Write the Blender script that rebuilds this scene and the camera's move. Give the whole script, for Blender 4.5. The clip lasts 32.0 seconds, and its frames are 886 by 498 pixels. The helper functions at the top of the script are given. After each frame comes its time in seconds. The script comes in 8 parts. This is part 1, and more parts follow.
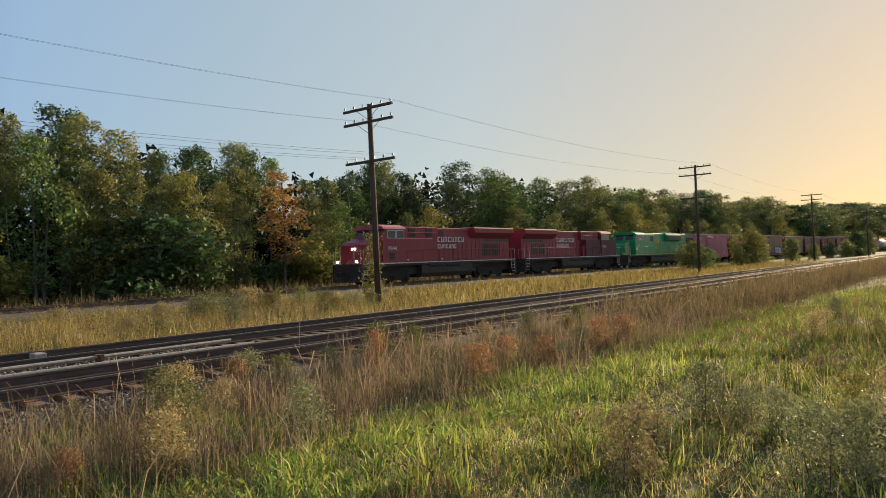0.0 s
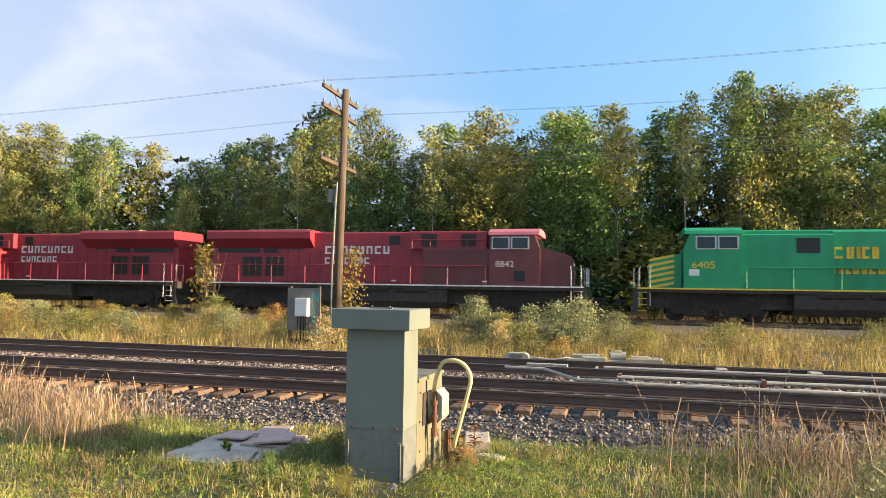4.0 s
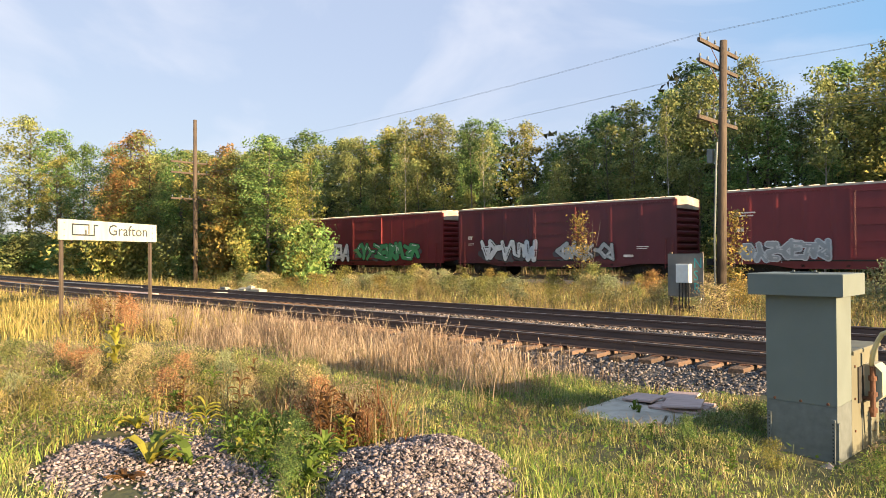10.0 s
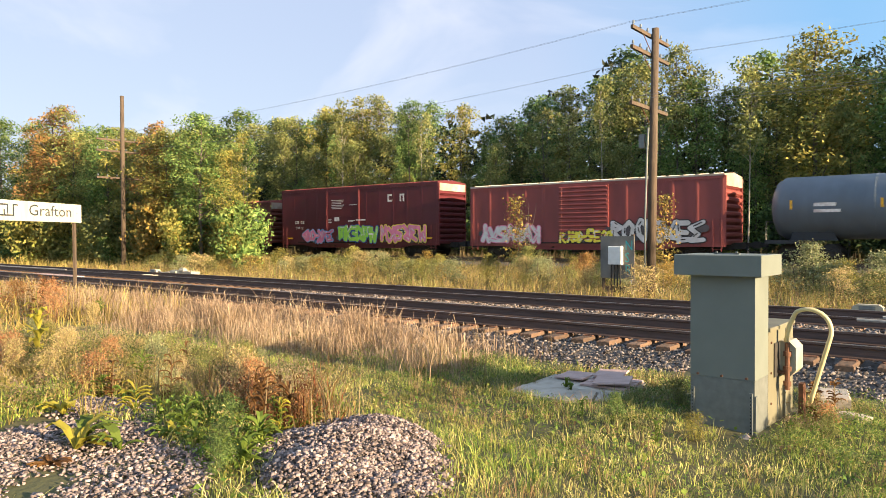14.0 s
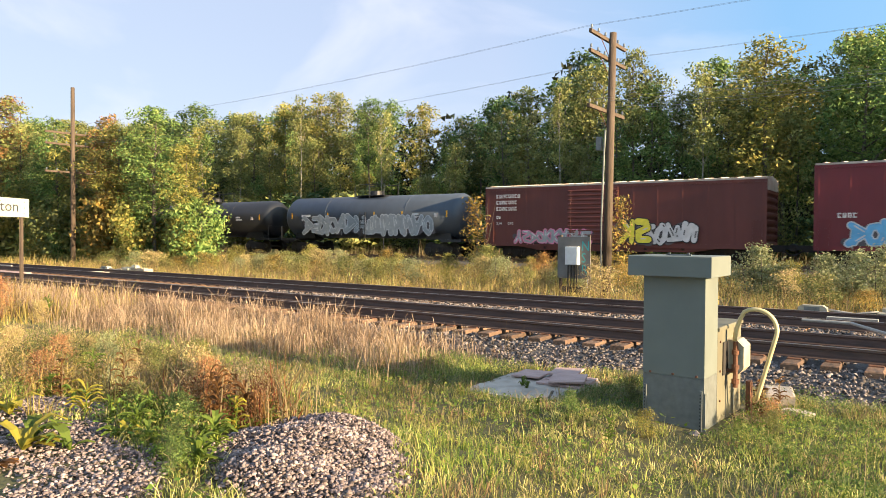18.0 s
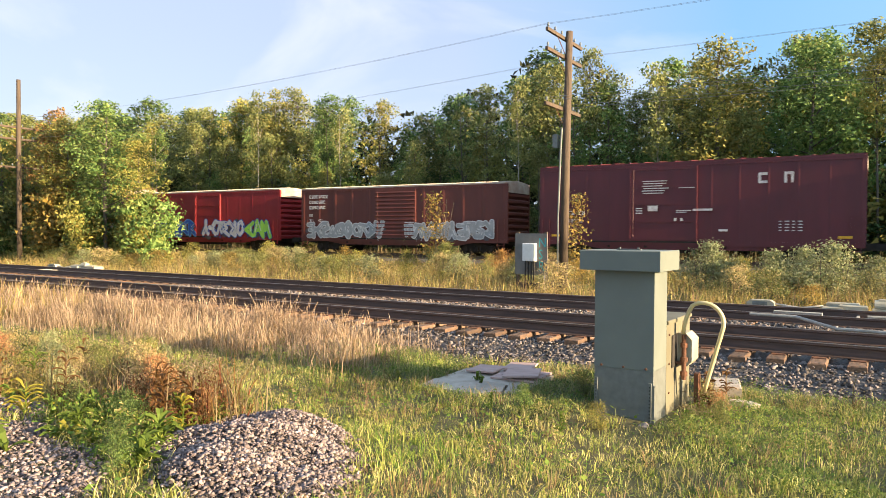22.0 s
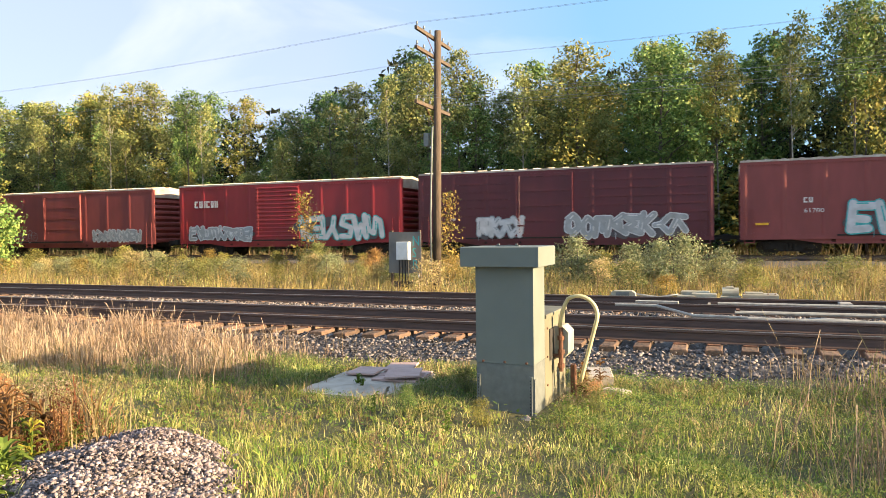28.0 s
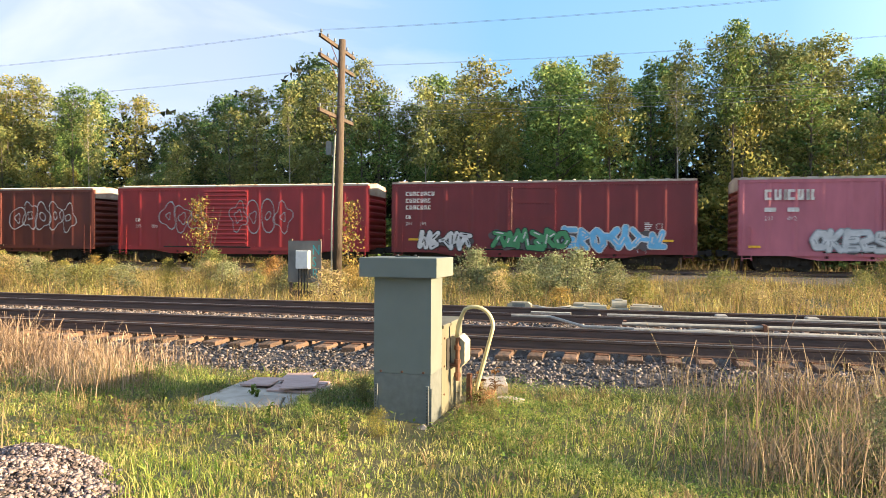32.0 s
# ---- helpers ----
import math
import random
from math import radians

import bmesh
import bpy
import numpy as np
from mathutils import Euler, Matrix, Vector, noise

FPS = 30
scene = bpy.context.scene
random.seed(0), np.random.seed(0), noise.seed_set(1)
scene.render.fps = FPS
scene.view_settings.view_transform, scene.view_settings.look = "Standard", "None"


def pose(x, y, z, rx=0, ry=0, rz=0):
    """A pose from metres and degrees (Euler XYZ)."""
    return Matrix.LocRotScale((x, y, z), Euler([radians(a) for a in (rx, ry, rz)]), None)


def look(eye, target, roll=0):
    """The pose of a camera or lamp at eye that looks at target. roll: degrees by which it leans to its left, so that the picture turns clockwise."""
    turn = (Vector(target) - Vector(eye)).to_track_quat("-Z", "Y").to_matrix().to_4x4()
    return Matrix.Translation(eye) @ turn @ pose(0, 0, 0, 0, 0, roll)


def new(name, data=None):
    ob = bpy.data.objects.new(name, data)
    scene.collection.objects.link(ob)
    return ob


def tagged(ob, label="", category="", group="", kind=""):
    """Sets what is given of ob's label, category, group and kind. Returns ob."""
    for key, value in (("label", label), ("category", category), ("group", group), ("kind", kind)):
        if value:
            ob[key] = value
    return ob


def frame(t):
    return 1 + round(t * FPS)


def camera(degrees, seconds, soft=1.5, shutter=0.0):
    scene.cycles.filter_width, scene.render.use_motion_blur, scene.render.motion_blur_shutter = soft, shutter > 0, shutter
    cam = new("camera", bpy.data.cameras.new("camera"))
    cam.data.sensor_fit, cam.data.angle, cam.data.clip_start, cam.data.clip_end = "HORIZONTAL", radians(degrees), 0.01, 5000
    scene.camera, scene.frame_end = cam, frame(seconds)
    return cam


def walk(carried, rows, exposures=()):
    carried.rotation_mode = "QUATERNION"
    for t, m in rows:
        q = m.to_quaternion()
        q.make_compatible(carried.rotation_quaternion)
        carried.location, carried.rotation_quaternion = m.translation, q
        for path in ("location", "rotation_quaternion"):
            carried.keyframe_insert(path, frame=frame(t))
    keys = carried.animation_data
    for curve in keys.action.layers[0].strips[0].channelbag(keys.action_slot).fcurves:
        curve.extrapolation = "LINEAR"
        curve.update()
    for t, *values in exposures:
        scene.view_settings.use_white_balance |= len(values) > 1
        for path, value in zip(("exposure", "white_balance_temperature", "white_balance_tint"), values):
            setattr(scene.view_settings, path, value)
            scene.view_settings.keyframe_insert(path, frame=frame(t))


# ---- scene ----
from math import cos, sin, pi, tan, sqrt

# ------------------------------------------------------------------ camera
cam = camera(64.07, 32.0, 0.7, 0.1)
PATH = [
    (0, 5.432, -11.245, 1.587, 1.18, -2.15, -52.67),
    (0.5, 5.266, -11.372, 1.591, 1.37, -2.15, -47.52),
    (1, 5.312, -11.307, 1.606, 1.60, -2.15, -40.65),
    (1.5, 5.187, -11.351, 1.587, 1.95, -1.86, -31.59),
    (2, 5.037, -11.245, 1.600, 2.32, -1.36, -20.89),
    (2.5, 5.017, -11.022, 1.547, 2.78, -0.96, -7.71),
    (3, 5.005, -10.934, 1.560, 3.20, 0.14, 5.03),
    (3.5, 5.029, -10.927, 1.553, 3.25, 0.85, 11.91),
    (5.5, 4.880, -11.027, 1.565, 4.15, -0.40, 22.94),
    (6, 4.789, -11.096, 1.581, 4.51, -0.45, 31.25),
    (6.5, 4.698, -11.157, 1.603, 4.93, -0.53, 38.90),
    (7, 4.663, -11.232, 1.604, 5.31, -0.44, 44.13),
    (7.5, 4.642, -11.250, 1.602, 5.24, -0.27, 45.93),
    (8, 4.656, -11.258, 1.598, 4.70, -0.17, 45.91),
    (8.5, 4.680, -11.252, 1.570, 3.76, -0.12, 45.25),
    (9, 4.690, -11.246, 1.551, 2.53, -0.10, 44.49),
    (9.5, 4.688, -11.243, 1.542, 1.35, -0.18, 43.92),
    (10, 4.685, -11.239, 1.542, 0.47, -0.36, 43.65),
    (10.5, 4.702, -11.246, 1.539, 0.03, -0.34, 43.50),
    (11, 4.705, -11.245, 1.534, -0.07, -0.42, 43.29),
    (11.5, 4.711, -11.253, 1.535, -0.05, -0.26, 42.91),
    (12, 4.707, -11.252, 1.534, -0.07, -0.18, 42.30),
    (12.5, 4.705, -11.249, 1.533, -0.22, -0.05, 41.43),
    (13, 4.708, -11.241, 1.512, -0.46, -0.12, 40.48),
    (13.5, 4.709, -11.247, 1.525, -0.78, -0.16, 39.52),
    (14, 4.716, -11.255, 1.529, -0.98, -0.20, 38.64),
    (14.5, 4.732, -11.266, 1.531, -1.05, -0.07, 37.82),
    (15, 4.752, -11.278, 1.525, -1.03, 0.17, 37.06),
    (15.5, 4.747, -11.281, 1.526, -1.04, 0.37, 36.34),
    (17.5, 4.731, -11.289, 1.528, -1.11, 0.52, 35.44),
    (18, 4.738, -11.283, 1.530, -1.05, 0.36, 35.32),
    (18.5, 4.751, -11.277, 1.522, -0.96, 0.10, 35.19),
    (19, 4.758, -11.267, 1.517, -0.86, -0.20, 35.07),
    (19.5, 4.772, -11.275, 1.519, -0.74, -0.28, 34.93),
    (20, 4.776, -11.285, 1.527, -0.60, -0.18, 34.69),
    (20.5, 4.783, -11.290, 1.518, -0.47, -0.09, 34.34),
    (21, 4.767, -11.298, 1.519, -0.53, 0.07, 33.86),
    (21.5, 4.764, -11.269, 1.518, -0.80, 0.14, 33.19),
    (22, 4.789, -11.224, 1.502, -1.23, 0.36, 32.10),
    (22.5, 4.795, -11.207, 1.505, -1.67, 0.62, 30.72),
    (23, 4.778, -11.186, 1.517, -2.14, 0.67, 28.99),
    (23.5, 4.794, -11.184, 1.502, -2.39, 0.50, 27.21),
    (24, 4.772, -11.198, 1.499, -2.61, 0.08, 25.51),
    (24.5, 4.738, -11.191, 1.518, -2.86, -0.20, 23.96),
    (25, 4.718, -11.176, 1.513, -3.06, -0.39, 22.74),
    (25.5, 4.707, -11.184, 1.509, -3.20, -0.38, 22.03),
    (27.5, 4.665, -11.202, 1.527, -2.21, -0.39, 22.15),
    (28, 4.630, -11.121, 1.499, -1.34, -0.72, 21.68),
    (28.5, 4.625, -11.159, 1.517, -0.78, -0.87, 20.44),
    (29, 4.629, -11.183, 1.522, -0.44, -0.97, 19.04),
    (29.5, 4.618, -11.204, 1.527, -0.37, -1.04, 18.01),
    (30, 4.599, -11.232, 1.525, -0.41, -1.11, 17.54),
    (30.5, 4.601, -11.225, 1.528, -0.48, -1.25, 17.37),
    (31, 4.616, -11.213, 1.531, -0.55, -1.01, 17.03),
    (31.5, 4.644, -11.200, 1.523, -0.56, -0.47, 15.93),
    (32, 4.676, -11.185, 1.504, -0.53, 0.40, 13.74),
]
walk(cam, [(t, pose(x, y, z, 90 + pitch, 0, yaw) @ pose(0, 0, 0, 0, 0, roll)) for t, x, y, z, pitch, roll, yaw in PATH],
     exposures=[(0.0, 0.84), (1.0, 1.22), (2.0, 1.57), (3.0, 1.82), (3.5, 1.90), (5.5, 1.80), (7.0, 1.73), (9.0, 1.73),
                (12.0, 1.80), (20.0, 1.90), (25.0, 2.02), (32.0, 2.08)])

# ------------------------------------------------------------------ daylight
SUN_AZ, SUN_EL = radians(-0.5), radians(13.0)      # azimuth from +x towards +y
world = bpy.data.worlds.new("sky")
scene.world = world
world.use_nodes = True
wn, wl = world.node_tree.nodes, world.node_tree.links
sky = wn.new("ShaderNodeTexSky")
sky.sky_type, sky.sun_disc = "NISHITA", False
sky.sun_elevation, sky.sun_rotation = SUN_EL, pi / 2 - SUN_AZ
sky.air_density, sky.dust_density, sky.ozone_density = 1.2, 0.25, 1.6
# thin high cloud, brighter and warmer towards the low sun
coord = wn.new("ShaderNodeTexCoord")
cmap = wn.new("ShaderNodeMapping")
cmap.inputs["Scale"].default_value = (1.0, 2.2, 3.4)
cmap.inputs["Rotation"].default_value = (0.0, 0.5, 0.6)
cn = wn.new("ShaderNodeTexNoise")
cn.inputs["Scale"].default_value, cn.inputs["Detail"].default_value, cn.inputs["Distortion"].default_value = 1.5, 7.0, 0.5
cr = wn.new("ShaderNodeValToRGB")
cr.color_ramp.elements[0].position, cr.color_ramp.elements[1].position = 0.48, 0.72
cr.color_ramp.elements[0].color, cr.color_ramp.elements[1].color = (0, 0, 0, 1), (0.75, 0.75, 0.75, 1)
cmix = wn.new("ShaderNodeMix")
cmix.data_type = "RGBA"
cmix.inputs["B"].default_value = (6.0, 6.0, 6.5, 1)
wl.new(coord.outputs["Generated"], cmap.inputs["Vector"])
wl.new(cmap.outputs[0], cn.inputs["Vector"])
wl.new(cn.outputs["Fac"], cr.inputs[0])
# an even pale veil of high haze, warm on the sun's side and low down
sep = wn.new("ShaderNodeSeparateXYZ")
wl.new(coord.outputs["Generated"], sep.inputs[0])
hz = wn.new("ShaderNodeMapRange")
hz.inputs["From Min"].default_value, hz.inputs["From Max"].default_value = -1.0, 1.0
wl.new(sep.outputs["X"], hz.inputs["Value"])
tint = wn.new("ShaderNodeValToRGB")
stops = ((0.0, (0.38, 0.42, 0.55)), (0.25, (0.36, 0.42, 0.58)), (0.42, (0.18, 0.37, 0.62)), (0.6, (0.23, 0.43, 0.68)), (0.68, (0.44, 0.64, 0.90)), (0.78, (0.53, 0.68, 0.80)), (0.90, (0.68, 0.74, 0.75)), (0.97, (0.82, 0.70, 0.55)), (1.0, (0.95, 0.62, 0.32)))
while len(tint.color_ramp.elements) < len(stops):
    tint.color_ramp.elements.new(0.5)
for e, (p, c) in zip(tint.color_ramp.elements, stops):
    e.position, e.color = p, (*c, 1)
wl.new(hz.outputs[0], tint.inputs[0])
veil = wn.new("ShaderNodeVectorMath")
veil.operation = "SCALE"
veil.inputs["Scale"].default_value = 10.0
wl.new(tint.outputs[0], veil.inputs[0])
haze = wn.new("ShaderNodeMix")
haze.data_type = "RGBA"
haze.inputs["Factor"].default_value = 0.72
wl.new(sky.outputs[0], haze.inputs["A"])
wl.new(veil.outputs[0], haze.inputs["B"])
# the cloud lies away from the sun
west = wn.new("ShaderNodeMapRange")
west.inputs["From Min"].default_value, west.inputs["From Max"].default_value = 0.15, -0.35
wl.new(sep.outputs["X"], west.inputs["Value"])
cover = wn.new("ShaderNodeMath")
cover.operation = "MULTIPLY"
wl.new(cr.outputs[0], cover.inputs[0])
wl.new(west.outputs[0], cover.inputs[1])
wl.new(cover.outputs[0], cmix.inputs["Factor"])
wl.new(haze.outputs["Result"], cmix.inputs["A"])
wl.new(cmix.outputs["Result"], wn["Background"].inputs["Color"])
wn["Background"].inputs["Strength"].default_value = 0.0505

sun = new("sun", bpy.data.lights.new("sun", "SUN"))
sun.data.energy, sun.data.angle, sun.data.color = 5.0, radians(0.6), (1.0, 0.76, 0.46)
sd = Vector((cos(SUN_AZ) * cos(SUN_EL), sin(SUN_AZ) * cos(SUN_EL), sin(SUN_EL)))
sun.matrix_world = look(sd * 100, (0, 0, 0))

# ------------------------------------------------------------------ materials
def mat(name, col, rough=0.8, metal=0.0, col2=None, scale=6.0, mix=0.5, bump=0.0, bscale=40.0, rand=0.0, island=0.0,
        stain=None, sscale=0.7, samount=0.5, trans=0.0, stretch=None):
    """Grain at a fine scale, stains at a coarse one, change from piece to piece, relief."""
    m = bpy.data.materials.new(name)
    m.use_nodes = True
    n, l = m.node_tree.nodes, m.node_tree.links
    b = n["Principled BSDF"]
    b.inputs["Roughness"].default_value, b.inputs["Metallic"].default_value = rough, metal
    tc = n.new("ShaderNodeTexCoord")
    vec = tc.outputs["Object"]
    if stretch:
        mp = n.new("ShaderNodeMapping")
        mp.inputs["Scale"].default_value = stretch
        l.new(vec, mp.inputs["Vector"])
        vec = mp.outputs[0]
    c2 = col2 or tuple(c * 0.6 for c in col)

    def noise_of(s, d=6.0):
        t = n.new("ShaderNodeTexNoise")
        t.inputs["Scale"].default_value, t.inputs["Detail"].default_value = s, d
        l.new(vec, t.inputs["Vector"])
        return t.outputs["Fac"]

    def ramp(v, a, z):
        r = n.new("ShaderNodeMapRange")
        r.inputs["From Min"].default_value, r.inputs["From Max"].default_value = a, z
        l.new(v, r.inputs["Value"])
        return r.outputs[0]

    def blend(f, a, z):
        x = n.new("ShaderNodeMix")
        x.data_type = "RGBA"
        if isinstance(f, float):
            x.inputs["Factor"].default_value = f
        else:
            l.new(f, x.inputs["Factor"])
        for k, v in (("A", a), ("B", z)):
            if isinstance(v, tuple):
                x.inputs[k].default_value = (*v, 1)
            else:
                l.new(v, x.inputs[k])
        return x.outputs["Result"]

    def times(v, k):
        q = n.new("ShaderNodeMath")
        q.operation = "MULTIPLY"
        l.new(v, q.inputs[0])
        q.inputs[1].default_value = k
        return q.outputs[0]

    c = blend(times(ramp(noise_of(scale), 0.3, 0.7), mix * 2 if mix < 0.5 else 1.0), col, c2)
    if stain:
        c = blend(times(ramp(noise_of(sscale, 4.0), 0.45, 0.75), samount), c, stain)
    for k, src in ((rand, "ShaderNodeObjectInfo"), (island, "ShaderNodeNewGeometry")):
        if k:
            o = n.new(src)
            h = n.new("ShaderNodeHueSaturation")
            r = n.new("ShaderNodeMapRange")
            r.inputs["To Min"].default_value, r.inputs["To Max"].default_value = 1 - k, 1 + k
            l.new(o.outputs["Random" if src.endswith("Info") else "Random Per Island"], r.inputs["Value"])
            l.new(r.outputs[0], h.inputs["Value"])
            l.new(c, h.inputs["Color"])
            c = h.outputs[0]
    l.new(c, b.inputs["Base Color"])
    if bump:
        bp = n.new("ShaderNodeBump")
        bp.inputs["Strength"].default_value, bp.inputs["Distance"].default_value = bump, 0.02
        l.new(noise_of(bscale), bp.inputs["Height"])
        l.new(bp.outputs[0], b.inputs["Normal"])
    if trans:
        t = n.new("ShaderNodeBsdfTranslucent")
        l.new(c, t.inputs["Color"])
        mx = n.new("ShaderNodeMixShader")
        mx.inputs[0].default_value = trans
        l.new(b.outputs[0], mx.inputs[1])
        l.new(t.outputs[0], mx.inputs[2])
        l.new(mx.outputs[0], n["Material Output"].inputs["Surface"])
    return m


def leafmat(name, cols, trans=0.30, rough=0.6, patch=0.55, swing=0.38, dim=0.76):
    """Foliage whose leaves or blades differ one by one along a ramp of colours, and from patch to patch."""
    m = bpy.data.materials.new(name)
    m.use_nodes = True
    n, l = m.node_tree.nodes, m.node_tree.links
    b = n["Principled BSDF"]
    b.inputs["Roughness"].default_value = rough
    b.inputs["Specular IOR Level"].default_value = 0.25
    g = n.new("ShaderNodeNewGeometry")
    r = n.new("ShaderNodeValToRGB")
    while len(r.color_ramp.elements) < len(cols):
        r.color_ramp.elements.new(0.5)
    for i, c in enumerate(cols):
        r.color_ramp.elements[i].position = i / (len(cols) - 1)
        r.color_ramp.elements[i].color = (*(q * dim for q in c), 1)
    l.new(g.outputs["Random Per Island"], r.inputs[0])
    o = n.new("ShaderNodeObjectInfo")
    tc = n.new("ShaderNodeTexCoord")
    tx = n.new("ShaderNodeTexNoise")
    tx.inputs["Scale"].default_value, tx.inputs["Detail"].default_value = patch, 3.0
    l.new(tc.outputs["Object"], tx.inputs["Vector"])
    lump = n.new("ShaderNodeMapRange")
    lump.inputs["From Min"].default_value, lump.inputs["From Max"].default_value = 0.3, 0.7
    lump.inputs["To Min"].default_value, lump.inputs["To Max"].default_value = 1 - swing, 1 + swing
    l.new(tx.outputs["Fac"], lump.inputs["Value"])
    k = n.new("ShaderNodeMapRange")
    k.inputs["To Min"].default_value, k.inputs["To Max"].default_value = 0.75, 1.25
    l.new(o.outputs["Random"], k.inputs["Value"])
    both = n.new("ShaderNodeMath")
    both.operation = "MULTIPLY"
    l.new(k.outputs[0], both.inputs[0])
    l.new(lump.outputs[0], both.inputs[1])
    turn = n.new("ShaderNodeMapRange")
    turn.inputs["To Min"].default_value, turn.inputs["To Max"].default_value = 0.475, 0.525
    l.new(tx.outputs["Fac"], turn.inputs["Value"])
    h = n.new("ShaderNodeHueSaturation")
    l.new(both.outputs[0], h.inputs["Value"])
    h.inputs["Saturation"].default_value = 0.96
    l.new(turn.outputs[0], h.inputs["Hue"])
    l.new(r.outputs[0], h.inputs["Color"])
    l.new(h.outputs[0], b.inputs["Base Color"])
    t = n.new("ShaderNodeBsdfTranslucent")
    l.new(h.outputs[0], t.inputs["Color"])
    mx = n.new("ShaderNodeMixShader")
    mx.inputs[0].default_value = trans
    l.new(b.outputs[0], mx.inputs[1])
    l.new(t.outputs[0], mx.inputs[2])
    l.new(mx.outputs[0], n["Material Output"].inputs["Surface"])
    return m


RAIL = mat("rail_steel", (0.115, 0.073, 0.06), 0.6, 0.1, (0.06, 0.04, 0.034), 9, bump=0.2, stretch=(0.2, 3, 3))
RAILTOP = mat("rail_polished", (0.45, 0.43, 0.40), 0.28, 0.9, (0.3, 0.27, 0.24), 12, stretch=(0.1, 4, 4))
TIE = mat("tie_wood", (0.20, 0.115, 0.072), 0.88, 0, (0.065, 0.045, 0.033), 5, bump=0.5, rand=0.35, stretch=(3, 0.6, 3))
BALLAST = mat("ballast_bed", (0.13, 0.115, 0.107), 0.9, 0, (0.05, 0.044, 0.041), 30, bump=1.0, bscale=28)
STONE = mat("crushed_stone", (0.235, 0.195, 0.178), 0.9, 0, (0.065, 0.055, 0.051), 9, island=0.85, bump=0.3, bscale=60)
SOIL = mat("ground_soil", (0.060, 0.064, 0.022), 0.95, 0, (0.10, 0.082, 0.038), 1.3, bump=0.7, bscale=14, stain=(0.06, 0.075, 0.022), sscale=0.35, samount=0.8)
CABG = mat("grey_green_paint", (0.16, 0.18, 0.163), 0.55, 0, (0.14, 0.158, 0.143), 3, bump=0.05, stain=(0.125, 0.14, 0.126), sscale=2.2, samount=0.5)
# stained grey-green paint, yellowed in colour to stand for low warm sun
HOUSE = mat("grey_green_paint_sunlit_tint", (0.175, 0.165, 0.115), 0.6, 0, (0.15, 0.14, 0.095), 3, bump=0.05, stain=(0.09, 0.075, 0.05), sscale=2.6, samount=0.55, stretch=(1, 1, 0.4))
GALV = mat("galvanised_steel", (0.18, 0.195, 0.187), 0.5, 0.2, (0.13, 0.14, 0.135), 12, bump=0.05)
SIGNW = mat("aged_sign_white", (0.52, 0.51, 0.46), 0.6, 0, (0.42, 0.41, 0.36), 4, stain=(0.30, 0.29, 0.24), sscale=2.5, samount=0.6, stretch=(3, 3, 0.4))
CREAM = mat("cream_paint", (0.42, 0.39, 0.30), 0.55, 0, (0.40, 0.36, 0.26), 4, stain=(0.16, 0.12, 0.08), sscale=3, samount=0.6)
RUST = mat("rusty_iron", (0.20, 0.085, 0.045), 0.85, 0.2, (0.09, 0.045, 0.03), 14, bump=0.4)
DARK = mat("black_grime", (0.022, 0.02, 0.019), 0.7, 0.1, (0.05, 0.042, 0.036), 5, bump=0.2)
BLACK = mat("black_paint", (0.012, 0.012, 0.013), 0.45)
WHITE = mat("white_paint", (0.72, 0.72, 0.70), 0.55, 0, (0.6, 0.6, 0.58), 5)
YELLOW = mat("yellow_paint", (0.75, 0.52, 0.03), 0.5, 0, (0.6, 0.4, 0.03), 6)
POLE = mat("weathered_pole", (0.12, 0.085, 0.06), 0.9, 0, (0.055, 0.04, 0.03), 4, bump=0.6, bscale=20, stretch=(6, 6, 0.4))
BARK = mat("bark", (0.16, 0.135, 0.11), 0.95, 0, (0.06, 0.05, 0.042), 5, bump=0.6, bscale=18, stretch=(4, 4, 0.5))
BIRCH = mat("pale_bark", (0.42, 0.39, 0.34), 0.9, 0, (0.20, 0.17, 0.14), 4, bump=0.3, stretch=(2, 2, 1))
CONC = mat("old_concrete", (0.50, 0.43, 0.36), 0.9, 0, (0.36, 0.305, 0.25), 6, bump=0.4, bscale=50, stain=(0.18, 0.16, 0.13), sscale=2, samount=0.5)
BOARD = mat("faded_plywood", (0.52, 0.36, 0.32), 0.85, 0, (0.37, 0.25, 0.22), 5, bump=0.3, stretch=(0.6, 5, 1))
WIRE = mat("wire", (0.30, 0.31, 0.32), 0.6, 0.3)
GLASSB = mat("cab_glass", (0.02, 0.025, 0.03), 0.08)
PIPE = mat("pale_conduit", (0.42, 0.39, 0.34), 0.55, 0, (0.28, 0.25, 0.21), 9)
HOSE = mat("yellowed_hose", (0.62, 0.53, 0.30), 0.5, 0, (0.5, 0.42, 0.22), 9)
ROOFW = mat("galvanised_roof", (0.50, 0.47, 0.42), 0.6, 0.2, (0.33, 0.28, 0.24), 2.5, stain=(0.28, 0.15, 0.11), sscale=1.1, samount=0.7)

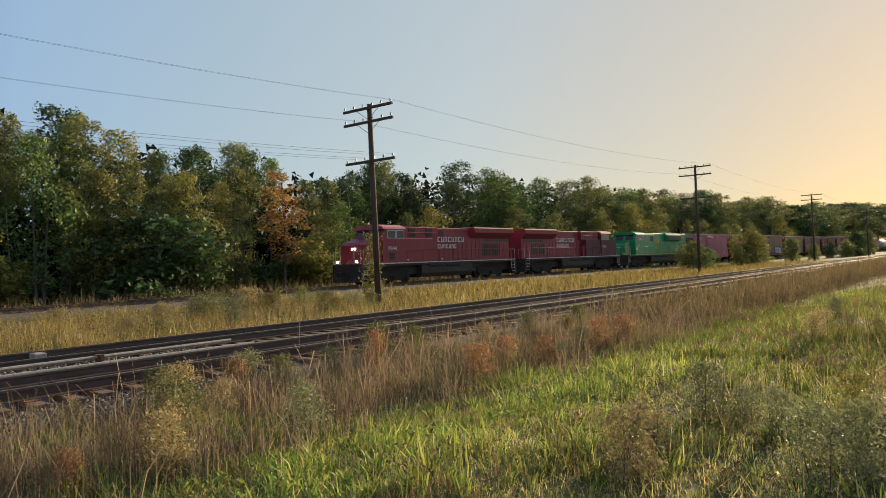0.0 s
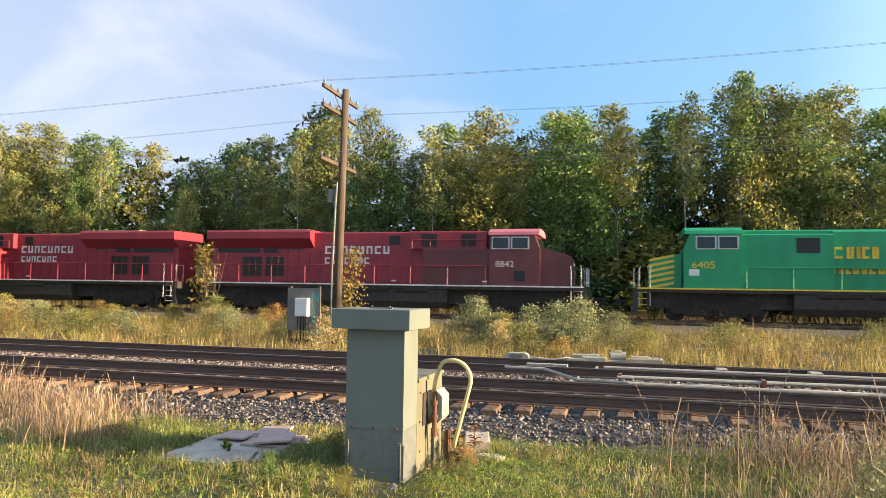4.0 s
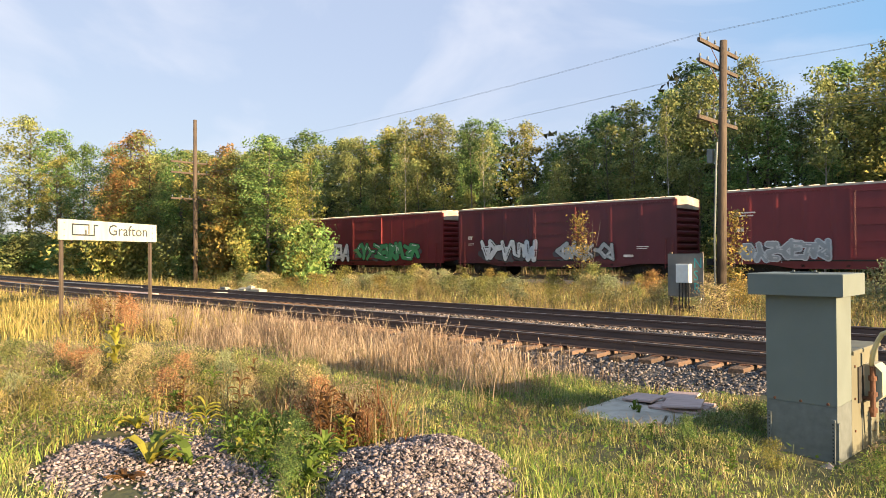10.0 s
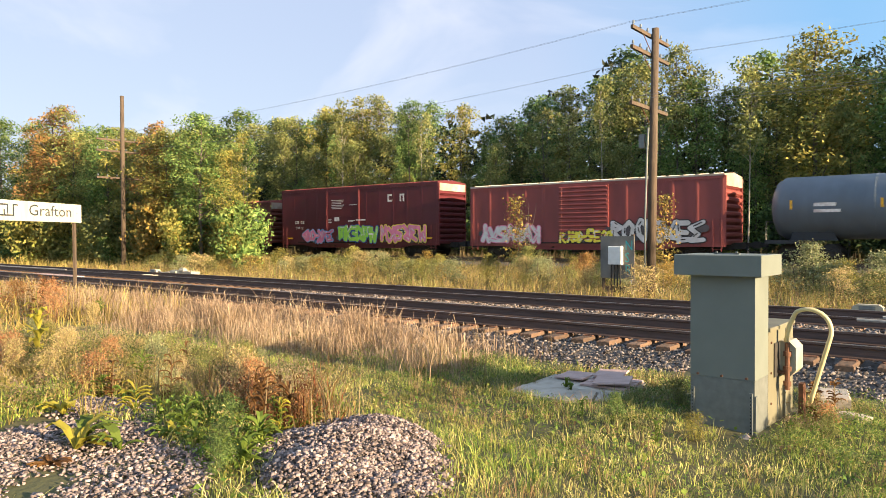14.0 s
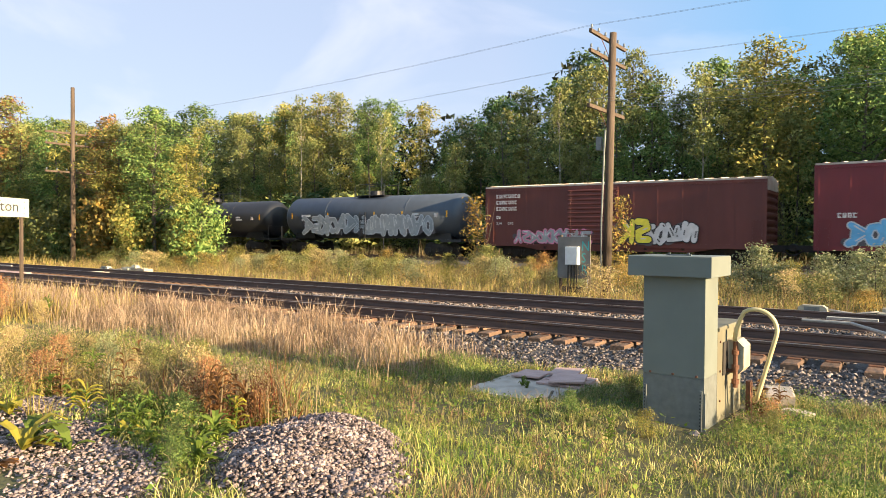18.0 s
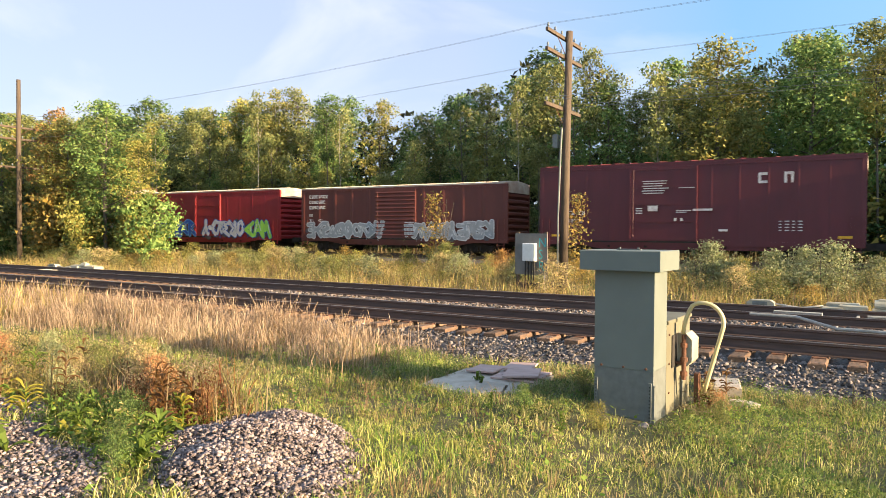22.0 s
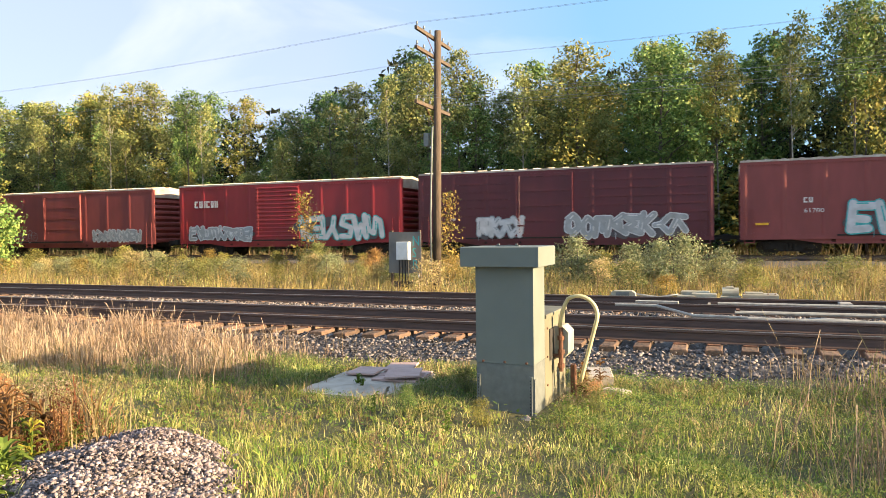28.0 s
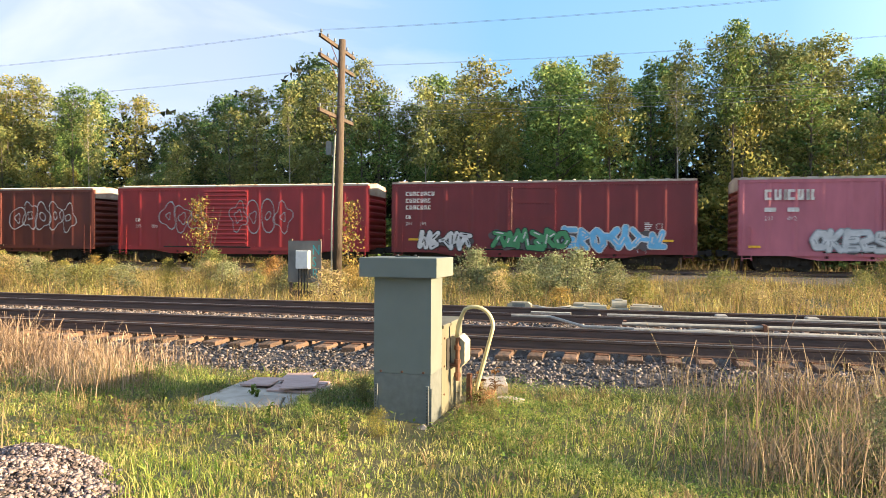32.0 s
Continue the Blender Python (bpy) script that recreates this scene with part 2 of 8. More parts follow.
# ------------------------------------------------------------------ mesh building
class Geo:
    """Gathers vertices and faces for one mesh."""
    def __init__(self):
        self.v, self.f = [], []

    def add(self, vs, fs):
        k = len(self.v)
        self.v += [tuple(p) for p in vs]
        self.f += [tuple(i + k for i in f) for f in fs]
        return self

    def box(self, x0, x1, y0, y1, z0, z1, c=0.0):
        """A box; c chamfers the top edge all round."""
        a = [(x0, y0), (x1, y0), (x1, y1), (x0, y1)]
        if c <= 0:
            return self.add([(x, y, z0) for x, y in a] + [(x, y, z1) for x, y in a],
                            [(3, 2, 1, 0), (4, 5, 6, 7), (0, 1, 5, 4), (1, 2, 6, 5), (2, 3, 7, 6), (3, 0, 4, 7)])
        b = [(x0 + c, y0 + c), (x1 - c, y0 + c), (x1 - c, y1 - c), (x0 + c, y1 - c)]
        return self.add([(x, y, z0) for x, y in a] + [(x, y, z1 - c) for x, y in a] + [(x, y, z1) for x, y in b],
                        [(3, 2, 1, 0), (8, 9, 10, 11)] + [(i, (i + 1) % 4, 4 + (i + 1) % 4, 4 + i) for i in range(4)]
                        + [(4 + i, 4 + (i + 1) % 4, 8 + (i + 1) % 4, 8 + i) for i in range(4)])

    def prism(self, pts, x0, x1, axis="x"):
        """A cross-section pulled along an axis; pts are (y, z), (x, z) or (x, y)."""
        n = len(pts)
        put = {"x": lambda s, p: (s, p[0], p[1]), "y": lambda s, p: (p[0], s, p[1]), "z": lambda s, p: (p[0], p[1], s)}[axis]
        return self.add([put(s, p) for s in (x0, x1) for p in pts],
                        [tuple(range(n - 1, -1, -1)), tuple(range(n, 2 * n))] + [(i, (i + 1) % n, n + (i + 1) % n, n + i) for i in range(n)])

    def cyl(self, a, b, r, n=10, r2=None, caps=True):
        a, b = Vector(a), Vector(b)
        d = (b - a).normalized()
        u = d.orthogonal().normalized()
        w = d.cross(u)
        r2 = r if r2 is None else r2
        vs = [p + q * (u * cos(2 * pi * i / n) + w * sin(2 * pi * i / n)) for p, q in ((a, r), (b, r2)) for i in range(n)]
        fs = [(i, (i + 1) % n, n + (i + 1) % n, n + i) for i in range(n)]
        if caps:
            fs += [tuple(range(n - 1, -1, -1)), tuple(range(n, 2 * n))]
        return self.add(vs, fs)

    def tube(self, pts, r, n=8):
        """A bent tube swept along points, closed at both ends."""
        pts = [Vector(p) for p in pts]
        up, vs = None, []
        for i, p in enumerate(pts):
            d = (pts[min(i + 1, len(pts) - 1)] - pts[max(i - 1, 0)]).normalized()
            up = d.orthogonal().normalized() if up is None else (up - d * up.dot(d)).normalized()
            w = d.cross(up)
            vs += [p + r * (up * cos(2 * pi * k / n) + w * sin(2 * pi * k / n)) for k in range(n)]
        m = len(pts)
        fs = [(i * n + k, i * n + (k + 1) % n, (i + 1) * n + (k + 1) % n, (i + 1) * n + k) for i in range(m - 1) for k in range(n)]
        return self.add(vs, fs + [tuple(range(n - 1, -1, -1)), tuple(range((m - 1) * n, m * n))])

    def mesh(self, name, smooth=False):
        me = bpy.data.meshes.new(name)
        me.from_pydata(self.v, [], self.f)
        if smooth:
            me.shade_smooth()
        me.update()
        return me


def part(name, g, material, parent=None, label="", smooth=False):
    me = g if isinstance(g, bpy.types.Mesh) else g.mesh(name, smooth)
    if material and not me.materials:
        me.materials.append(material)
    ob = new(name, me)
    if parent:
        ob.parent = parent
    if label:
        ob["label"] = label
    return ob


def thing(name, label, category, m=None, group=""):
    ob = new(name)
    ob.empty_display_size = 0.2
    if m is not None:
        ob.matrix_basis = m
    return tagged(ob, label, category, group)


def raw(name, v, f, material):
    """A mesh straight from arrays."""
    me = bpy.data.meshes.new(name)
    me.from_pydata(v, [], f)
    me.materials.append(material)
    return me


def smooth01(a, b, v):
    k = min(1, max(0, (v - a) / (b - a)))
    return k * k * (3 - 2 * k)


# ------------------------------------------------------------------ ground
def track_y(x):
    """Centre line of the far railway."""
    if x < -60:
        return 25.05 + 0.0349 * (x + 60)
    if x > 100:
        return 25.0 - 0.0355 * (x - 100)
    return 26.35 + 0.0085 * x - 0.00022 * x * x


FARZ = 0.2                                          # rail top of the far railway


def ground_z(x, y):
    z = -0.12 - 0.36 * smooth01(-8.5, -4.5, y)
    z += 0.16 * smooth01(-1.6, 0.2, y) * (1 - smooth01(6.0, 8.5, y))        # under the near ballast
    ty = track_y(x)
    z += 0.30 * smooth01(ty - 5.5, ty - 2.4, y) - 0.25 * smooth01(ty + 3, ty + 9, y)
    z += 0.10 * (noise.noise((x * 0.35, y * 0.35, 3.1)) + 0.5 * noise.noise((x * 1.1, y * 1.1, 7.7)))
    if y > 60:
        z += 8.0 * smooth01(60, 140, y) * smooth01(-20, -90, x)
    return z


def build_ground():
    xs = sorted(set([-2500, -1200, -600, -350, -250] + list(np.arange(-200, -30, 5.0)) + list(np.arange(-30, 40, 0.7))
                    + list(np.arange(40, 220, 5.0)) + [300, 450, 800, 1400, 2500]))
    ys = sorted(set([-2500, -800, -300, -120, -60, -40, -25] + list(np.arange(-18, 12, 0.5)) + list(np.arange(12, 36, 1.0))
                    + list(np.arange(36, 150, 6.0)) + [180, 260, 420, 900, 2500]))
    v = [(x, y, ground_z(x, y) if abs(x) < 300 and abs(y) < 180 else -0.3) for y in ys for x in xs]
    w = len(xs)
    f = [(j * w + i, j * w + i + 1, (j + 1) * w + i + 1, (j + 1) * w + i) for j in range(len(ys) - 1) for i in range(w - 1)]
    me = raw("ground", v, f, SOIL)
    me.shade_smooth()
    tagged(new("ground", me), "uneven grassy railway land with soil and dry stalks", "ground", kind="structure")


build_ground()

# ------------------------------------------------------------------ railway tracks
RAILSEC = [(-0.070, -0.186), (0.070, -0.186), (0.070, -0.174), (0.012, -0.155), (0.0085, -0.05), (0.037, -0.036), (0.037, -0.004),
           (0.030, 0.0), (-0.030, 0.0), (-0.037, -0.004), (-0.037, -0.036), (-0.0085, -0.05), (-0.012, -0.155), (-0.070, -0.174)]
NEAR_RAILS = (0.037, 1.542, 3.887, 5.392)


def rail_mesh(xs, yf, zf):
    """A rail along a line of plan; the running surface is bright."""
    n = len(RAILSEC)
    v = [(x, yf(x) + a, zf + b) for x in xs for a, b in RAILSEC]
    f, tops = [], []
    for k in range(len(xs) - 1):
        for i in range(n):
            if i == 7:
                tops.append(len(f))
            f.append((k * n + i, k * n + (i + 1) % n, (k + 1) * n + (i + 1) % n, (k + 1) * n + i))
    me = raw("rail", v, f, RAIL)
    me.materials.append(RAILTOP)
    for i in tops:
        me.polygons[i].material_index = 1
    return me


def build_tracks():
    for k, y in enumerate(NEAR_RAILS):
        xs = [-600, -200, -80] + list(np.arange(-40, 41, 8.0)) + [80, 200, 700]
        # the line bends gently away at the far end beside the name board
        tagged(new("rail", rail_mesh(xs, lambda x, y=y: y + (0.0009 * (x + 30) ** 2 if -80 <= x < -30 else 2.25 + 0.09 * (-80 - x) if x < -80 else 0.0), 0.0)),
               "rust-brown steel rail with a bright worn running surface", "rail", "rails of the near railway", "structure")
    xs = [-600, -300, -200] + list(np.arange(-120, 181, 10.0)) + [260, 400]
    for s in (-0.755, 0.755):
        tagged(new("rail", rail_mesh(xs, lambda x, s=s: track_y(x) + s, FARZ)),
               "rusty steel rail behind a strip of tall grass", "rail", "rails of the far railway", "structure")


build_tracks()

# ------------------------------------------------------------------ train: shared pieces
def paint(name, col, dull=0.5, rustiness=0.35):
    col = tuple(c * 0.98 for c in col)
    return mat(name, col, dull, 0, tuple(c * 0.78 for c in col), 1.6, bump=0.04, stain=(col[0] * 0.45 + 0.02, col[1] * 0.5 + 0.012, col[2] * 0.5 + 0.008),
               sscale=0.9, samount=rustiness, stretch=(1, 1, 0.35))


CPRED = paint("oxide_red_paint", (0.185, 0.020, 0.024))
MAROON = paint("maroon_paint", (0.115, 0.017, 0.024))
BRIGHT = paint("bright_red_paint", (0.30, 0.022, 0.028))
FADED = paint("faded_red_paint", (0.26, 0.055, 0.05), 0.6)
PINK = paint("bleached_red_paint", (0.52, 0.15, 0.20), 0.65, 0.3)
BROWN = paint("brown_paint", (0.135, 0.032, 0.024), 0.6)
LOCORED = paint("locomotive_red_paint", (0.30, 0.026, 0.045), 0.5, 0.3)
LOCODUST = paint("dusty_locomotive_red", (0.145, 0.042, 0.048), 0.7, 0.6)
GREEN = paint("green_paint", (0.012, 0.30, 0.125), 0.35, 0.15)
TANKG = paint("grey_tank_paint", (0.13, 0.155, 0.185), 0.45, 0.35)
TANKB = paint("black_tank_paint", (0.016, 0.018, 0.024), 0.4, 0.2)
TANKS = paint("slate_tank_paint", (0.06, 0.075, 0.10), 0.45, 0.4)
NAVY = paint("dark_blue_paint", (0.015, 0.025, 0.05), 0.6, 0.3)
COVER = mat("pale_cover", (0.70, 0.70, 0.62), 0.7, 0, (0.55, 0.55, 0.5), 3, bump=0.3)
TRUCK = mat("truck_grime", (0.034, 0.028, 0.024), 0.85, 0.1, (0.016, 0.014, 0.012), 4, bump=0.3)
STRIPE = mat("yellow_reflective", (0.85, 0.45, 0.02), 0.4)
LETTER = mat("white_lettering", (0.75, 0.73, 0.70), 0.6, 0, (0.55, 0.5, 0.48), 8, stain=(0.25, 0.07, 0.07), sscale=3, samount=0.45)
GRAF = {}
for gname, gcol in dict(white=(0.58, 0.58, 0.60), black=(0.015, 0.015, 0.018), teal=(0.05, 0.42, 0.42), sky=(0.13, 0.42, 0.72), lime=(0.30, 0.62, 0.08),
                        green=(0.05, 0.24, 0.10), pink=(0.72, 0.22, 0.36), yellow=(0.80, 0.70, 0.06), blue=(0.03, 0.10, 0.42), grey=(0.32, 0.34, 0.36),
                        mint=(0.40, 0.72, 0.62), olive=(0.10, 0.14, 0.06), smoke=(0.085, 0.07, 0.075)).items():
    GRAF[gname] = mat("spray_" + gname, gcol, 0.55, 0, tuple(c * 0.75 for c in gcol), 3.5, stain=tuple(c * 0.6 + 0.03 for c in gcol), sscale=2.2, samount=0.5)

GLYPH = {}


def glyphs(body):
    """A line of lettering in the built-in font as one mesh, one unit high."""
    if body not in GLYPH:
        cu = bpy.data.curves.new("lettering", "FONT")
        cu.body, cu.size, cu.extrude, cu.resolution_u = body, 1.0, 0.0, 2
        ob = new("lettering", cu)
        me = bpy.data.meshes.new_from_object(ob.evaluated_get(bpy.context.evaluated_depsgraph_get()))
        bpy.data.objects.remove(ob)
        GLYPH[body] = [tuple(v.co) for v in me.vertices], [tuple(p.vertices) for p in me.polygons]
    return GLYPH[body]


def lettering(body, x, z, size, y, parent, material, name="lettering", stretch=1.0):
    """Words on a side that faces -y."""
    v, f = glyphs(body)
    ob = part(name, Geo().add([(x + a * size * stretch, y, z + b * size) for a, b, _ in v], f), material, parent)
    return ob


def bars(rows, y, parent, material=None, name="marking"):
    """Plain bars (x, z, width, height) for writing that cannot be read or is a company's name."""
    for x, z, w, h in rows:
        part(name, Geo().box(x, x + w, y - 0.004, y, z, z + h), material or LETTER, parent)


BLOCKS = {}


def word_bars(x, z, h, letters, y, parent, material=None, first=0):
    """A company's name as a row of plain cut blocks, one to a letter."""
    material = material or LETTER
    for i, w in enumerate(letters):
        k = (i * 5 + i // 3 + first) % 4
        key = (round(w, 2), round(h, 2), material.name, k)
        if key not in BLOCKS:
            b, q = w * h * 0.72, h * 0.24
            me = (Geo().box(0, q, -0.004, 0, 0, h).box(q, b, -0.004, 0, h - q, h).box(q, b, -0.004, 0, 0, q),
                  Geo().box(0, b, -0.004, 0, 0, q).box(0, q, -0.004, 0, q, h).box(b - q, b, -0.004, 0, q, h),
                  Geo().box(0, q, -0.004, 0, 0, h).box(b - q, b, -0.004, 0, 0, h).box(q, b - q, -0.004, 0, h - q, h),
                  Geo().box(b * 0.3, b * 0.3 + q * 1.2, -0.004, 0, 0, h).box(0, b * 0.3, -0.004, 0, h - q, h))[k].mesh("letter_block")
            me.materials.append(material)
            BLOCKS[key] = me
        part("letter_block", BLOCKS[key], None, parent).location = (x, y, z)
        x += w * h


STROKES = ((((0.1, 0), (0.15, 1)), ((0.15, 1), (0.8, 0.75)), ((0.8, 0.75), (0.2, 0.45)), ((0.2, 0.45), (0.9, 0))),
           (((0.5, 0), (0.15, 0.25)), ((0.15, 0.25), (0.15, 0.75)), ((0.15, 0.75), (0.5, 1)), ((0.5, 1), (0.9, 0.7)), ((0.9, 0.7), (0.85, 0.25)), ((0.85, 0.25), (0.5, 0))),
           (((0.9, 0.95), (0.3, 0.95)), ((0.3, 0.95), (0.15, 0.6)), ((0.15, 0.6), (0.85, 0.4)), ((0.85, 0.4), (0.75, 0.05)), ((0.75, 0.05), (0.05, 0.05))),
           (((0.1, 0), (0.1, 1)), ((0.1, 0.95), (0.9, 0.9)), ((0.1, 0.5), (0.75, 0.55)), ((0.1, 0.05), (0.95, 0.05))),
           (((0.05, 0), (0.35, 1)), ((0.35, 1), (0.6, 0.4)), ((0.6, 0.4), (0.95, 1)), ((0.95, 1), (0.9, 0))),
           (((0.1, 1), (0.5, 0.45)), ((0.95, 1), (0.5, 0.45)), ((0.5, 0.45), (0.45, 0))),
           (((0.1, 0), (0.2, 1)), ((0.9, 1), (0.25, 0.5)), ((0.25, 0.5), (0.95, 0.0))),
           (((0.0, 0), (0.45, 1)), ((0.45, 1), (0.95, 0)), ((0.2, 0.35), (0.8, 0.35))))


def blob(a, b, r, m=10):
    """Outline of a round-ended stroke from a to b, in the plane of a side."""
    d = Vector(b) - Vector(a)
    t = math.atan2(d.y, d.x)
    return ([(b[0] + r * cos(t - pi / 2 + pi * i / (m // 2)), b[1] + r * sin(t - pi / 2 + pi * i / (m // 2))) for i in range(m // 2 + 1)]
            + [(a[0] + r * cos(t + pi / 2 + pi * i / (m // 2)), a[1] + r * sin(t + pi / 2 + pi * i / (m // 2))) for i in range(m // 2 + 1)])


def graffiti(seed, x0, x1, z0, z1, fill, edge, y, parent, label=""):
    """Fat overlapping letters of round-ended strokes with an outline, each letter a thin mesh of its own."""
    rg = random.Random(seed)
    h = z1 - z0
    n = max(2, round((x1 - x0) / (h * 0.60)))
    step = (x1 - x0) / n
    back = Geo()
    for i in range(n * 3):
        u, v = x0 + (i + rg.uniform(0.1, 0.9)) * step / 3, z0 + h * rg.uniform(0.12, 0.72)
        pts = blob((u - step * rg.uniform(0.1, 0.3), v), (u + step * rg.uniform(0.1, 0.3), v + h * rg.uniform(-0.12, 0.2)), h * rg.uniform(0.10, 0.20))
        back.add([(p, y - 0.001 - 0.00004 * i, q) for p, q in pts], [tuple(range(len(pts)))])
    part("graffiti_backing", back, GRAF["smoke"], parent)
    for i in range(n):
        g, idx = Geo(), []
        cx, cz, lean = x0 + (i + rg.uniform(-0.08, 0.08)) * step, z0 + rg.uniform(-0.04, 0.08) * h, rg.uniform(-0.25, 0.25)
        wd, sk = h * rg.uniform(0.085, 0.135), rg.choice(STROKES)
        bend = [rg.uniform(-0.1, 0.1) for _ in range(8)]
        fu, fw, sw = rg.random() < 0.5, rg.random() < 0.6, rg.random() < 0.4
        def at(p, j):
            p = (p[1], p[0]) if sw else p
            p = (1 - p[0] if fu else p[0], 1 - p[1] if fw else p[1])
            u, w = p[0] + bend[j % 8] * 0.5, p[1] + bend[(j + 3) % 8] * 0.4
            return cx + (0.08 + u * 0.92) * step + lean * (w - 0.5) * h * 0.5, cz + (0.1 + 0.8 * w) * h
        k = 0
        for layer, (rad, mi) in enumerate(((wd + 0.055, 1), (wd, 0))):
            for j, (a, b) in enumerate(sk):
                d = 0.003 + 0.010 * layer + 0.0006 * j + 0.0002 * (i % 3)
                pts = blob(at(a, j), at(b, j + 1 if j + 1 < len(sk) and sk[j + 1][0] == b else j), rad)
                g.add([(p, y - d, q) for p, q in pts], [tuple(range(len(pts)))])
                idx.append(mi)
        for j in range(2):
            a = rg.choice(sk)
            p, q = Vector(at(a[0], 0)), Vector(at(a[1], 0))
            p, q = p.lerp(q, 0.15), p.lerp(q, rg.uniform(0.4, 0.8))
            pts = blob(p + Vector((wd * 0.3, wd * 0.3)), q + Vector((wd * 0.3, wd * 0.3)), 0.03)
            g.add([(u, y - 0.019 - 0.0005 * j, w) for u, w in pts], [tuple(range(len(pts)))])
            idx.append(2)
        me = g.mesh("graffiti_letter")
        for c in (fill, edge, "white" if fill != "white" else edge):
            me.materials.append(GRAF[c])
        me.polygons.foreach_set("material_index", idx)
        part("graffiti_letter", me, None, parent, label if i == 0 else "")
    # overspray and drips below the letters
    g = Geo()
    for i in range(3):
        u = rg.uniform(x0, x1)
        g.add([(u + a, y - 0.0012 - 0.0002 * i, z0 + b) for a, b in ((0, 0.2 * h), (0.03, 0.2 * h), (0.025, -0.1), (0.008, -0.1))], [(0, 1, 2, 3)])
    part("paint_drip", g, GRAF[edge], parent)


def scrawl(seed, x0, x1, z0, z1, colour, y, parent):
    """Bubble letters drawn in line only, each letter a mesh of its own."""
    rg = random.Random(seed)
    n = max(3, round((x1 - x0) / ((z1 - z0) * 0.6)))
    step, h = (x1 - x0) / n, z1 - z0
    for i in range(n):
        g = Geo()
        cx, cz = x0 + (i + 0.5) * step, (z0 + z1) / 2 + rg.uniform(-0.08, 0.08) * h
        for sc in (1.0, rg.uniform(0.25, 0.45)):
            m, ph, k = 22, rg.uniform(0, 6), rg.choice((2, 3, 4))
            pts = []
            for j in range(m):
                a = 2 * pi * j / m
                r = sc * (1 + 0.25 * sin(k * a + ph))
                pts.append((cx + r * cos(a) * step * 0.55, cz + r * sin(a) * h * 0.5))
            v = [(p * e + cx * (1 - e), y - 0.006 - 0.0004 * i - 0.0002 * (sc < 1), q * e + cz * (1 - e)) for e in (1 - 0.04 / sc, 1 + 0.04 / sc) for p, q in pts]
            g.add(v, [(j, (j + 1) % m, m + (j + 1) % m, m + j) for j in range(m)])
        part("line_letter", g, GRAF[colour], parent)


def wheel_mesh():
    g = Geo()
    for s in (-1, 1):
        g.cyl((0, s * 0.72, 0.46), (0, s * 0.78, 0.46), 0.49, 20)
        g.cyl((0, s * 0.78, 0.46), (0, s * 0.86, 0.46), 0.46, 20)
        g.cyl((0, s * 0.86, 0.46), (0, s * 0.90, 0.46), 0.34, 16, 0.16)
    g.cyl((0, -0.98, 0.46), (0, 0.98, 0.46), 0.08, 8)
    return g.mesh("wheelset")


def frame_mesh(half, top=0.82):
    g = Geo()
    for s in (-1, 1):
        y0, y1 = (0.92, 1.06) if s > 0 else (-1.06, -0.92)
        prof = [(-half - 0.25, 0.40), (-half + 0.25, 0.40), (-half + 0.45, 0.22), (half - 0.45, 0.22), (half - 0.25, 0.40), (half + 0.25, 0.40),
                (half + 0.25, top - 0.22), (half * 0.5, top), (-half * 0.5, top), (-half - 0.25, top - 0.22)]
        g.prism(prof, y0, y1, "y")
        for k in (-0.18, 0.0, 0.18):
            g.cyl((k, s * 1.08, 0.30), (k, s * 1.08, 0.58), 0.07, 8)
        for k in (-half, half):
            g.box(k - 0.16, k + 0.16, *((1.02, 1.12) if s > 0 else (-1.12, -1.02)), 0.33, 0.60, 0.03)
    g.box(-0.25, 0.25, -0.95, 0.95, 0.45, 0.80)
    return g.mesh("side_frame")


WHEELS, FRAME2, FRAME3 = wheel_mesh(), frame_mesh(0.88), frame_mesh(1.75, 1.16)


def truck(parent, x, axles=2):
    tr = part("truck", FRAME2 if axles == 2 else FRAME3, TRUCK, parent)
    tr.location = (x, 0, 0)
    for k in ((-0.88, 0.88) if axles == 2 else (-1.8, 0.0, 1.8)):
        w = part("wheelset", WHEELS, TRUCK, tr)
        w.location = (k, 0, 0)
    return tr


def coupler(parent, x, s):
    """A knuckle on its shank with the air hose beside it."""
    g = Geo().box(min(x, x + s * 0.55), max(x, x + s * 0.55), -0.09, 0.09, 0.78, 0.98)
    g.box(min(x + s * 0.35, x + s * 0.62), max(x + s * 0.35, x + s * 0.62), -0.17, 0.17, 0.70, 1.04, 0.04)
    g.tube([(x, -0.3, 0.75), (x + s * 0.3, -0.33, 0.5), (x + s * 0.6, -0.3, 0.55)], 0.03, 6)
    part("coupler", g, TRUCK, parent)


def ladder(parent, x, z0, z1, y, w=0.42, step=0.38):
    g = Geo()
    for s in (-w / 2, w / 2):
        g.box(x + s - 0.018, x + s + 0.018, y - 0.09, y - 0.06, z0, z1)
    k = z0 + 0.1
    while k < z1:
        g.box(x - w / 2, x + w / 2, y - 0.085, y - 0.06, k, k + 0.028)
        k += step
    return part("ladder", g, None, parent)


CARS = []


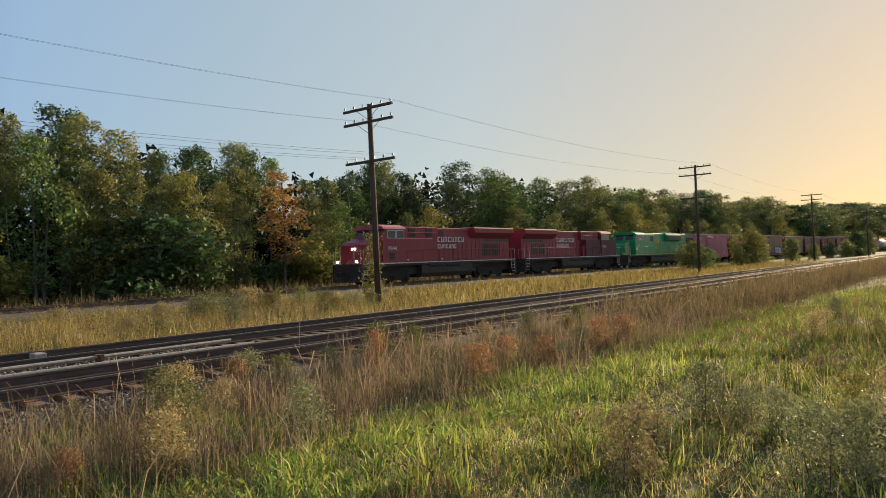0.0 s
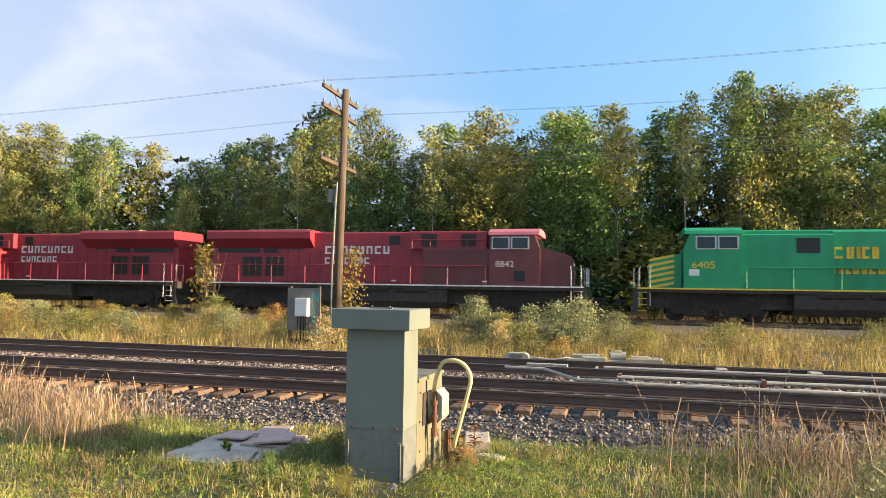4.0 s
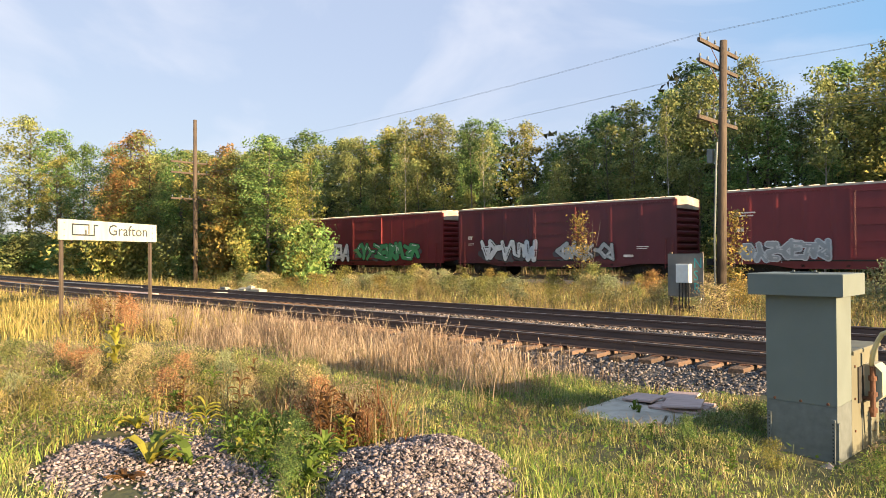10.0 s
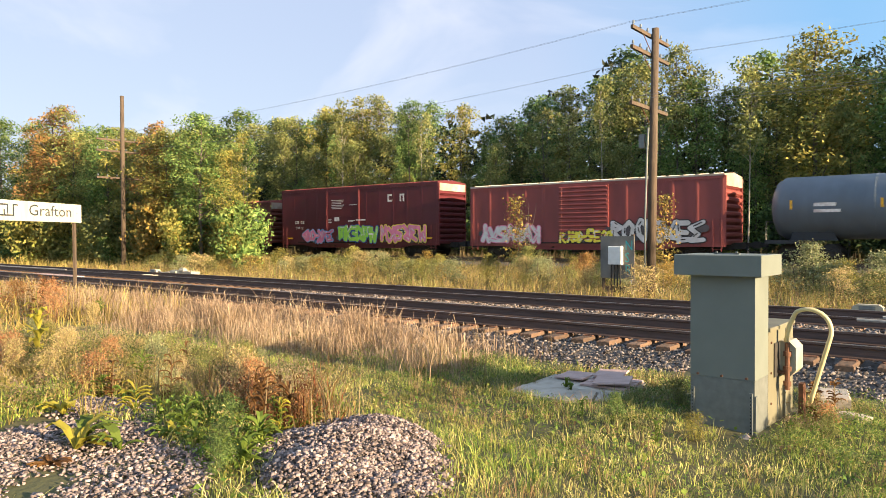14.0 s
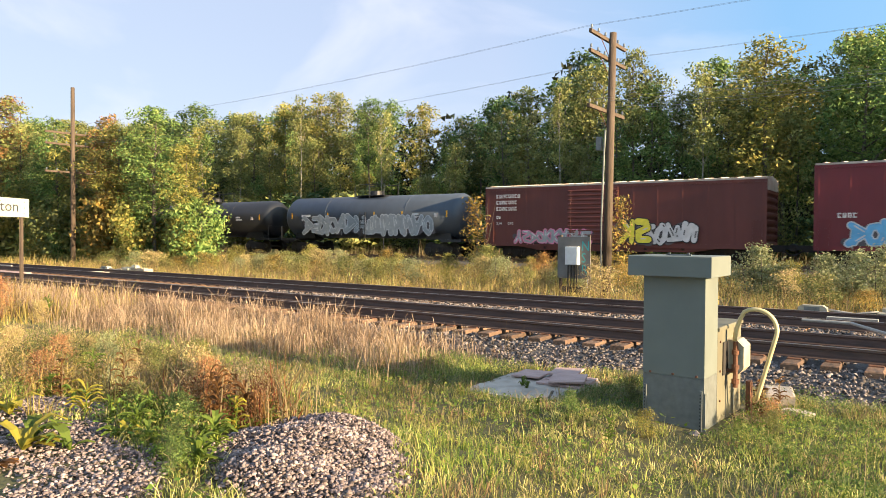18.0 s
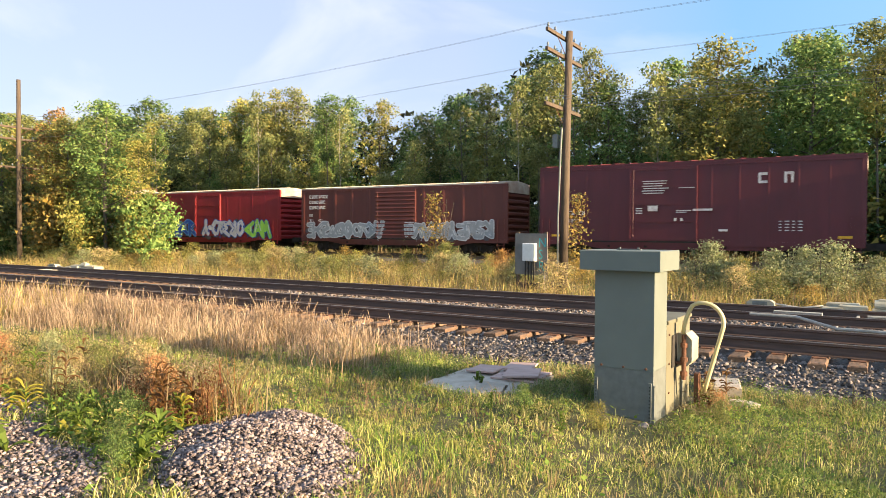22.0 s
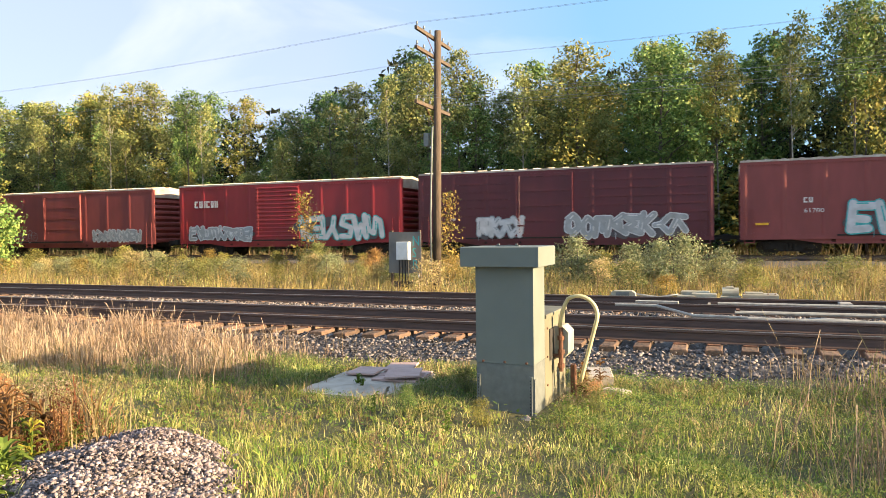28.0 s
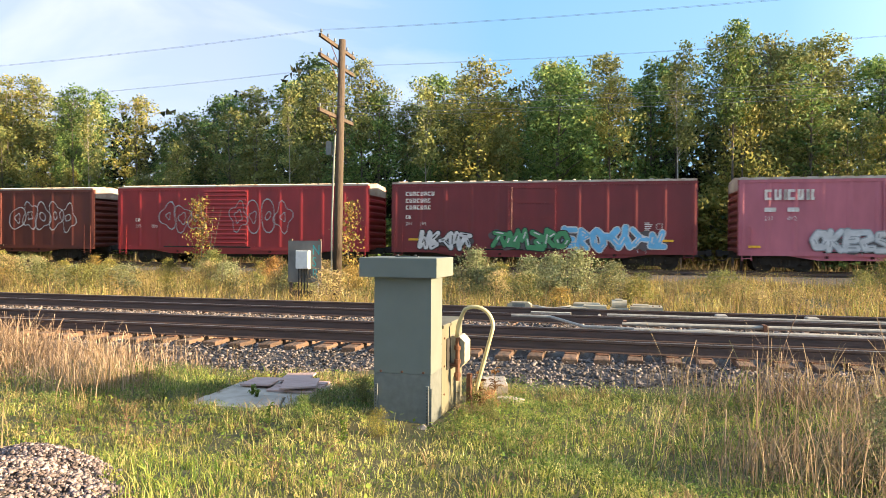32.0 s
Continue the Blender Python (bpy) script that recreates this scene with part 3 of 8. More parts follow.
def boxcar(name, label, c0, c1, body, height=4.42, ribs=12, door=(0.42, 0.60), doorstyle="ribbed", roof=None, ends=None, sill=0.88):
    """A boxcar between couplings c0 and c1 along the train. Returns its Empty and half length of the body."""
    car = thing(name, label, "boxcar", group="boxcars of the freight train")
    L = min(c1 - c0 - 1.2, 15.3)
    reach = (c1 - c0) / 2                                  # half the pitch, where the couplers meet
    h, zs, zr, w = L / 2, sill, height, 1.52
    ends = ends or body
    # shell: side walls, floor and inner ends in one hollow body
    part("body", Geo().prism([(-w, zs), (w, zs), (w, zr - 0.12), (-w, zr - 0.12)], -h + 0.06, h - 0.06), body, car)
    # roof with low gable, eaves and cross battens
    st, k = [(-h - 0.02, 0.0)], -h + 0.3
    while k < h - 0.2:
        st += [(k - 0.004, 0.0), (k, 0.036), (k + 0.06, 0.036), (k + 0.064, 0.0)]
        k += 0.76
    st.append((h + 0.02, 0.0))
    sec = [(-w - 0.04, zr - 0.12, 0), (w + 0.04, zr - 0.12, 0), (w + 0.04, zr - 0.03, 1), (0, zr + 0.11, 1), (-w - 0.04, zr - 0.03, 1)]
    g = Geo().add([(x, a, b + c * u) for x, u in st for a, b, c in sec],
                  [(i * 5 + q, i * 5 + (q + 1) % 5, (i + 1) * 5 + (q + 1) % 5, (i + 1) * 5 + q) for i in range(len(st) - 1) for q in range(5)]
                  + [(4, 3, 2, 1, 0), tuple(range(len(st) * 5 - 5, len(st) * 5))])
    part("roof", g, roof or ROOFW, car)
    # side sills, corner posts
    for s in (-1, 1):
        g = Geo().box(-h, h, *sorted((s * (w - 0.02), s * (w + 0.045))), zs - 0.10, zs + 0.12)
        g.prism([(-h * 0.72, zs - 0.10), (-h * 0.55, zs - 0.30), (h * 0.55, zs - 0.30), (h * 0.72, zs - 0.10)], *sorted((s * (w - 0.10), s * (w - 0.05))), "y")
        part("side_sill", g, body, car)
    g = Geo().box(-h, h, -w - 0.035, -w, zr - 0.26, zr - 0.125)
    part("top_chord", g, body, car)
    # door
    d0, d1 = -h + L * door[0], -h + L * door[1]
    dz0, dz1 = zs + 0.13, zr - 0.27
    dr = part("door", Geo().box(d0, d1, -w - 0.075, -w - 0.003, dz0, dz1), body, car)
    g = Geo()
    if doorstyle == "ribbed":
        k = dz0 + 0.12
        while k < dz1 - 0.12:
            part("door_rib", Geo().prism([(-w - 0.075, k), (-w - 0.115, k + 0.04), (-w - 0.115, k + 0.09), (-w - 0.075, k + 0.13)], d0 + 0.08, d1 - 0.08), body, dr)
            k += 0.24
    else:
        for q in np.linspace(dz0 + 0.05, dz1 - 0.15, 5):
            part("door_rib", Geo().box(d0, d1, -w - 0.105, -w - 0.076, q, q + 0.10), body, dr)
        for q in (d0, d1 - 0.1):
            part("door_stile", Geo().box(q, q + 0.1, -w - 0.102, -w - 0.076, dz0, dz1), body, dr)
    part("door_track", Geo().box(d0 - (d1 - d0) * 0.9, d1 + 0.2, -w - 0.10, -w, zs + 0.05, zs + 0.12), TRUCK, car)
    g = Geo().cyl(((d0 + 0.25), -w - 0.13, dz0 + 0.2), ((d0 + 0.25), -w - 0.13, dz1 - 0.1), 0.012, 6)
    g.box(d0 + 0.15, d0 + 0.5, -w - 0.15, -w - 0.12, dz0 + 0.55, dz0 + 0.62)
    part("lock_rod", g, body, dr)
    # outside posts
    if ribs:
        post = Geo().prism([(-0.13, -w), (-0.05, -w - 0.02), (0.05, -w - 0.02), (0.13, -w)], zs + 0.12, zr - 0.26, "z").mesh("side_post")
        xs = [x for x in np.linspace(-h + 0.12, h - 0.12, ribs) if not d0 - 0.1 < x < d1 + 0.1]
        for x in xs:
            part("side_post", post, body, car).location = (x, 0, 0)
    else:
        seam = Geo().prism([(-0.055, -w), (-0.015, -w - 0.006), (0.015, -w - 0.006), (0.055, -w)], zs + 0.12, zr - 0.26, "z").mesh("panel_seam")
        for x in np.linspace(-h + 0.1, h - 0.1, 13):
            if not d0 - 0.05 < x < d1 + 0.05:
                part("panel_seam", seam, body, car).location = (x, 0, 0)
    # corrugated ends: one folded plate, with corner posts and a top plate
    for s in (-1, 1):
        xe, prof, k = s * (h - 0.06), [], zs
        while k < zr - 0.42:
            prof += [(xe, k), (xe + s * 0.11, k + 0.08), (xe + s * 0.11, k + 0.20), (xe, k + 0.28)]
            k += 0.36
        prof += [(xe, zr - 0.14), (xe - s * 0.05, zr - 0.14), (xe - s * 0.05, zs)]
        e = part("end_wall", Geo().prism(prof[:: s], -w + 0.101, w - 0.101, "y"), ends, car)
        for q in (-w, w - 0.10):
            part("corner_post", Geo().box(*sorted((s * (h - 0.06), s * (h + 0.06))), q, q + 0.10, zs - 0.1, zr - 0.125), ends, e)
        part("end_plate", Geo().box(*sorted((s * (h + 0.052), s * (h + 0.07))), -w + 0.101, w - 0.101, zr - 0.62, zr - 0.13), ROOFW, e, "pale sunlit plate at the top of the end")
    lad = ladder(car, -h + 0.34, zs - 0.35, zs + 1.3, -w)
    lad.data.materials.append(body)
    part("ladder", lad.data, None, car).location = (2 * h - 0.68, 0, 0)
    for s in (-1, 1):
        truck(car, s * (h - 2.1))
        part("draft_sill", Geo().box(*sorted((s * (h - 0.1), s * (reach - 0.5))), -0.2, 0.2, 0.66, 0.98), TRUCK, car)
        coupler(car, s * (reach - 0.57), s)
    # underframe
    g = Geo().box(-h, h, -0.22, 0.22, 0.62, zs - 0.02)
    g.box(-0.9, 0.2, -1.15, -0.6, 0.42, zs - 0.12, 0.05)
    g.cyl((0.6, -0.9, 0.62), (1.7, -0.9, 0.62), 0.2, 10)
    for q in (-h * 0.5, -h * 0.25, h * 0.25, h * 0.5):
        g.box(q - 0.08, q + 0.08, -w + 0.05, w - 0.05, zs - 0.22, zs - 0.02)
    part("underframe", g, TRUCK, car)
    CARS.append((car, (c0 + c1) / 2))
    return car, h, w + 0.079


def yellow_marks(car, h, y, xs, z=0.93):
    for x in xs:
        part("reflector", bars_geo([(x, z, 0.55, 0.11)], y), STRIPE, car)


def bars_geo(rows, y):
    g = Geo()
    for x, z, w, hh in rows:
        g.box(x, x + w, y - 0.005, y, z, z + hh)
    return g


def data_block(car, x, z, y, n=5):
    rows = []
    for i in range(n):
        rows.append((x, z - i * 0.085, 0.22 + 0.05 * ((i * 7) % 4), 0.045))
    bars(rows, y, car)
    bars([(x + 0.55, z + 0.01 - 0.3, 0.28, 0.02), (x + 0.55, z - 0.03, 0.28, 0.02), (x + 0.55, z - 0.29, 0.02, 0.28), (x + 0.81, z - 0.29, 0.02, 0.28)], y, car, None, "stencil")


def railway_name(car, h, y, zt, number, x=None):
    """Three lines of a company's name as letter blocks, then the car's number."""
    x = -h + 0.75 if x is None else x
    for i, n in enumerate((8, 7, 7)):
        word_bars(x, zt - i * 0.36, 0.21, [0.95] * n, y, car)
    word_bars(x, zt - 1.20, 0.17, [0.9, 0.9], y, car)
    a, b = number
    lettering(a, x, zt - 1.55, 0.25, y, car, LETTER)
    lettering(b, x + 0.75, zt - 1.55, 0.25, y, car, LETTER)

# ------------------------------------------------------------------ train: the cars in order
def build_cars():
    W = 1.60
    def std(name, label, c0, c1, col, **k):
        car, h, y = boxcar(name, label, c0, c1, col, **k)
        return car, h, -W - 0.02
    # 1 bleached car
    car, h, y = std("boxcar", "bleached pink-red boxcar with a large white company mark", 111.30, 128.43, PINK, ribs=14, door=(0.34, 0.53), ends=FADED)
    word_bars(-h + 0.9, 3.45, 0.50, [0.85, 0.85, 0.85, 0.85, 0.45, 0.35], y, car)
    bars([(-h + 1.0, 2.95, 0.28, 0.24), (-h + 1.4, 2.95, 0.28, 0.24), (-h + 2.0, 2.95, 0.5, 0.24)], y, car)
    lettering("211", -h + 0.95, 2.55, 0.26, y, car, LETTER)
    lettering("012", -h + 1.9, 2.55, 0.26, y, car, LETTER)
    graffiti(3, -h + 4.9, -h + 6.6, 1.0, 1.8, "grey", "white", y - 0.05, car)
    data_block(car, h - 2.6, 1.7, y)
    yellow_marks(car, h, y, (-h + 0.4, -h + 10.2, h - 3.2, h - 0.9), 1.15)
    # 2
    car, h, y = std("boxcar", "dark oxide-red boxcar with a stacked white company name", 128.13, 145.33, CPRED, ribs=14, door=(0.37, 0.55))
    railway_name(car, h, y, 3.75, ("214", "121"))
    data_block(car, h - 2.4, 2.4, y)
    yellow_marks(car, h, y, (-h + 0.5, -h + 1.5, h - 2.0), 1.0)
    # 3
    car, h, y = std("boxcar", "dark red boxcar with white and blue graffiti low on its side", 145.93, 162.82, MAROON, ribs=0, door=(0.36, 0.60), doorstyle="plug", height=4.5)
    graffiti(5, h - 5.6, h - 1.4, 0.95, 2.1, "white", "blue", y, car, "white and blue graffiti")
    graffiti(6, -h + 1.5, -h + 5.0, 0.95, 1.9, "grey", "black", y, car)
    bars([(-h + 0.8, 2.2, 0.35, 0.18), (-h + 0.8, 1.9, 0.5, 0.12)], y, car)
    # 4
    car, h, y = std("boxcar", "red boxcar with silver and dark green graffiti", 162.96, 180.86, CPRED, ribs=0, door=(0.38, 0.60), doorstyle="plug", height=4.4)
    graffiti(7, -h + 0.6, -h + 5.4, 0.95, 2.3, "white", "black", y, car, "silver graffiti")
    graffiti(8, h - 9.3, h - 2.2, 0.95, 2.2, "green", "black", y, car, "dark green graffiti")
    # 5
    car, h, y = std("boxcar", "dark red boxcar with fat white graffiti letters", 180.52, 197.29, MAROON, ribs=9, door=(0.40, 0.60), doorstyle="plug", height=4.4)
    word_bars(-h + 0.9, 2.35, 0.2, [0.9, 0.9], y, car)
    lettering("6107", -h + 0.9, 1.95, 0.24, y, car, LETTER)
    graffiti(9, -h + 1.9, -h + 6.3, 0.95, 2.3, "white", "black", y, car, "white graffiti with black shadow")
    graffiti(10, h - 7.5, h - 3.6, 0.95, 2.0, "grey", "black", y, car)
    bars([(h - 2.2, 1.7, 0.7, 0.05), (h - 2.2, 1.6, 0.6, 0.05), (h - 3.0, 1.15, 0.6, 0.14)], y, car)
    # 6
    car, h, y = std("boxcar", "maroon boxcar with pale grey graffiti and white data panels", 197.79, 215.66, CPRED, ribs=13, door=(0.38, 0.60), doorstyle="plug", height=4.5)
    graffiti(11, -h + 1.0, -h + 5.0, 0.95, 1.9, "grey", "white", y, car)
    bars([(-h + 0.8, 3.3, 0.9, 0.07), (-h + 0.8, 3.15, 0.8, 0.07), (-h + 0.8, 2.4, 0.35, 0.2)], y, car)
    graffiti(12, h - 5.0, h - 1.2, 0.95, 1.8, "white", "pink", y, car)
    # 7
    car, h, y = std("boxcar", "red boxcar with white and blue graffiti and a sunlit end", 215.56, 233.53, CPRED, ribs=0, door=(0.36, 0.60), doorstyle="plug", height=4.7)
    graffiti(13, -h + 0.7, -h + 6.2, 0.95, 2.3, "white", "blue", y, car, "white and blue graffiti")
    graffiti(14, h - 8.2, h - 1.3, 0.95, 2.2, "white", "black", y, car, "white graffiti")
    # 8
    car, h, y = std("boxcar", "low brown-red boxcar with a brown door and faint graffiti", 233.63, 251.26, BROWN, ribs=0, door=(0.40, 0.66), doorstyle="plug", height=4.25, roof=FADED)
    scrawl(15, -h + 0.9, -h + 2.6, 1.2, 2.6, "white", y, car)
    scrawl(16, h - 6.6, h - 3.0, 1.0, 1.7, "grey", y, car)
    graffiti(17, h - 1.9, h - 1.2, 2.3, 2.8, "white", "white", y, car)
    # 9 tall
    tall(250.66, 268.24, ("50412",), y)
    # 10
    car, h, y = std("boxcar", "red-brown boxcar with white and yellow graffiti", 268.64, 286.33, FADED, ribs=13, door=(0.40, 0.60), height=4.45)
    graffiti(20, -h + 0.8, -h + 5.0, 0.95, 2.0, "white", "pink", y, car)
    graffiti(21, h - 6.0, h - 1.0, 0.95, 2.2, "white", "black", y, car)
    graffiti(22, -h + 6.2, -h + 9.6, 0.95, 1.7, "yellow", "black", y, car)
    # tank cars
    tank(286.25, 303.98, TANKG, "weathered light grey tank car with a black centre band", 1.50)
    tank(304.16, 320.39, TANKS, "slate grey tank car with black ends", 1.45)
    tank(320.19, 337.33, TANKB, "glossy black tank car with white stencils", 1.40)
    car, h, y = tank(337.28, 354.48, TANKS, "blue-grey tank car with pale graffiti", 1.45)
    graffiti(24, -h + 2.2, h - 2.0, 1.4, 2.7, "grey", "white", -1.47, car, "pale grey graffiti")
    # 15
    car, h, y = std("boxcar", "brown boxcar with a white company name and a yellow panel", 354.47, 372.10, BROWN, ribs=0, door=(0.34, 0.53), height=4.25)
    railway_name(car, h, y, 3.55, ("214", "090"))
    graffiti(25, -h + 8.3, -h + 9.8, 1.0, 2.3, "yellow", "black", y - 0.05, car)
    graffiti(26, h - 6.6, h - 3.2, 0.95, 2.1, "white", "black", y, car)
    graffiti(27, -h + 2.0, -h + 6.6, 0.95, 1.7, "grey", "pink", y, car)
    # 16
    car, h, y = std("boxcar", "crimson boxcar with pale blue and silver graffiti", 371.86, 389.58, CPRED, ribs=0, door=(0.34, 0.52), doorstyle="plug", height=4.75)
    word_bars(-h + 0.9, 2.25, 0.22, [0.9] * 4, y, car)
    graffiti(28, -h + 1.3, -h + 6.0, 0.95, 2.1, "sky", "white", y, car, "pale blue graffiti")
    graffiti(29, h - 7.9, h - 3.6, 0.95, 2.2, "white", "black", y, car, "silver graffiti")
    yellow_marks(car, h, y, (h - 1.5,), 1.2)
    # 17 tall
    tall(389.68, 407.07, ("50369",), y, big=True)
    # 18
    car, h, y = std("boxcar", "bright red boxcar with blue, white and lime graffiti", 406.77, 424.24, BRIGHT, ribs=0, door=(0.44, 0.62), doorstyle="plug", height=4.4)
    graffiti(31, -h + 1.2, -h + 6.8, 0.95, 2.2, "blue", "sky", y, car, "blue graffiti")
    graffiti(32, h - 7.6, h - 3.4, 0.95, 2.2, "white", "blue", y, car, "white graffiti")
    graffiti(33, h - 3.2, h - 0.8, 0.95, 2.2, "lime", "blue", y, car, "lime graffiti")
    # 19
    car, h, y = std("boxcar", "brown boxcar with a white company name over pale graffiti", 424.44, 441.58, BROWN, ribs=12, door=(0.40, 0.60), height=4.3)
    railway_name(car, h, y, 3.6, ("211", "420"))
    graffiti(34, -h + 0.6, -h + 6.8, 0.95, 2.0, "grey", "white", y, car)
    graffiti(35, h - 6.8, h - 0.8, 0.95, 2.0, "grey", "white", y, car)
    # 20, 21 tall
    tall(441.38, 459.53, ("50282",), y, clean=True)
    tall(460.38, 477.95, ("5042",), y, green=True)
    # 22 gondola
    gondola(478.05, 495.66)
    # 23
    car, h, y = std("boxcar", "faded red ribbed boxcar with white graffiti letters", 494.71, 511.82, FADED, ribs=12, door=(0.36, 0.56), height=4.5)
    graffiti(38, h - 6.0, h - 2.9, 0.95, 2.0, "white", "black", y, car, "white graffiti")
    scrawl(36, h - 2.2, h - 1.4, 2.0, 3.1, "grey", y, car)
    scrawl(37, -h + 0.2, -h + 1.5, 2.7, 3.3, "grey", y, car)
    word_bars(-h + 0.9, 2.05, 0.2, [0.9, 0.9], y, car)
    lettering("214", -h + 0.9, 1.7, 0.24, y, car, LETTER)
    lettering("829", -h + 1.75, 1.7, 0.24, y, car, LETTER)
    yellow_marks(car, h, y, (-h + 0.3, h - 2.8, h - 1.0), 1.15)
    # 24
    car, h, y = std("boxcar", "oxide-red boxcar with a stacked white company name", 511.82, 528.57, CPRED, ribs=13, door=(0.38, 0.58), height=4.4)
    railway_name(car, h, y, 3.7, ("211", "224"))
    graffiti(39, -h + 1.6, -h + 6.6, 0.95, 2.1, "white", "black", y, car)
    graffiti(40, h - 4.6, h - 1.0, 0.95, 1.9, "grey", "black", y, car)
    # 25
    car, h, y = std("boxcar", "dull maroon boxcar with dusty lower panels", 528.97, 545.58, FADED, ribs=9, door=(0.38, 0.60), doorstyle="plug", height=4.4)
    graffiti(41, h - 5.0, h - 1.0, 0.95, 1.7, "grey", "white", y, car)
    scrawl(42, -h + 1.0, -h + 5.2, 1.0, 1.7, "grey", y, car)
    # 26
    car, h, y = std("boxcar", "red boxcar with a white company mark and teal graffiti", 545.98, 563.47, BRIGHT, ribs=10, door=(0.37, 0.57), height=4.45)
    word_bars(-h + 1.2, 3.0, 0.42, [0.85, 0.85, 0.4, 0.85, 0.7, 0.3, 0.3], y, car)
    graffiti(43, h - 6.6, h - 1.2, 0.95, 2.4, "white", "teal", y - 0.05, car, "white graffiti with teal edge")
    graffiti(44, -h + 0.8, -h + 5.4, 0.95, 1.8, "grey", "white", y, car)
    # 27
    car, h, y = std("boxcar", "dark maroon boxcar with horizontal ribs and pale graffiti", 562.87, 579.17, MAROON, ribs=9, door=(0.36, 0.56), doorstyle="plug", height=4.55)
    for z in np.arange(1.3, 4.1, 0.42):
        part("horizontal_rib", Geo().box(-h + 0.2, -h + (2 * h) * 0.34, -1.55, -1.521, z, z + 0.09), MAROON, car)
        part("horizontal_rib", Geo().box(h - 2 * h * 0.42, h - 0.2, -1.55, -1.521, z, z + 0.09), MAROON, car)
    graffiti(45, -h + 3.4, -h + 5.8, 0.95, 2.0, "white", "grey", y, car)
    graffiti(46, h - 7.0, h - 1.2, 0.95, 2.1, "grey", "white", y, car)
    lettering("247", -h + 1.8, 1.9, 0.24, y, car, LETTER)
    # 28
    car, h, y = std("boxcar", "rose-red boxcar with white, teal and dark green graffiti", 579.17, 595.80, FADED, ribs=10, door=(0.42, 0.60), doorstyle="plug", height=4.5)
    word_bars(-h + 2.6, 2.45, 0.24, [0.9, 0.9], y, car)
    lettering("61700", -h + 2.6, 2.0, 0.27, y, car, LETTER, stretch=1.25)
    graffiti(47, -h + 4.4, -h + 7.2, 0.95, 2.4, "white", "teal", y, car, "white and teal graffiti")
    graffiti(48, h - 8.0, h - 1.0, 0.95, 2.4, "green", "black", y - 0.02, car, "dark green graffiti")
    yellow_marks(car, h, y, (-h + 0.6,), 1.45)
    # 29
    car, h, y = std("boxcar", "brown boxcar with a white company name and low graffiti", 595.6, 612.61, BROWN, ribs=12, door=(0.40, 0.58), height=4.35)
    railway_name(car, h, y, 3.65, ("214", "307"))
    graffiti(49, h - 6.5, h - 1.5, 0.95, 1.9, "grey", "white", y, car)
    graffiti(50, -h + 1.0, -h + 3.0, 0.95, 1.9, "white", "pink", y, car)
    # 30
    car, h, y = std("boxcar", "brown boxcar with bubble letters drawn in white line", 612.61, 629.07, BROWN, ribs=12, door=(0.40, 0.58), height=4.4)
    railway_name(car, h, y, 3.7, ("211", "518"))
    scrawl(51, h - 5.6, h - 1.2, 1.9, 3.4, "white", y, car)
    # 31
    car, h, y = std("boxcar", "crimson boxcar with two bubble-letter outlines", 629.27, 646.43, BRIGHT, ribs=13, door=(0.36, 0.54), height=4.45)
    word_bars(-h + 1.2, 2.4, 0.17, [0.9, 0.9], y, car)
    lettering("215", -h + 1.2, 2.05, 0.24, y, car, LETTER)
    lettering("820", -h + 2.25, 2.05, 0.24, y, car, LETTER)
    scrawl(52, -h + 2.9, -h + 5.6, 1.9, 3.3, "grey", y - 0.04, car)
    scrawl(53, h - 8.0, h - 4.4, 1.9, 3.4, "grey", y - 0.04, car)
    # 32
    car, h, y = std("boxcar", "oxide-red boxcar with a white company name, green and blue graffiti", 646.08, 663.03, CPRED, ribs=12, door=(0.40, 0.56), height=4.5, doorstyle="plug")
    railway_name(car, h, y, 3.75, ("211", "115"))
    graffiti(54, -h + 1.5, -h + 4.2, 0.95, 1.9, "white", "black", y, car, "white graffiti")
    graffiti(55, -h + 5.4, -h + 9.2, 0.95, 2.0, "green", "black", y - 0.05, car, "green graffiti")
    graffiti(56, h - 6.4, h - 1.6, 0.95, 2.1, "sky", "white", y, car, "blue and white graffiti")
    data_block(car, h - 2.4, 2.3, y)
    yellow_marks(car, h, y, (-h + 0.9, h - 1.6), 1.4)
    # 33
    car, h, y = std("boxcar", "bleached pink boxcar with a bold white company mark", 663.38, 680.2, PINK, ribs=14, door=(0.40, 0.58), ends=FADED, height=4.5)
    word_bars(-h + 1.1, 3.4, 0.50, [0.85, 0.85, 0.3, 0.85, 0.75, 0.4, 0.4], y, car)
    bars([(-h + 1.1, 2.85, 0.5, 0.2), (-h + 2.1, 2.85, 0.5, 0.2)], y, car)
    lettering("211", -h + 1.1, 2.45, 0.27, y, car, LETTER)
    lettering("012", -h + 2.1, 2.45, 0.27, y, car, LETTER)
    graffiti(57, -h + 3.2, -h + 6.4, 0.95, 2.0, "white", "grey", y, car, "white graffiti")
    yellow_marks(car, h, y, (-h + 0.4,), 1.15)


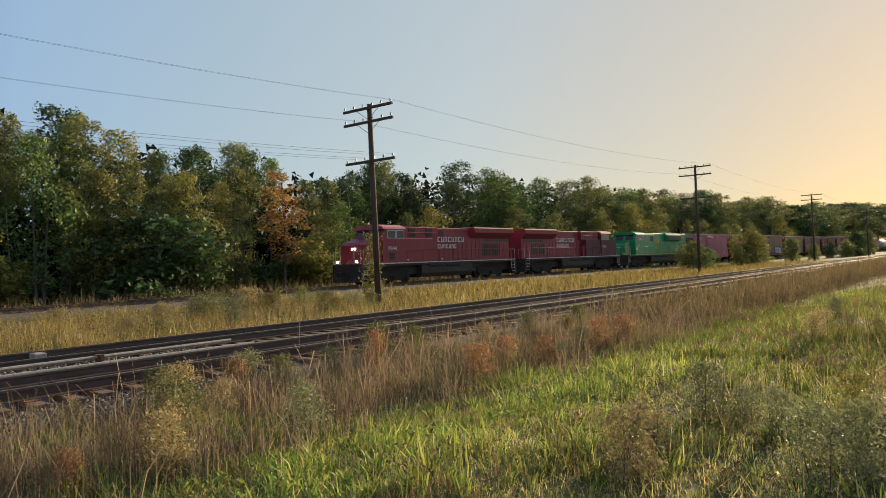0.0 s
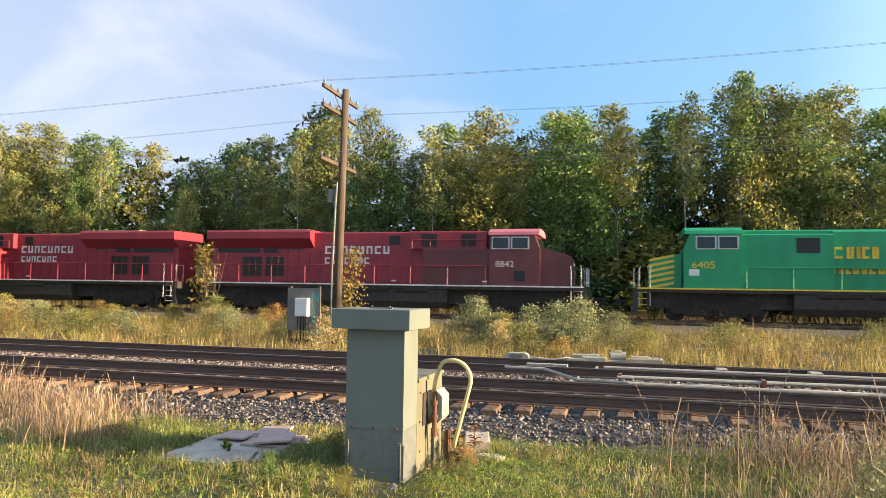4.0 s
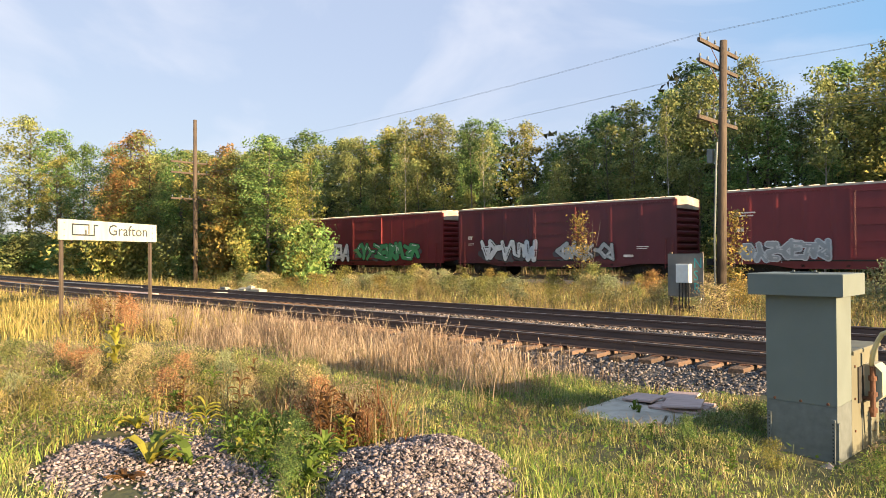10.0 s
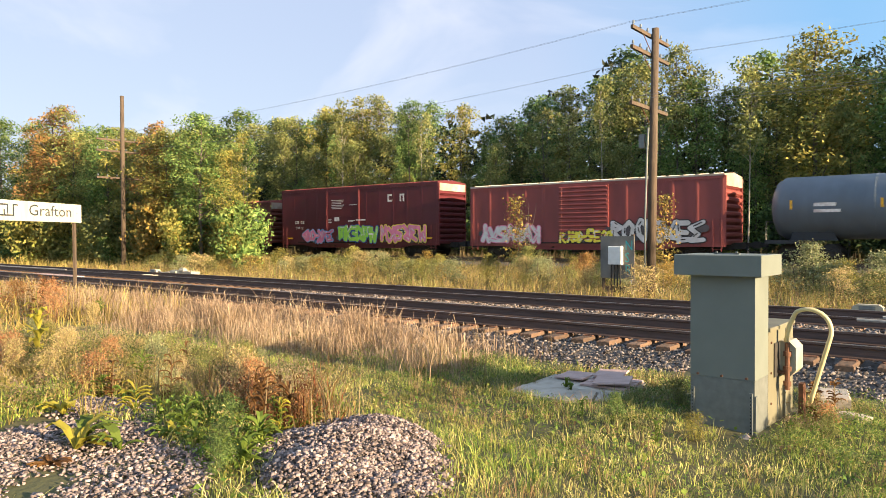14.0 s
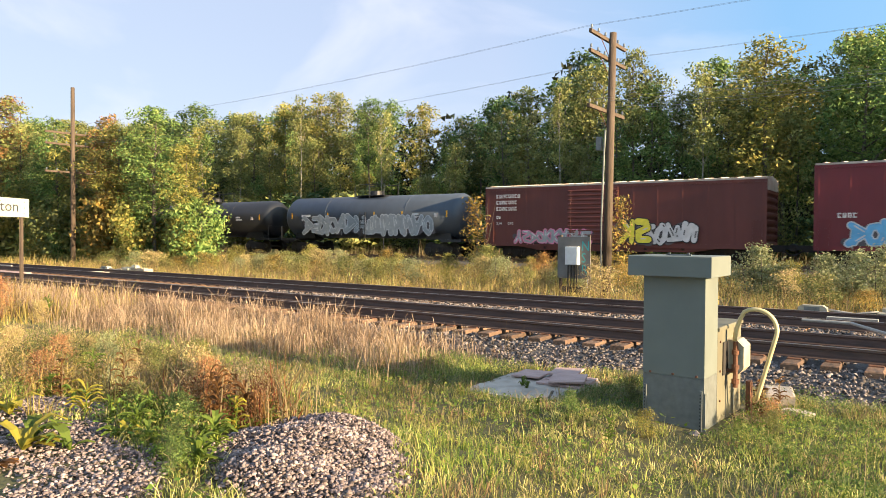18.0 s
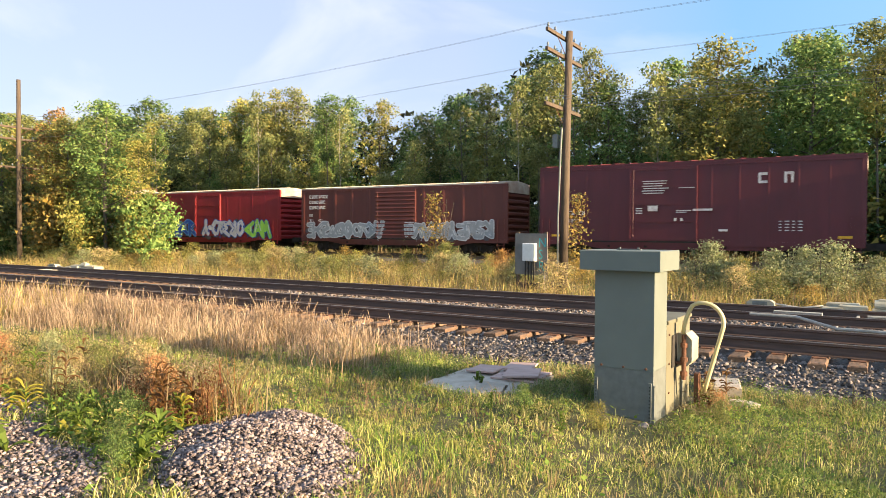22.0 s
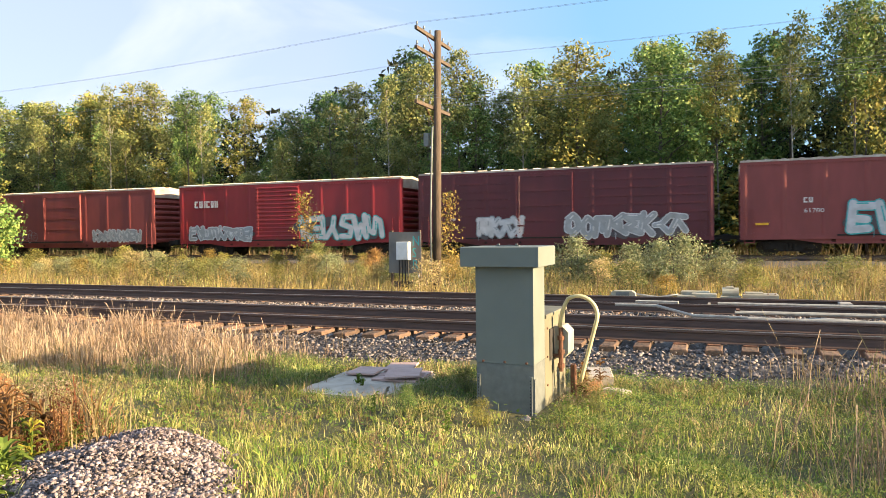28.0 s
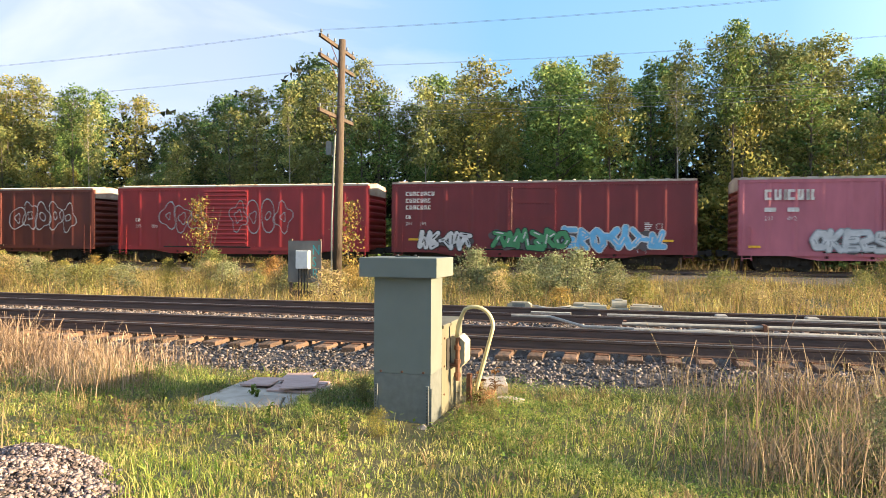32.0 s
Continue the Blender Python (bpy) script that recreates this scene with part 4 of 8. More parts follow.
def tall(c0, c1, number, y, big=False, clean=False, green=False):
    """A tall smooth-sided boxcar with a wide plug door and two white letters by its end."""
    label = "tall dark maroon boxcar with clean sides" if clean else "tall dark maroon boxcar with graffiti along the sill"
    car, h, _ = boxcar("boxcar", label, c0, c1, MAROON, ribs=0, door=(0.32, 0.54), doorstyle="plug", height=4.98, roof=MAROON)
    y = -1.62
    word_bars(h - 4.3, 3.75, 0.50, [1.1], y, car)
    word_bars(h - 3.2, 3.75, 0.50, [1.1], y, car, None, 2)
    word_bars(-h + 1.6, 2.35, 0.22, [0.95, 0.95], y, car)
    word_bars(-h + 2.2, 2.35, 0.22, [0.95, 0.95], y, car)
    lettering(number[0], -h + 1.6, 1.95, 0.26, y, car, LETTER, stretch=1.35)
    bars([(-h + 5.6 + 0.06 * (i % 2), 3.98 - 0.12 * i, 1.25 - 0.12 * (i % 3), 0.045) for i in range(6)], y - 0.09, car)
    bars([(-h + 7.4, 3.62, 0.75, 0.035), (-h + 5.3, 2.62, 0.32, 0.05), (-h + 5.3, 2.5, 0.32, 0.05), (-h + 5.3, 2.38, 0.32, 0.05), (-h + 7.3, 2.5, 0.7, 0.04), (-h + 7.3, 2.42, 0.5, 0.04)], y - 0.09, car)
    bars([(h - 3.4 + 0.55 * (i // 4), 1.95 - 0.14 * (i % 4), 0.12, 0.05) for i in range(8)] + [(h - 3.15 + 0.55 * (i // 4), 1.95 - 0.14 * (i % 4), 0.18, 0.05) for i in range(8)], y, car)
    bars([(-h + 5.9, 2.5, 0.5, 0.28), (-h + 8.1, 2.5, 0.9, 0.1), (-h + 7.2, 2.0, 0.12, 0.16), (-h + 7.5, 2.0, 0.12, 0.16), (-h + 9.3, 1.5, 0.4, 0.1)], y - 0.09, car)
    if big:
        graffiti(60, -h + 0.8, -h + 8.5, 0.95, 2.4, "white", "black", y - 0.06, car, "big white graffiti")
        graffiti(61, h - 6.5, h - 1.0, 0.95, 2.3, "white", "black", y, car)
    elif green:
        graffiti(62, h - 8.2, h - 1.2, 0.95, 2.3, "mint", "green", y, car, "mint and green graffiti")
        graffiti(63, -h + 3.6, -h + 5.0, 0.95, 2.0, "white", "pink", y, car)
    elif not clean:
        graffiti(64, -h + 2.4, -h + 5.6, 0.95, 1.9, "pink", "sky", y, car, "pink graffiti")
        graffiti(65, h - 9.0, h - 5.2, 0.95, 2.1, "lime", "blue", y - 0.06, car, "lime graffiti")
        graffiti(66, h - 5.0, h - 1.0, 0.95, 2.1, "pink", "yellow", y, car, "pink graffiti")
    yellow_marks(car, h, y, (-h + 0.7, h - 1.0), 1.2)


def tank(c0, c1, colour, label, r):
    car = thing("tank_car", label, "tank car", group="tank cars of the freight train")
    h = (c1 - c0 - 1.75) / 2
    zc = 1.15 + r
    g = Geo()
    n = 36
    prof = [(-h, 0.02), (-h + 0.06, r * 0.55), (-h + 0.25, r * 0.85), (-h + 0.6, r)] + [(h - 0.6, r), (h - 0.25, r * 0.85), (h - 0.06, r * 0.55), (h, 0.02)]
    v = [(x, q * cos(2 * pi * i / n), zc + q * sin(2 * pi * i / n)) for x, q in prof for i in range(n)]
    f = [(k * n + i, (k + 1) * n + i, (k + 1) * n + (i + 1) % n, k * n + (i + 1) % n) for k in range(len(prof) - 1) for i in range(n)]
    part("tank", g.add(v, f), colour, car, smooth=True)
    g = Geo()
    for x in (-h * 0.45, h * 0.45):
        g.cyl((x - 0.03, 0, zc), (x + 0.03, 0, zc), r + 0.015, 36, caps=True)
    part("weld_band", g, colour, car)
    part("dome", Geo().cyl((0, 0, zc + r - 0.05), (0, 0, zc + r + 0.28), 0.45, 16).cyl((0, 0, zc + r + 0.28), (0, 0, zc + r + 0.34), 0.40, 16), TANKB, car)
    g = Geo().box(-1.3, 1.3, -0.75, 0.75, zc + r - 0.02, zc + r + 0.03)
    for x in (-1.3, 0, 1.3):
        for y in (-0.75, 0.75):
            g.cyl((x, y, zc + r - 0.15), (x, y, zc + r + 0.75), 0.025, 6)
    for y in (-0.75, 0.75):
        g.cyl((-1.3, y, zc + r + 0.75), (1.3, y, zc + r + 0.75), 0.025, 6)
    part("walkway", g, TANKB, car)
    for s in (-1, 1):
        g = Geo()
        g.box(*sorted((s * (h - 1.4), s * (h + 0.1))), -1.45, 1.45, 0.95, 1.12)
        g.prism([(s * (h - 2.9), 1.1), (s * (h - 0.9), 1.1), (s * (h - 1.1), zc - r * 0.55), (s * (h - 2.6), zc - r * 0.55)][:: s], -0.95, 0.95, "y")
        pf = part("end_platform", g, TANKB, car)
        xr = s * (h + 0.05)
        part("end_rail", Geo().tube([(xr, -1.42, 1.1), (xr, -1.42, 1.97), (xr, -1.38, 2.0), (xr, 1.38, 2.0), (xr, 1.42, 1.97), (xr, 1.42, 1.1)], 0.025, 6), TANKB, pf)
    g = Geo()
    for y in (-r - 0.08, ):
        g.box(-0.25, -0.21, y, y + 0.05, 1.0, zc + r * 0.2)
        g.box(0.21, 0.25, y, y + 0.05, 1.0, zc + r * 0.2)
        for z in np.arange(1.1, zc + r * 0.2, 0.32):
            g.box(-0.25, 0.25, y, y + 0.03, z, z + 0.03)
    part("ladder", g, TANKB, car)
    y = -r - 0.012
    bars([(-h + 2.0, zc + 0.02, 0.9, 0.16), (-h + 2.0, zc - 0.26, 1.1, 0.14), (h - 3.6, zc + 0.05, 0.5, 0.12), (h - 3.6, zc - 0.12, 0.7, 0.1), (h - 1.9, zc - 0.1, 0.25, 0.25)], y, car)
    for q in (-h + 1.0, -h * 0.42, h * 0.12, h * 0.42, h - 1.0):
        part("reflector", bars_geo([(q, zc - 0.1, 0.10, 0.42)], y), STRIPE, car)
    for s in (-1, 1):
        truck(car, s * (h - 1.7))
        coupler(car, s * (h + 0.28), s)
    CARS.append((car, (c0 + c1) / 2))
    return car, h, y


def gondola(c0, c1):
    car = thing("gondola_car", "dark blue-black covered gondola with white graffiti along its side", "gondola car")
    h, w = (c1 - c0 - 1.2) / 2, 1.5
    part("body", Geo().prism([(-w, 0.95), (w, 0.95), (w, 2.55), (-w, 2.55)], -h, h), NAVY, car)
    part("top_rail", Geo().box(-h - 0.03, h + 0.03, -w - 0.06, w + 0.06, 2.55, 2.68), NAVY, car)
    post = Geo().prism([(-0.07, -w), (-0.05, -w - 0.09), (0.05, -w - 0.09), (0.07, -w)], 0.95, 2.55, "z").mesh("side_post")
    for x in np.linspace(-h + 0.3, h - 0.3, 13):
        part("side_post", post, NAVY, car).location = (x, 0, 0)
    step = (2 * h - 0.2) / 11
    for i in range(11):
        x = -h + 0.1 + i * step
        v, f = [], []
        for j, up in enumerate((0.0, 0.07, 0.12, 0.07, 0.0)):
            u = x + 0.01 + (step - 0.02) * j / 4
            v += [(u, a, 2.68 + b + (up if b > 0.1 else 0)) for a, b in ((-w, 0), (w, 0), (w * 0.96, 0.16), (w * 0.5, 0.27), (-w * 0.5, 0.27), (-w * 0.96, 0.16))]
        for j in range(4):
            f += [(j * 6 + k, j * 6 + (k + 1) % 6, (j + 1) * 6 + (k + 1) % 6, (j + 1) * 6 + k) for k in range(6)]
        g = Geo().add(v, f + [tuple(range(5, -1, -1)), tuple(range(24, 30))])
        part("cover_panel", g, COVER, car)
    y = -w - 0.10
    word_bars(-h + 3.0, 2.1, 0.22, [0.95] * 4, y, car)
    lettering("2007", -h + 3.0, 1.75, 0.26, y, car, LETTER)
    graffiti(70, -h + 0.5, -h + 2.6, 1.1, 2.0, "white", "black", y, car)
    graffiti(71, -h + 3.4, -h + 7.6, 1.05, 2.1, "grey", "black", y, car, "grey graffiti")
    graffiti(72, -h + 8.0, h - 4.4, 1.05, 2.1, "teal", "black", y, car, "teal graffiti")
    graffiti(73, h - 4.0, h - 0.8, 1.05, 2.0, "white", "black", y, car, "white graffiti")
    for s in (-1, 1):
        truck(car, s * (h - 1.9))
        coupler(car, s * h, s)
    part("sill", Geo().box(-h, h, -0.25, 0.25, 0.6, 0.96), TRUCK, car)
    CARS.append((car, (c0 + c1) / 2))


def handrail(parent, pts, z0, h, y, material, name="handrail"):
    g = Geo()
    for x in pts:
        g.cyl((x, y, z0), (x, y, z0 + h), 0.022, 6)
    for q in (h, ):
        g.cyl((pts[0], y, z0 + q), (pts[-1], y, z0 + q), 0.022, 6)
    return part(name, g, material, parent)


def locomotive(label, c0, c1, colour, flip, kind):
    """A six-axle road diesel; the cab leads towards -x, or +x when flipped. Built facing -x."""
    loco = thing("locomotive", label, "locomotive", group="locomotives of the freight train")
    k = -1 if flip else 1
    h = (c1 - c0 - 0.9) / 2
    zd = 1.58                                              # walkway height
    def X(x):
        return k * x
    def bx(g, x0, x1, y0, y1, z0, z1, c=0.0):
        a, b = sorted((X(x0), X(x1)))
        return g.box(a, b, y0, y1, z0, z1, c)
    def pr(g, pts, y0, y1):
        p = [(X(a), b) for a, b in pts]
        return g.prism(p if k > 0 else p[::-1], y0, y1, "y")
    green = kind == "green"
    # frame and walkway
    g = bx(Geo(), -h + 0.6, h - 0.6, -1.52, 1.52, zd - 0.20, zd)
    part("walkway", g, DARK, loco)
    part("walkway_edge", bx(bx(Geo(), -h + 0.6, h - 0.6, -1.56, -1.521, zd - 0.05, zd + 0.02), -h + 0.6, h - 0.6, 1.521, 1.56, zd - 0.05, zd + 0.02), YELLOW if green else LETTER, loco)
    part("underframe", bx(Geo(), -h + 0.9, h - 0.9, -0.95, 0.95, 0.62, zd - 0.201), DARK, loco)
    # fuel tank, air reservoirs
    g = Geo()
    a, b = -3.6, 3.4
    prof = [(-1.48, 1.34), (-1.48, 0.70), (-1.25, 0.36), (1.25, 0.36), (1.48, 0.70), (1.48, 1.34)]
    aa, bb = sorted((X(a), X(b)))
    g.prism(prof, aa, bb)
    part("fuel_tank", g, DARK, loco)
    g = Geo()
    for x0 in (-0.4, -2.6):
        aa, bb = sorted((X(x0), X(x0 + 1.9)))
        g.cyl((aa, -1.38, 1.28), (bb, -1.38, 1.28), 0.16, 12)
    part("air_reservoir", g, TRUCK, loco)
    for s in (-1, 1):
        truck(loco, s * (h - 4.2), 3)
        coupler(loco, s * (h - 0.15), s)
        for y in (-1.5, 1.1):
            well = part("step_well", Geo().box(*sorted((s * (h - 1.1), s * (h - 1.04))), y, y + 0.4, 0.4, zd), DARK, loco)
            for z in (0.45, 0.75, 1.05, 1.35):
                part("step", Geo().box(*sorted((s * (h - 1.05), s * (h - 0.6))), y, y + 0.4, z, z + 0.035), LETTER if not green else YELLOW, well)
        pl = Geo().prism([(s * (h - 0.62), 0.25), (s * (h - 0.30), 0.25), (s * (h - 0.40), 0.75), (s * (h - 0.40), zd), (s * (h - 0.62), zd)][:: s], -1.5, 1.5, "y")
        part("pilot_plate", pl, DARK, loco)
        xr = s * (h - 0.45)
        for y in (-1.42, 0.75):
            part("end_handrail", Geo().tube([(xr, y, zd), (xr, y, zd + 0.93), (xr, y + 0.03, zd + 0.95), (xr, y + 0.64, zd + 0.95), (xr, y + 0.67, zd + 0.93), (xr, y + 0.67, zd)], 0.015, 6), LETTER, loco)
        for y in (-1.5, 1.5):
            for q in (0.7, 1.2):
                part("grab_rail", Geo().tube([(s * (h - q), y, 0.7), (s * (h - q), y, zd + 0.9), (s * (h - q - 0.05), y, zd + 1.05)], 0.016, 6), LETTER, loco)
    zt = 4.42                                              # hood top
    # nose and cab
    nose = Geo()
    if green:
        pr(nose, [(-h + 1.15, zd), (-h + 1.15, 2.75), (-h + 1.35, 3.0), (-h + 2.7, 3.3), (-h + 2.7, zd)], -0.85, 0.85)
    else:
        pr(nose, [(-h + 1.2, zd), (-h + 1.2, 3.0), (-h + 1.42, 3.2), (-h + 2.75, 3.58), (-h + 2.75, zd)], -1.40, 1.40)
    front = LOCODUST if flip and not green else colour
    part("nose", nose, front, loco)
    if green:                                              # yellow warning stripes on the nose side
        g = Geo()
        for i in range(6):
            z = zd + 0.05 + i * 0.27
            p = [(-h + 1.15, z), (-h + 2.35, z - 0.0), (-h + 2.35, z + 0.13), (-h + 1.15, z + 0.13)]
            pr(g, [(a, b + (0.25 if a > -h + 2 else 0.0) - 0.1) for a, b in p], -0.862, -0.851)
        part("warning_stripe", g, YELLOW, loco)
    cabx0, cabx1 = -h + 2.75, -h + 5.35
    g = Geo()
    pr(g, [(cabx0, zd), (cabx0, 3.45), (cabx0 + 0.28, 4.2), (cabx1, 4.2), (cabx1, zd)], -1.52, 1.52)
    cab_ = part("cab", g, front, loco)
    g = Geo()
    a, b = sorted((X(cabx0 + 0.05), X(cabx1 + 0.05)))
    g.prism([(-1.56, 4.2), (1.56, 4.2), (1.5, 4.36), (0.9, 4.55), (-0.9, 4.55), (-1.5, 4.36)], a, b)
    part("cab_roof", g, colour if green else PINK, cab_)
    for wx in (0.62, 1.62):
        g = bx(Geo(), cabx0 + wx - 0.06, cabx0 + wx + 0.86, -1.535, -1.521, 3.46, 4.10)
        wf = part("window_frame", g, LETTER, cab_)
        part("window_pane", bx(Geo(), cabx0 + wx, cabx0 + wx + 0.8, -1.545, -1.536, 3.51, 4.05), GLASSB, wf)
    g = Geo()
    for y in (-1.2, 0.15):
        pr(g, [(cabx0 - 0.015 + 0.04, 3.52), (cabx0 + 0.235, 4.1), (cabx0 + 0.225, 4.1), (cabx0 - 0.02, 3.52)], y, y + 1.05)
    part("windscreen", g, GLASSB, cab_)
    # headlights and ditch lights
    glow = LAMP if not flip and not green else WHITE
    for y in (-0.14, 0.14):
        part("headlight", Geo().cyl((X(-h + 1.18), y, 2.62 if green else 2.72), (X(-h + 1.12), y, 2.62 if green else 2.72), 0.09, 12), glow, loco)
    for y in (-1.0, 1.0):
        part("ditch_light", Geo().cyl((X(-h + 0.5), y, zd + 0.18), (X(-h + 0.42), y, zd + 0.18), 0.10, 12), glow, loco)

    # long hood
    hoodw = 0.92
    part("hood", bx(Geo(), cabx1, h - 0.68, -hoodw, hoodw, zd, zt, 0.06), colour, loco)
    if not green:
        part("equipment_cabinet", bx(Geo(), cabx1, cabx1 + 3.6, -1.42, 1.42, zd, 3.5, 0.05), front, loco)
        part("blower_housing", bx(Geo(), cabx1 + 0.2, cabx1 + 4.4, -1.25, 1.25, 3.501, zt, 0.05), colour, loco)
    else:
        part("equipment_cabinet", bx(Geo(), cabx1, cabx1 + 4.0, -1.35, 1.35, zd, 4.2, 0.06), colour, loco)
        part("blower_housing", bx(Geo(), cabx1 + 4.0, cabx1 + 6.2, -1.1, 1.1, 2.6, 4.35, 0.05), colour, loco)
    # dark grilles and vents
    for x0, x1, z0, z1, y in (((cabx1 + 0.75, cabx1 + 1.55, 3.62, 4.27, -1.262), (cabx1 + 2.85, cabx1 + 3.7, 3.62, 4.27, -1.262), (cabx1 + 5.0, cabx1 + 5.6, 3.72, 4.22, -0.93)) if not green
                              else ((cabx1 + 2.4, cabx1 + 3.4, 3.3, 4.0, -1.362), (h - 8.6, h - 3.9, 3.55, 4.1, -1.47))):
        gr = part("intake_grille", bx(Geo(), x0, x1, y - 0.02, y, z0, z1), BLACK, loco)
        part("grille_frame", bx(Geo(), x0 - 0.05, x1 + 0.05, y - 0.035, y + 0.03, z1 + 0.001, z1 + 0.05), colour, gr)
    if not green:
        handrail(loco, sorted(X(cabx1 + q) for q in (0.2, 1.2, 2.2, 3.2, 4.2)), 3.5, 0.45, -1.36, colour, "upper_handrail")
        bxs = part("toolbox", bx(Geo(), cabx1 + 3.62, cabx1 + 4.1, -1.25, -0.93, zd, 2.9, 0.03), colour, loco)
        part("vent_cover", bx(Geo(), cabx0 + 0.75, cabx0 + 1.3, -1.545, -1.521, 1.85, 2.35), BLACK, loco)
        for q in (0.1, 2.6, 5.2):
            part("number_stencil", bx(Geo(), cabx1 + q, cabx1 + q + 0.25, -1.53 if q < 1 else -0.96, -1.521 if q < 1 else -0.945, 1.75, 1.83), LETTER, loco)
    # engine doors with latches
    door_ = Geo().box(-0.30, 0.30, -hoodw - 0.022, -hoodw - 0.001, zd + 0.10, zt - 0.95, 0.0).mesh("engine_door")
    q = cabx1 + (4.3 if not green else 6.3)
    while q < h - 5.2:
        part("engine_door", door_, colour, loco).location = (X(q + 0.33), 0, 0)
        q += 0.66
    # radiator section with overhang
    g = Geo()
    r0, r1 = (h - 7.0, h - 0.62) if not green else (h - 8.8, h - 3.6)
    a, b = sorted((X(r0), X(r1)))
    if not green:
        g.prism([(-hoodw, 3.55), (-1.50, 4.05), (-1.50, 4.42), (-1.42, 4.52), (1.42, 4.52), (1.50, 4.42), (1.50, 4.05), (hoodw, 3.55)], a, b)
    else:
        g.prism([(-hoodw, 3.3), (-1.45, 3.55), (-1.45, 4.12), (-0.95, 4.46), (0.95, 4.46), (1.45, 4.12), (1.45, 3.55), (hoodw, 3.3)], a, b)
    part("radiator_section", g, colour, loco)
    g = Geo()
    if not green:
        for q0, q1 in ((h - 6.4, h - 3.9), (h - 3.7, h - 1.0)):
            part("radiator_screen", bx(Geo(), q0, q1, -hoodw - 0.02, -hoodw - 0.001, 3.28, 3.54), BLACK, loco)
        for i in range(6):
            q = h - 5.2 + i * 0.40 + (0.22 if i > 2 else 0)
            gd = part("radiator_grille", bx(Geo(), q, q + 0.33, -hoodw - 0.03, -hoodw - 0.002, 1.97, 3.05), BLACK, loco)
            part("grille_edge", bx(Geo(), q + 0.331, q + 0.37, -hoodw - 0.045, -hoodw - 0.002, 1.95, 3.08), LOCODUST, gd)
        for q in (h - 2.3, h - 1.55):
            part("end_door", bx(Geo(), q, q + 0.6, -hoodw - 0.028, -hoodw - 0.002, 1.75, 3.12), colour, loco)
    else:
        for i in range(3):
            part("radiator_grille", bx(Geo(), h - 3.4 + i * 0.42, h - 3.05 + i * 0.42, -hoodw - 0.03, -hoodw - 0.002, 1.75, 2.9), BLACK, loco)
    for x in (r0 + 1.2, r0 + 3.2):
        part("roof_fan", Geo().cyl((X(x), 0, 4.5), (X(x), 0, 4.62), 0.62, 16), ROOFW, loco)
    if not green:
        part("roof_plate", bx(Geo(), r0 + 0.2, r1 - 2.5, -1.3, 1.3, 4.521, 4.56), ROOFW, loco)
    part("exhaust_stack", bx(Geo(), -0.2, 0.7, -0.3, 0.3, zt, zt + 0.10), BLACK, loco)
    # side handrails with stanchions
    xs = [X(x) for x in np.linspace(cabx1 + 0.2, h - 0.7, 9)]
    handrail(loco, sorted(xs), zd, 1.02, -1.5, colour if not green else GREEN)
    # lettering
    y = -hoodw - 0.03
    if not green:
        mx = -0.78 if not flip else -3.5
        word_bars(mx, 3.22, 0.44, [1.10] * 8, y, loco)
        word_bars(mx, 2.68, 0.35, [1.10] * 7, y, loco)
        num = "8844" if not flip else "8842"
        lettering(num, min(X(cabx0 + 0.6), X(cabx1 - 0.3)), 2.55, 0.45, -1.53, loco, LETTER, stretch=1.1)
    else:
        lettering("6405", X(cabx0 + 0.35), 2.55, 0.48, -1.535, loco, YELLOW, stretch=1.15)
        word_bars(-1.9, 3.05, 0.55, [1.1, 0.75, 0.4, 0.75, 0.7], y - 0.2, loco, YELLOW)
        word_bars(-2.5, 2.35, 0.5, [1.05, 0.75, 0.6, 0.6, 0.75, 0.6, 0.75, 0.75], y, loco, YELLOW)
        lettering("6405", h - 3.3, 3.25, 0.38, -hoodw - 0.03, loco, YELLOW)
        part("flag_decal", Geo().box(-h + 3.0, -h + 3.45, -1.531, -1.5215, 2.2, 2.5), WHITE, loco)
    CARS.append((loco, (c0 + c1) / 2))
    return loco


LAMP = bpy.data.materials.new("lit_headlight")
LAMP.use_nodes = True
LAMP.node_tree.nodes["Principled BSDF"].inputs["Emission Color"].default_value = (1.0, 0.9, 0.7, 1)
LAMP.node_tree.nodes["Principled BSDF"].inputs["Emission Strength"].default_value = 4.0
locomotive("dark red diesel locomotive with lit headlights", 42.0, 64.7, LOCORED, False, "red")
locomotive("dark red diesel locomotive running long hood first", 64.7, 87.95, LOCORED, True, "red")
locomotive("bright green diesel locomotive with yellow trim", 88.45, 111.75, GREEN, False, "green")
build_cars()

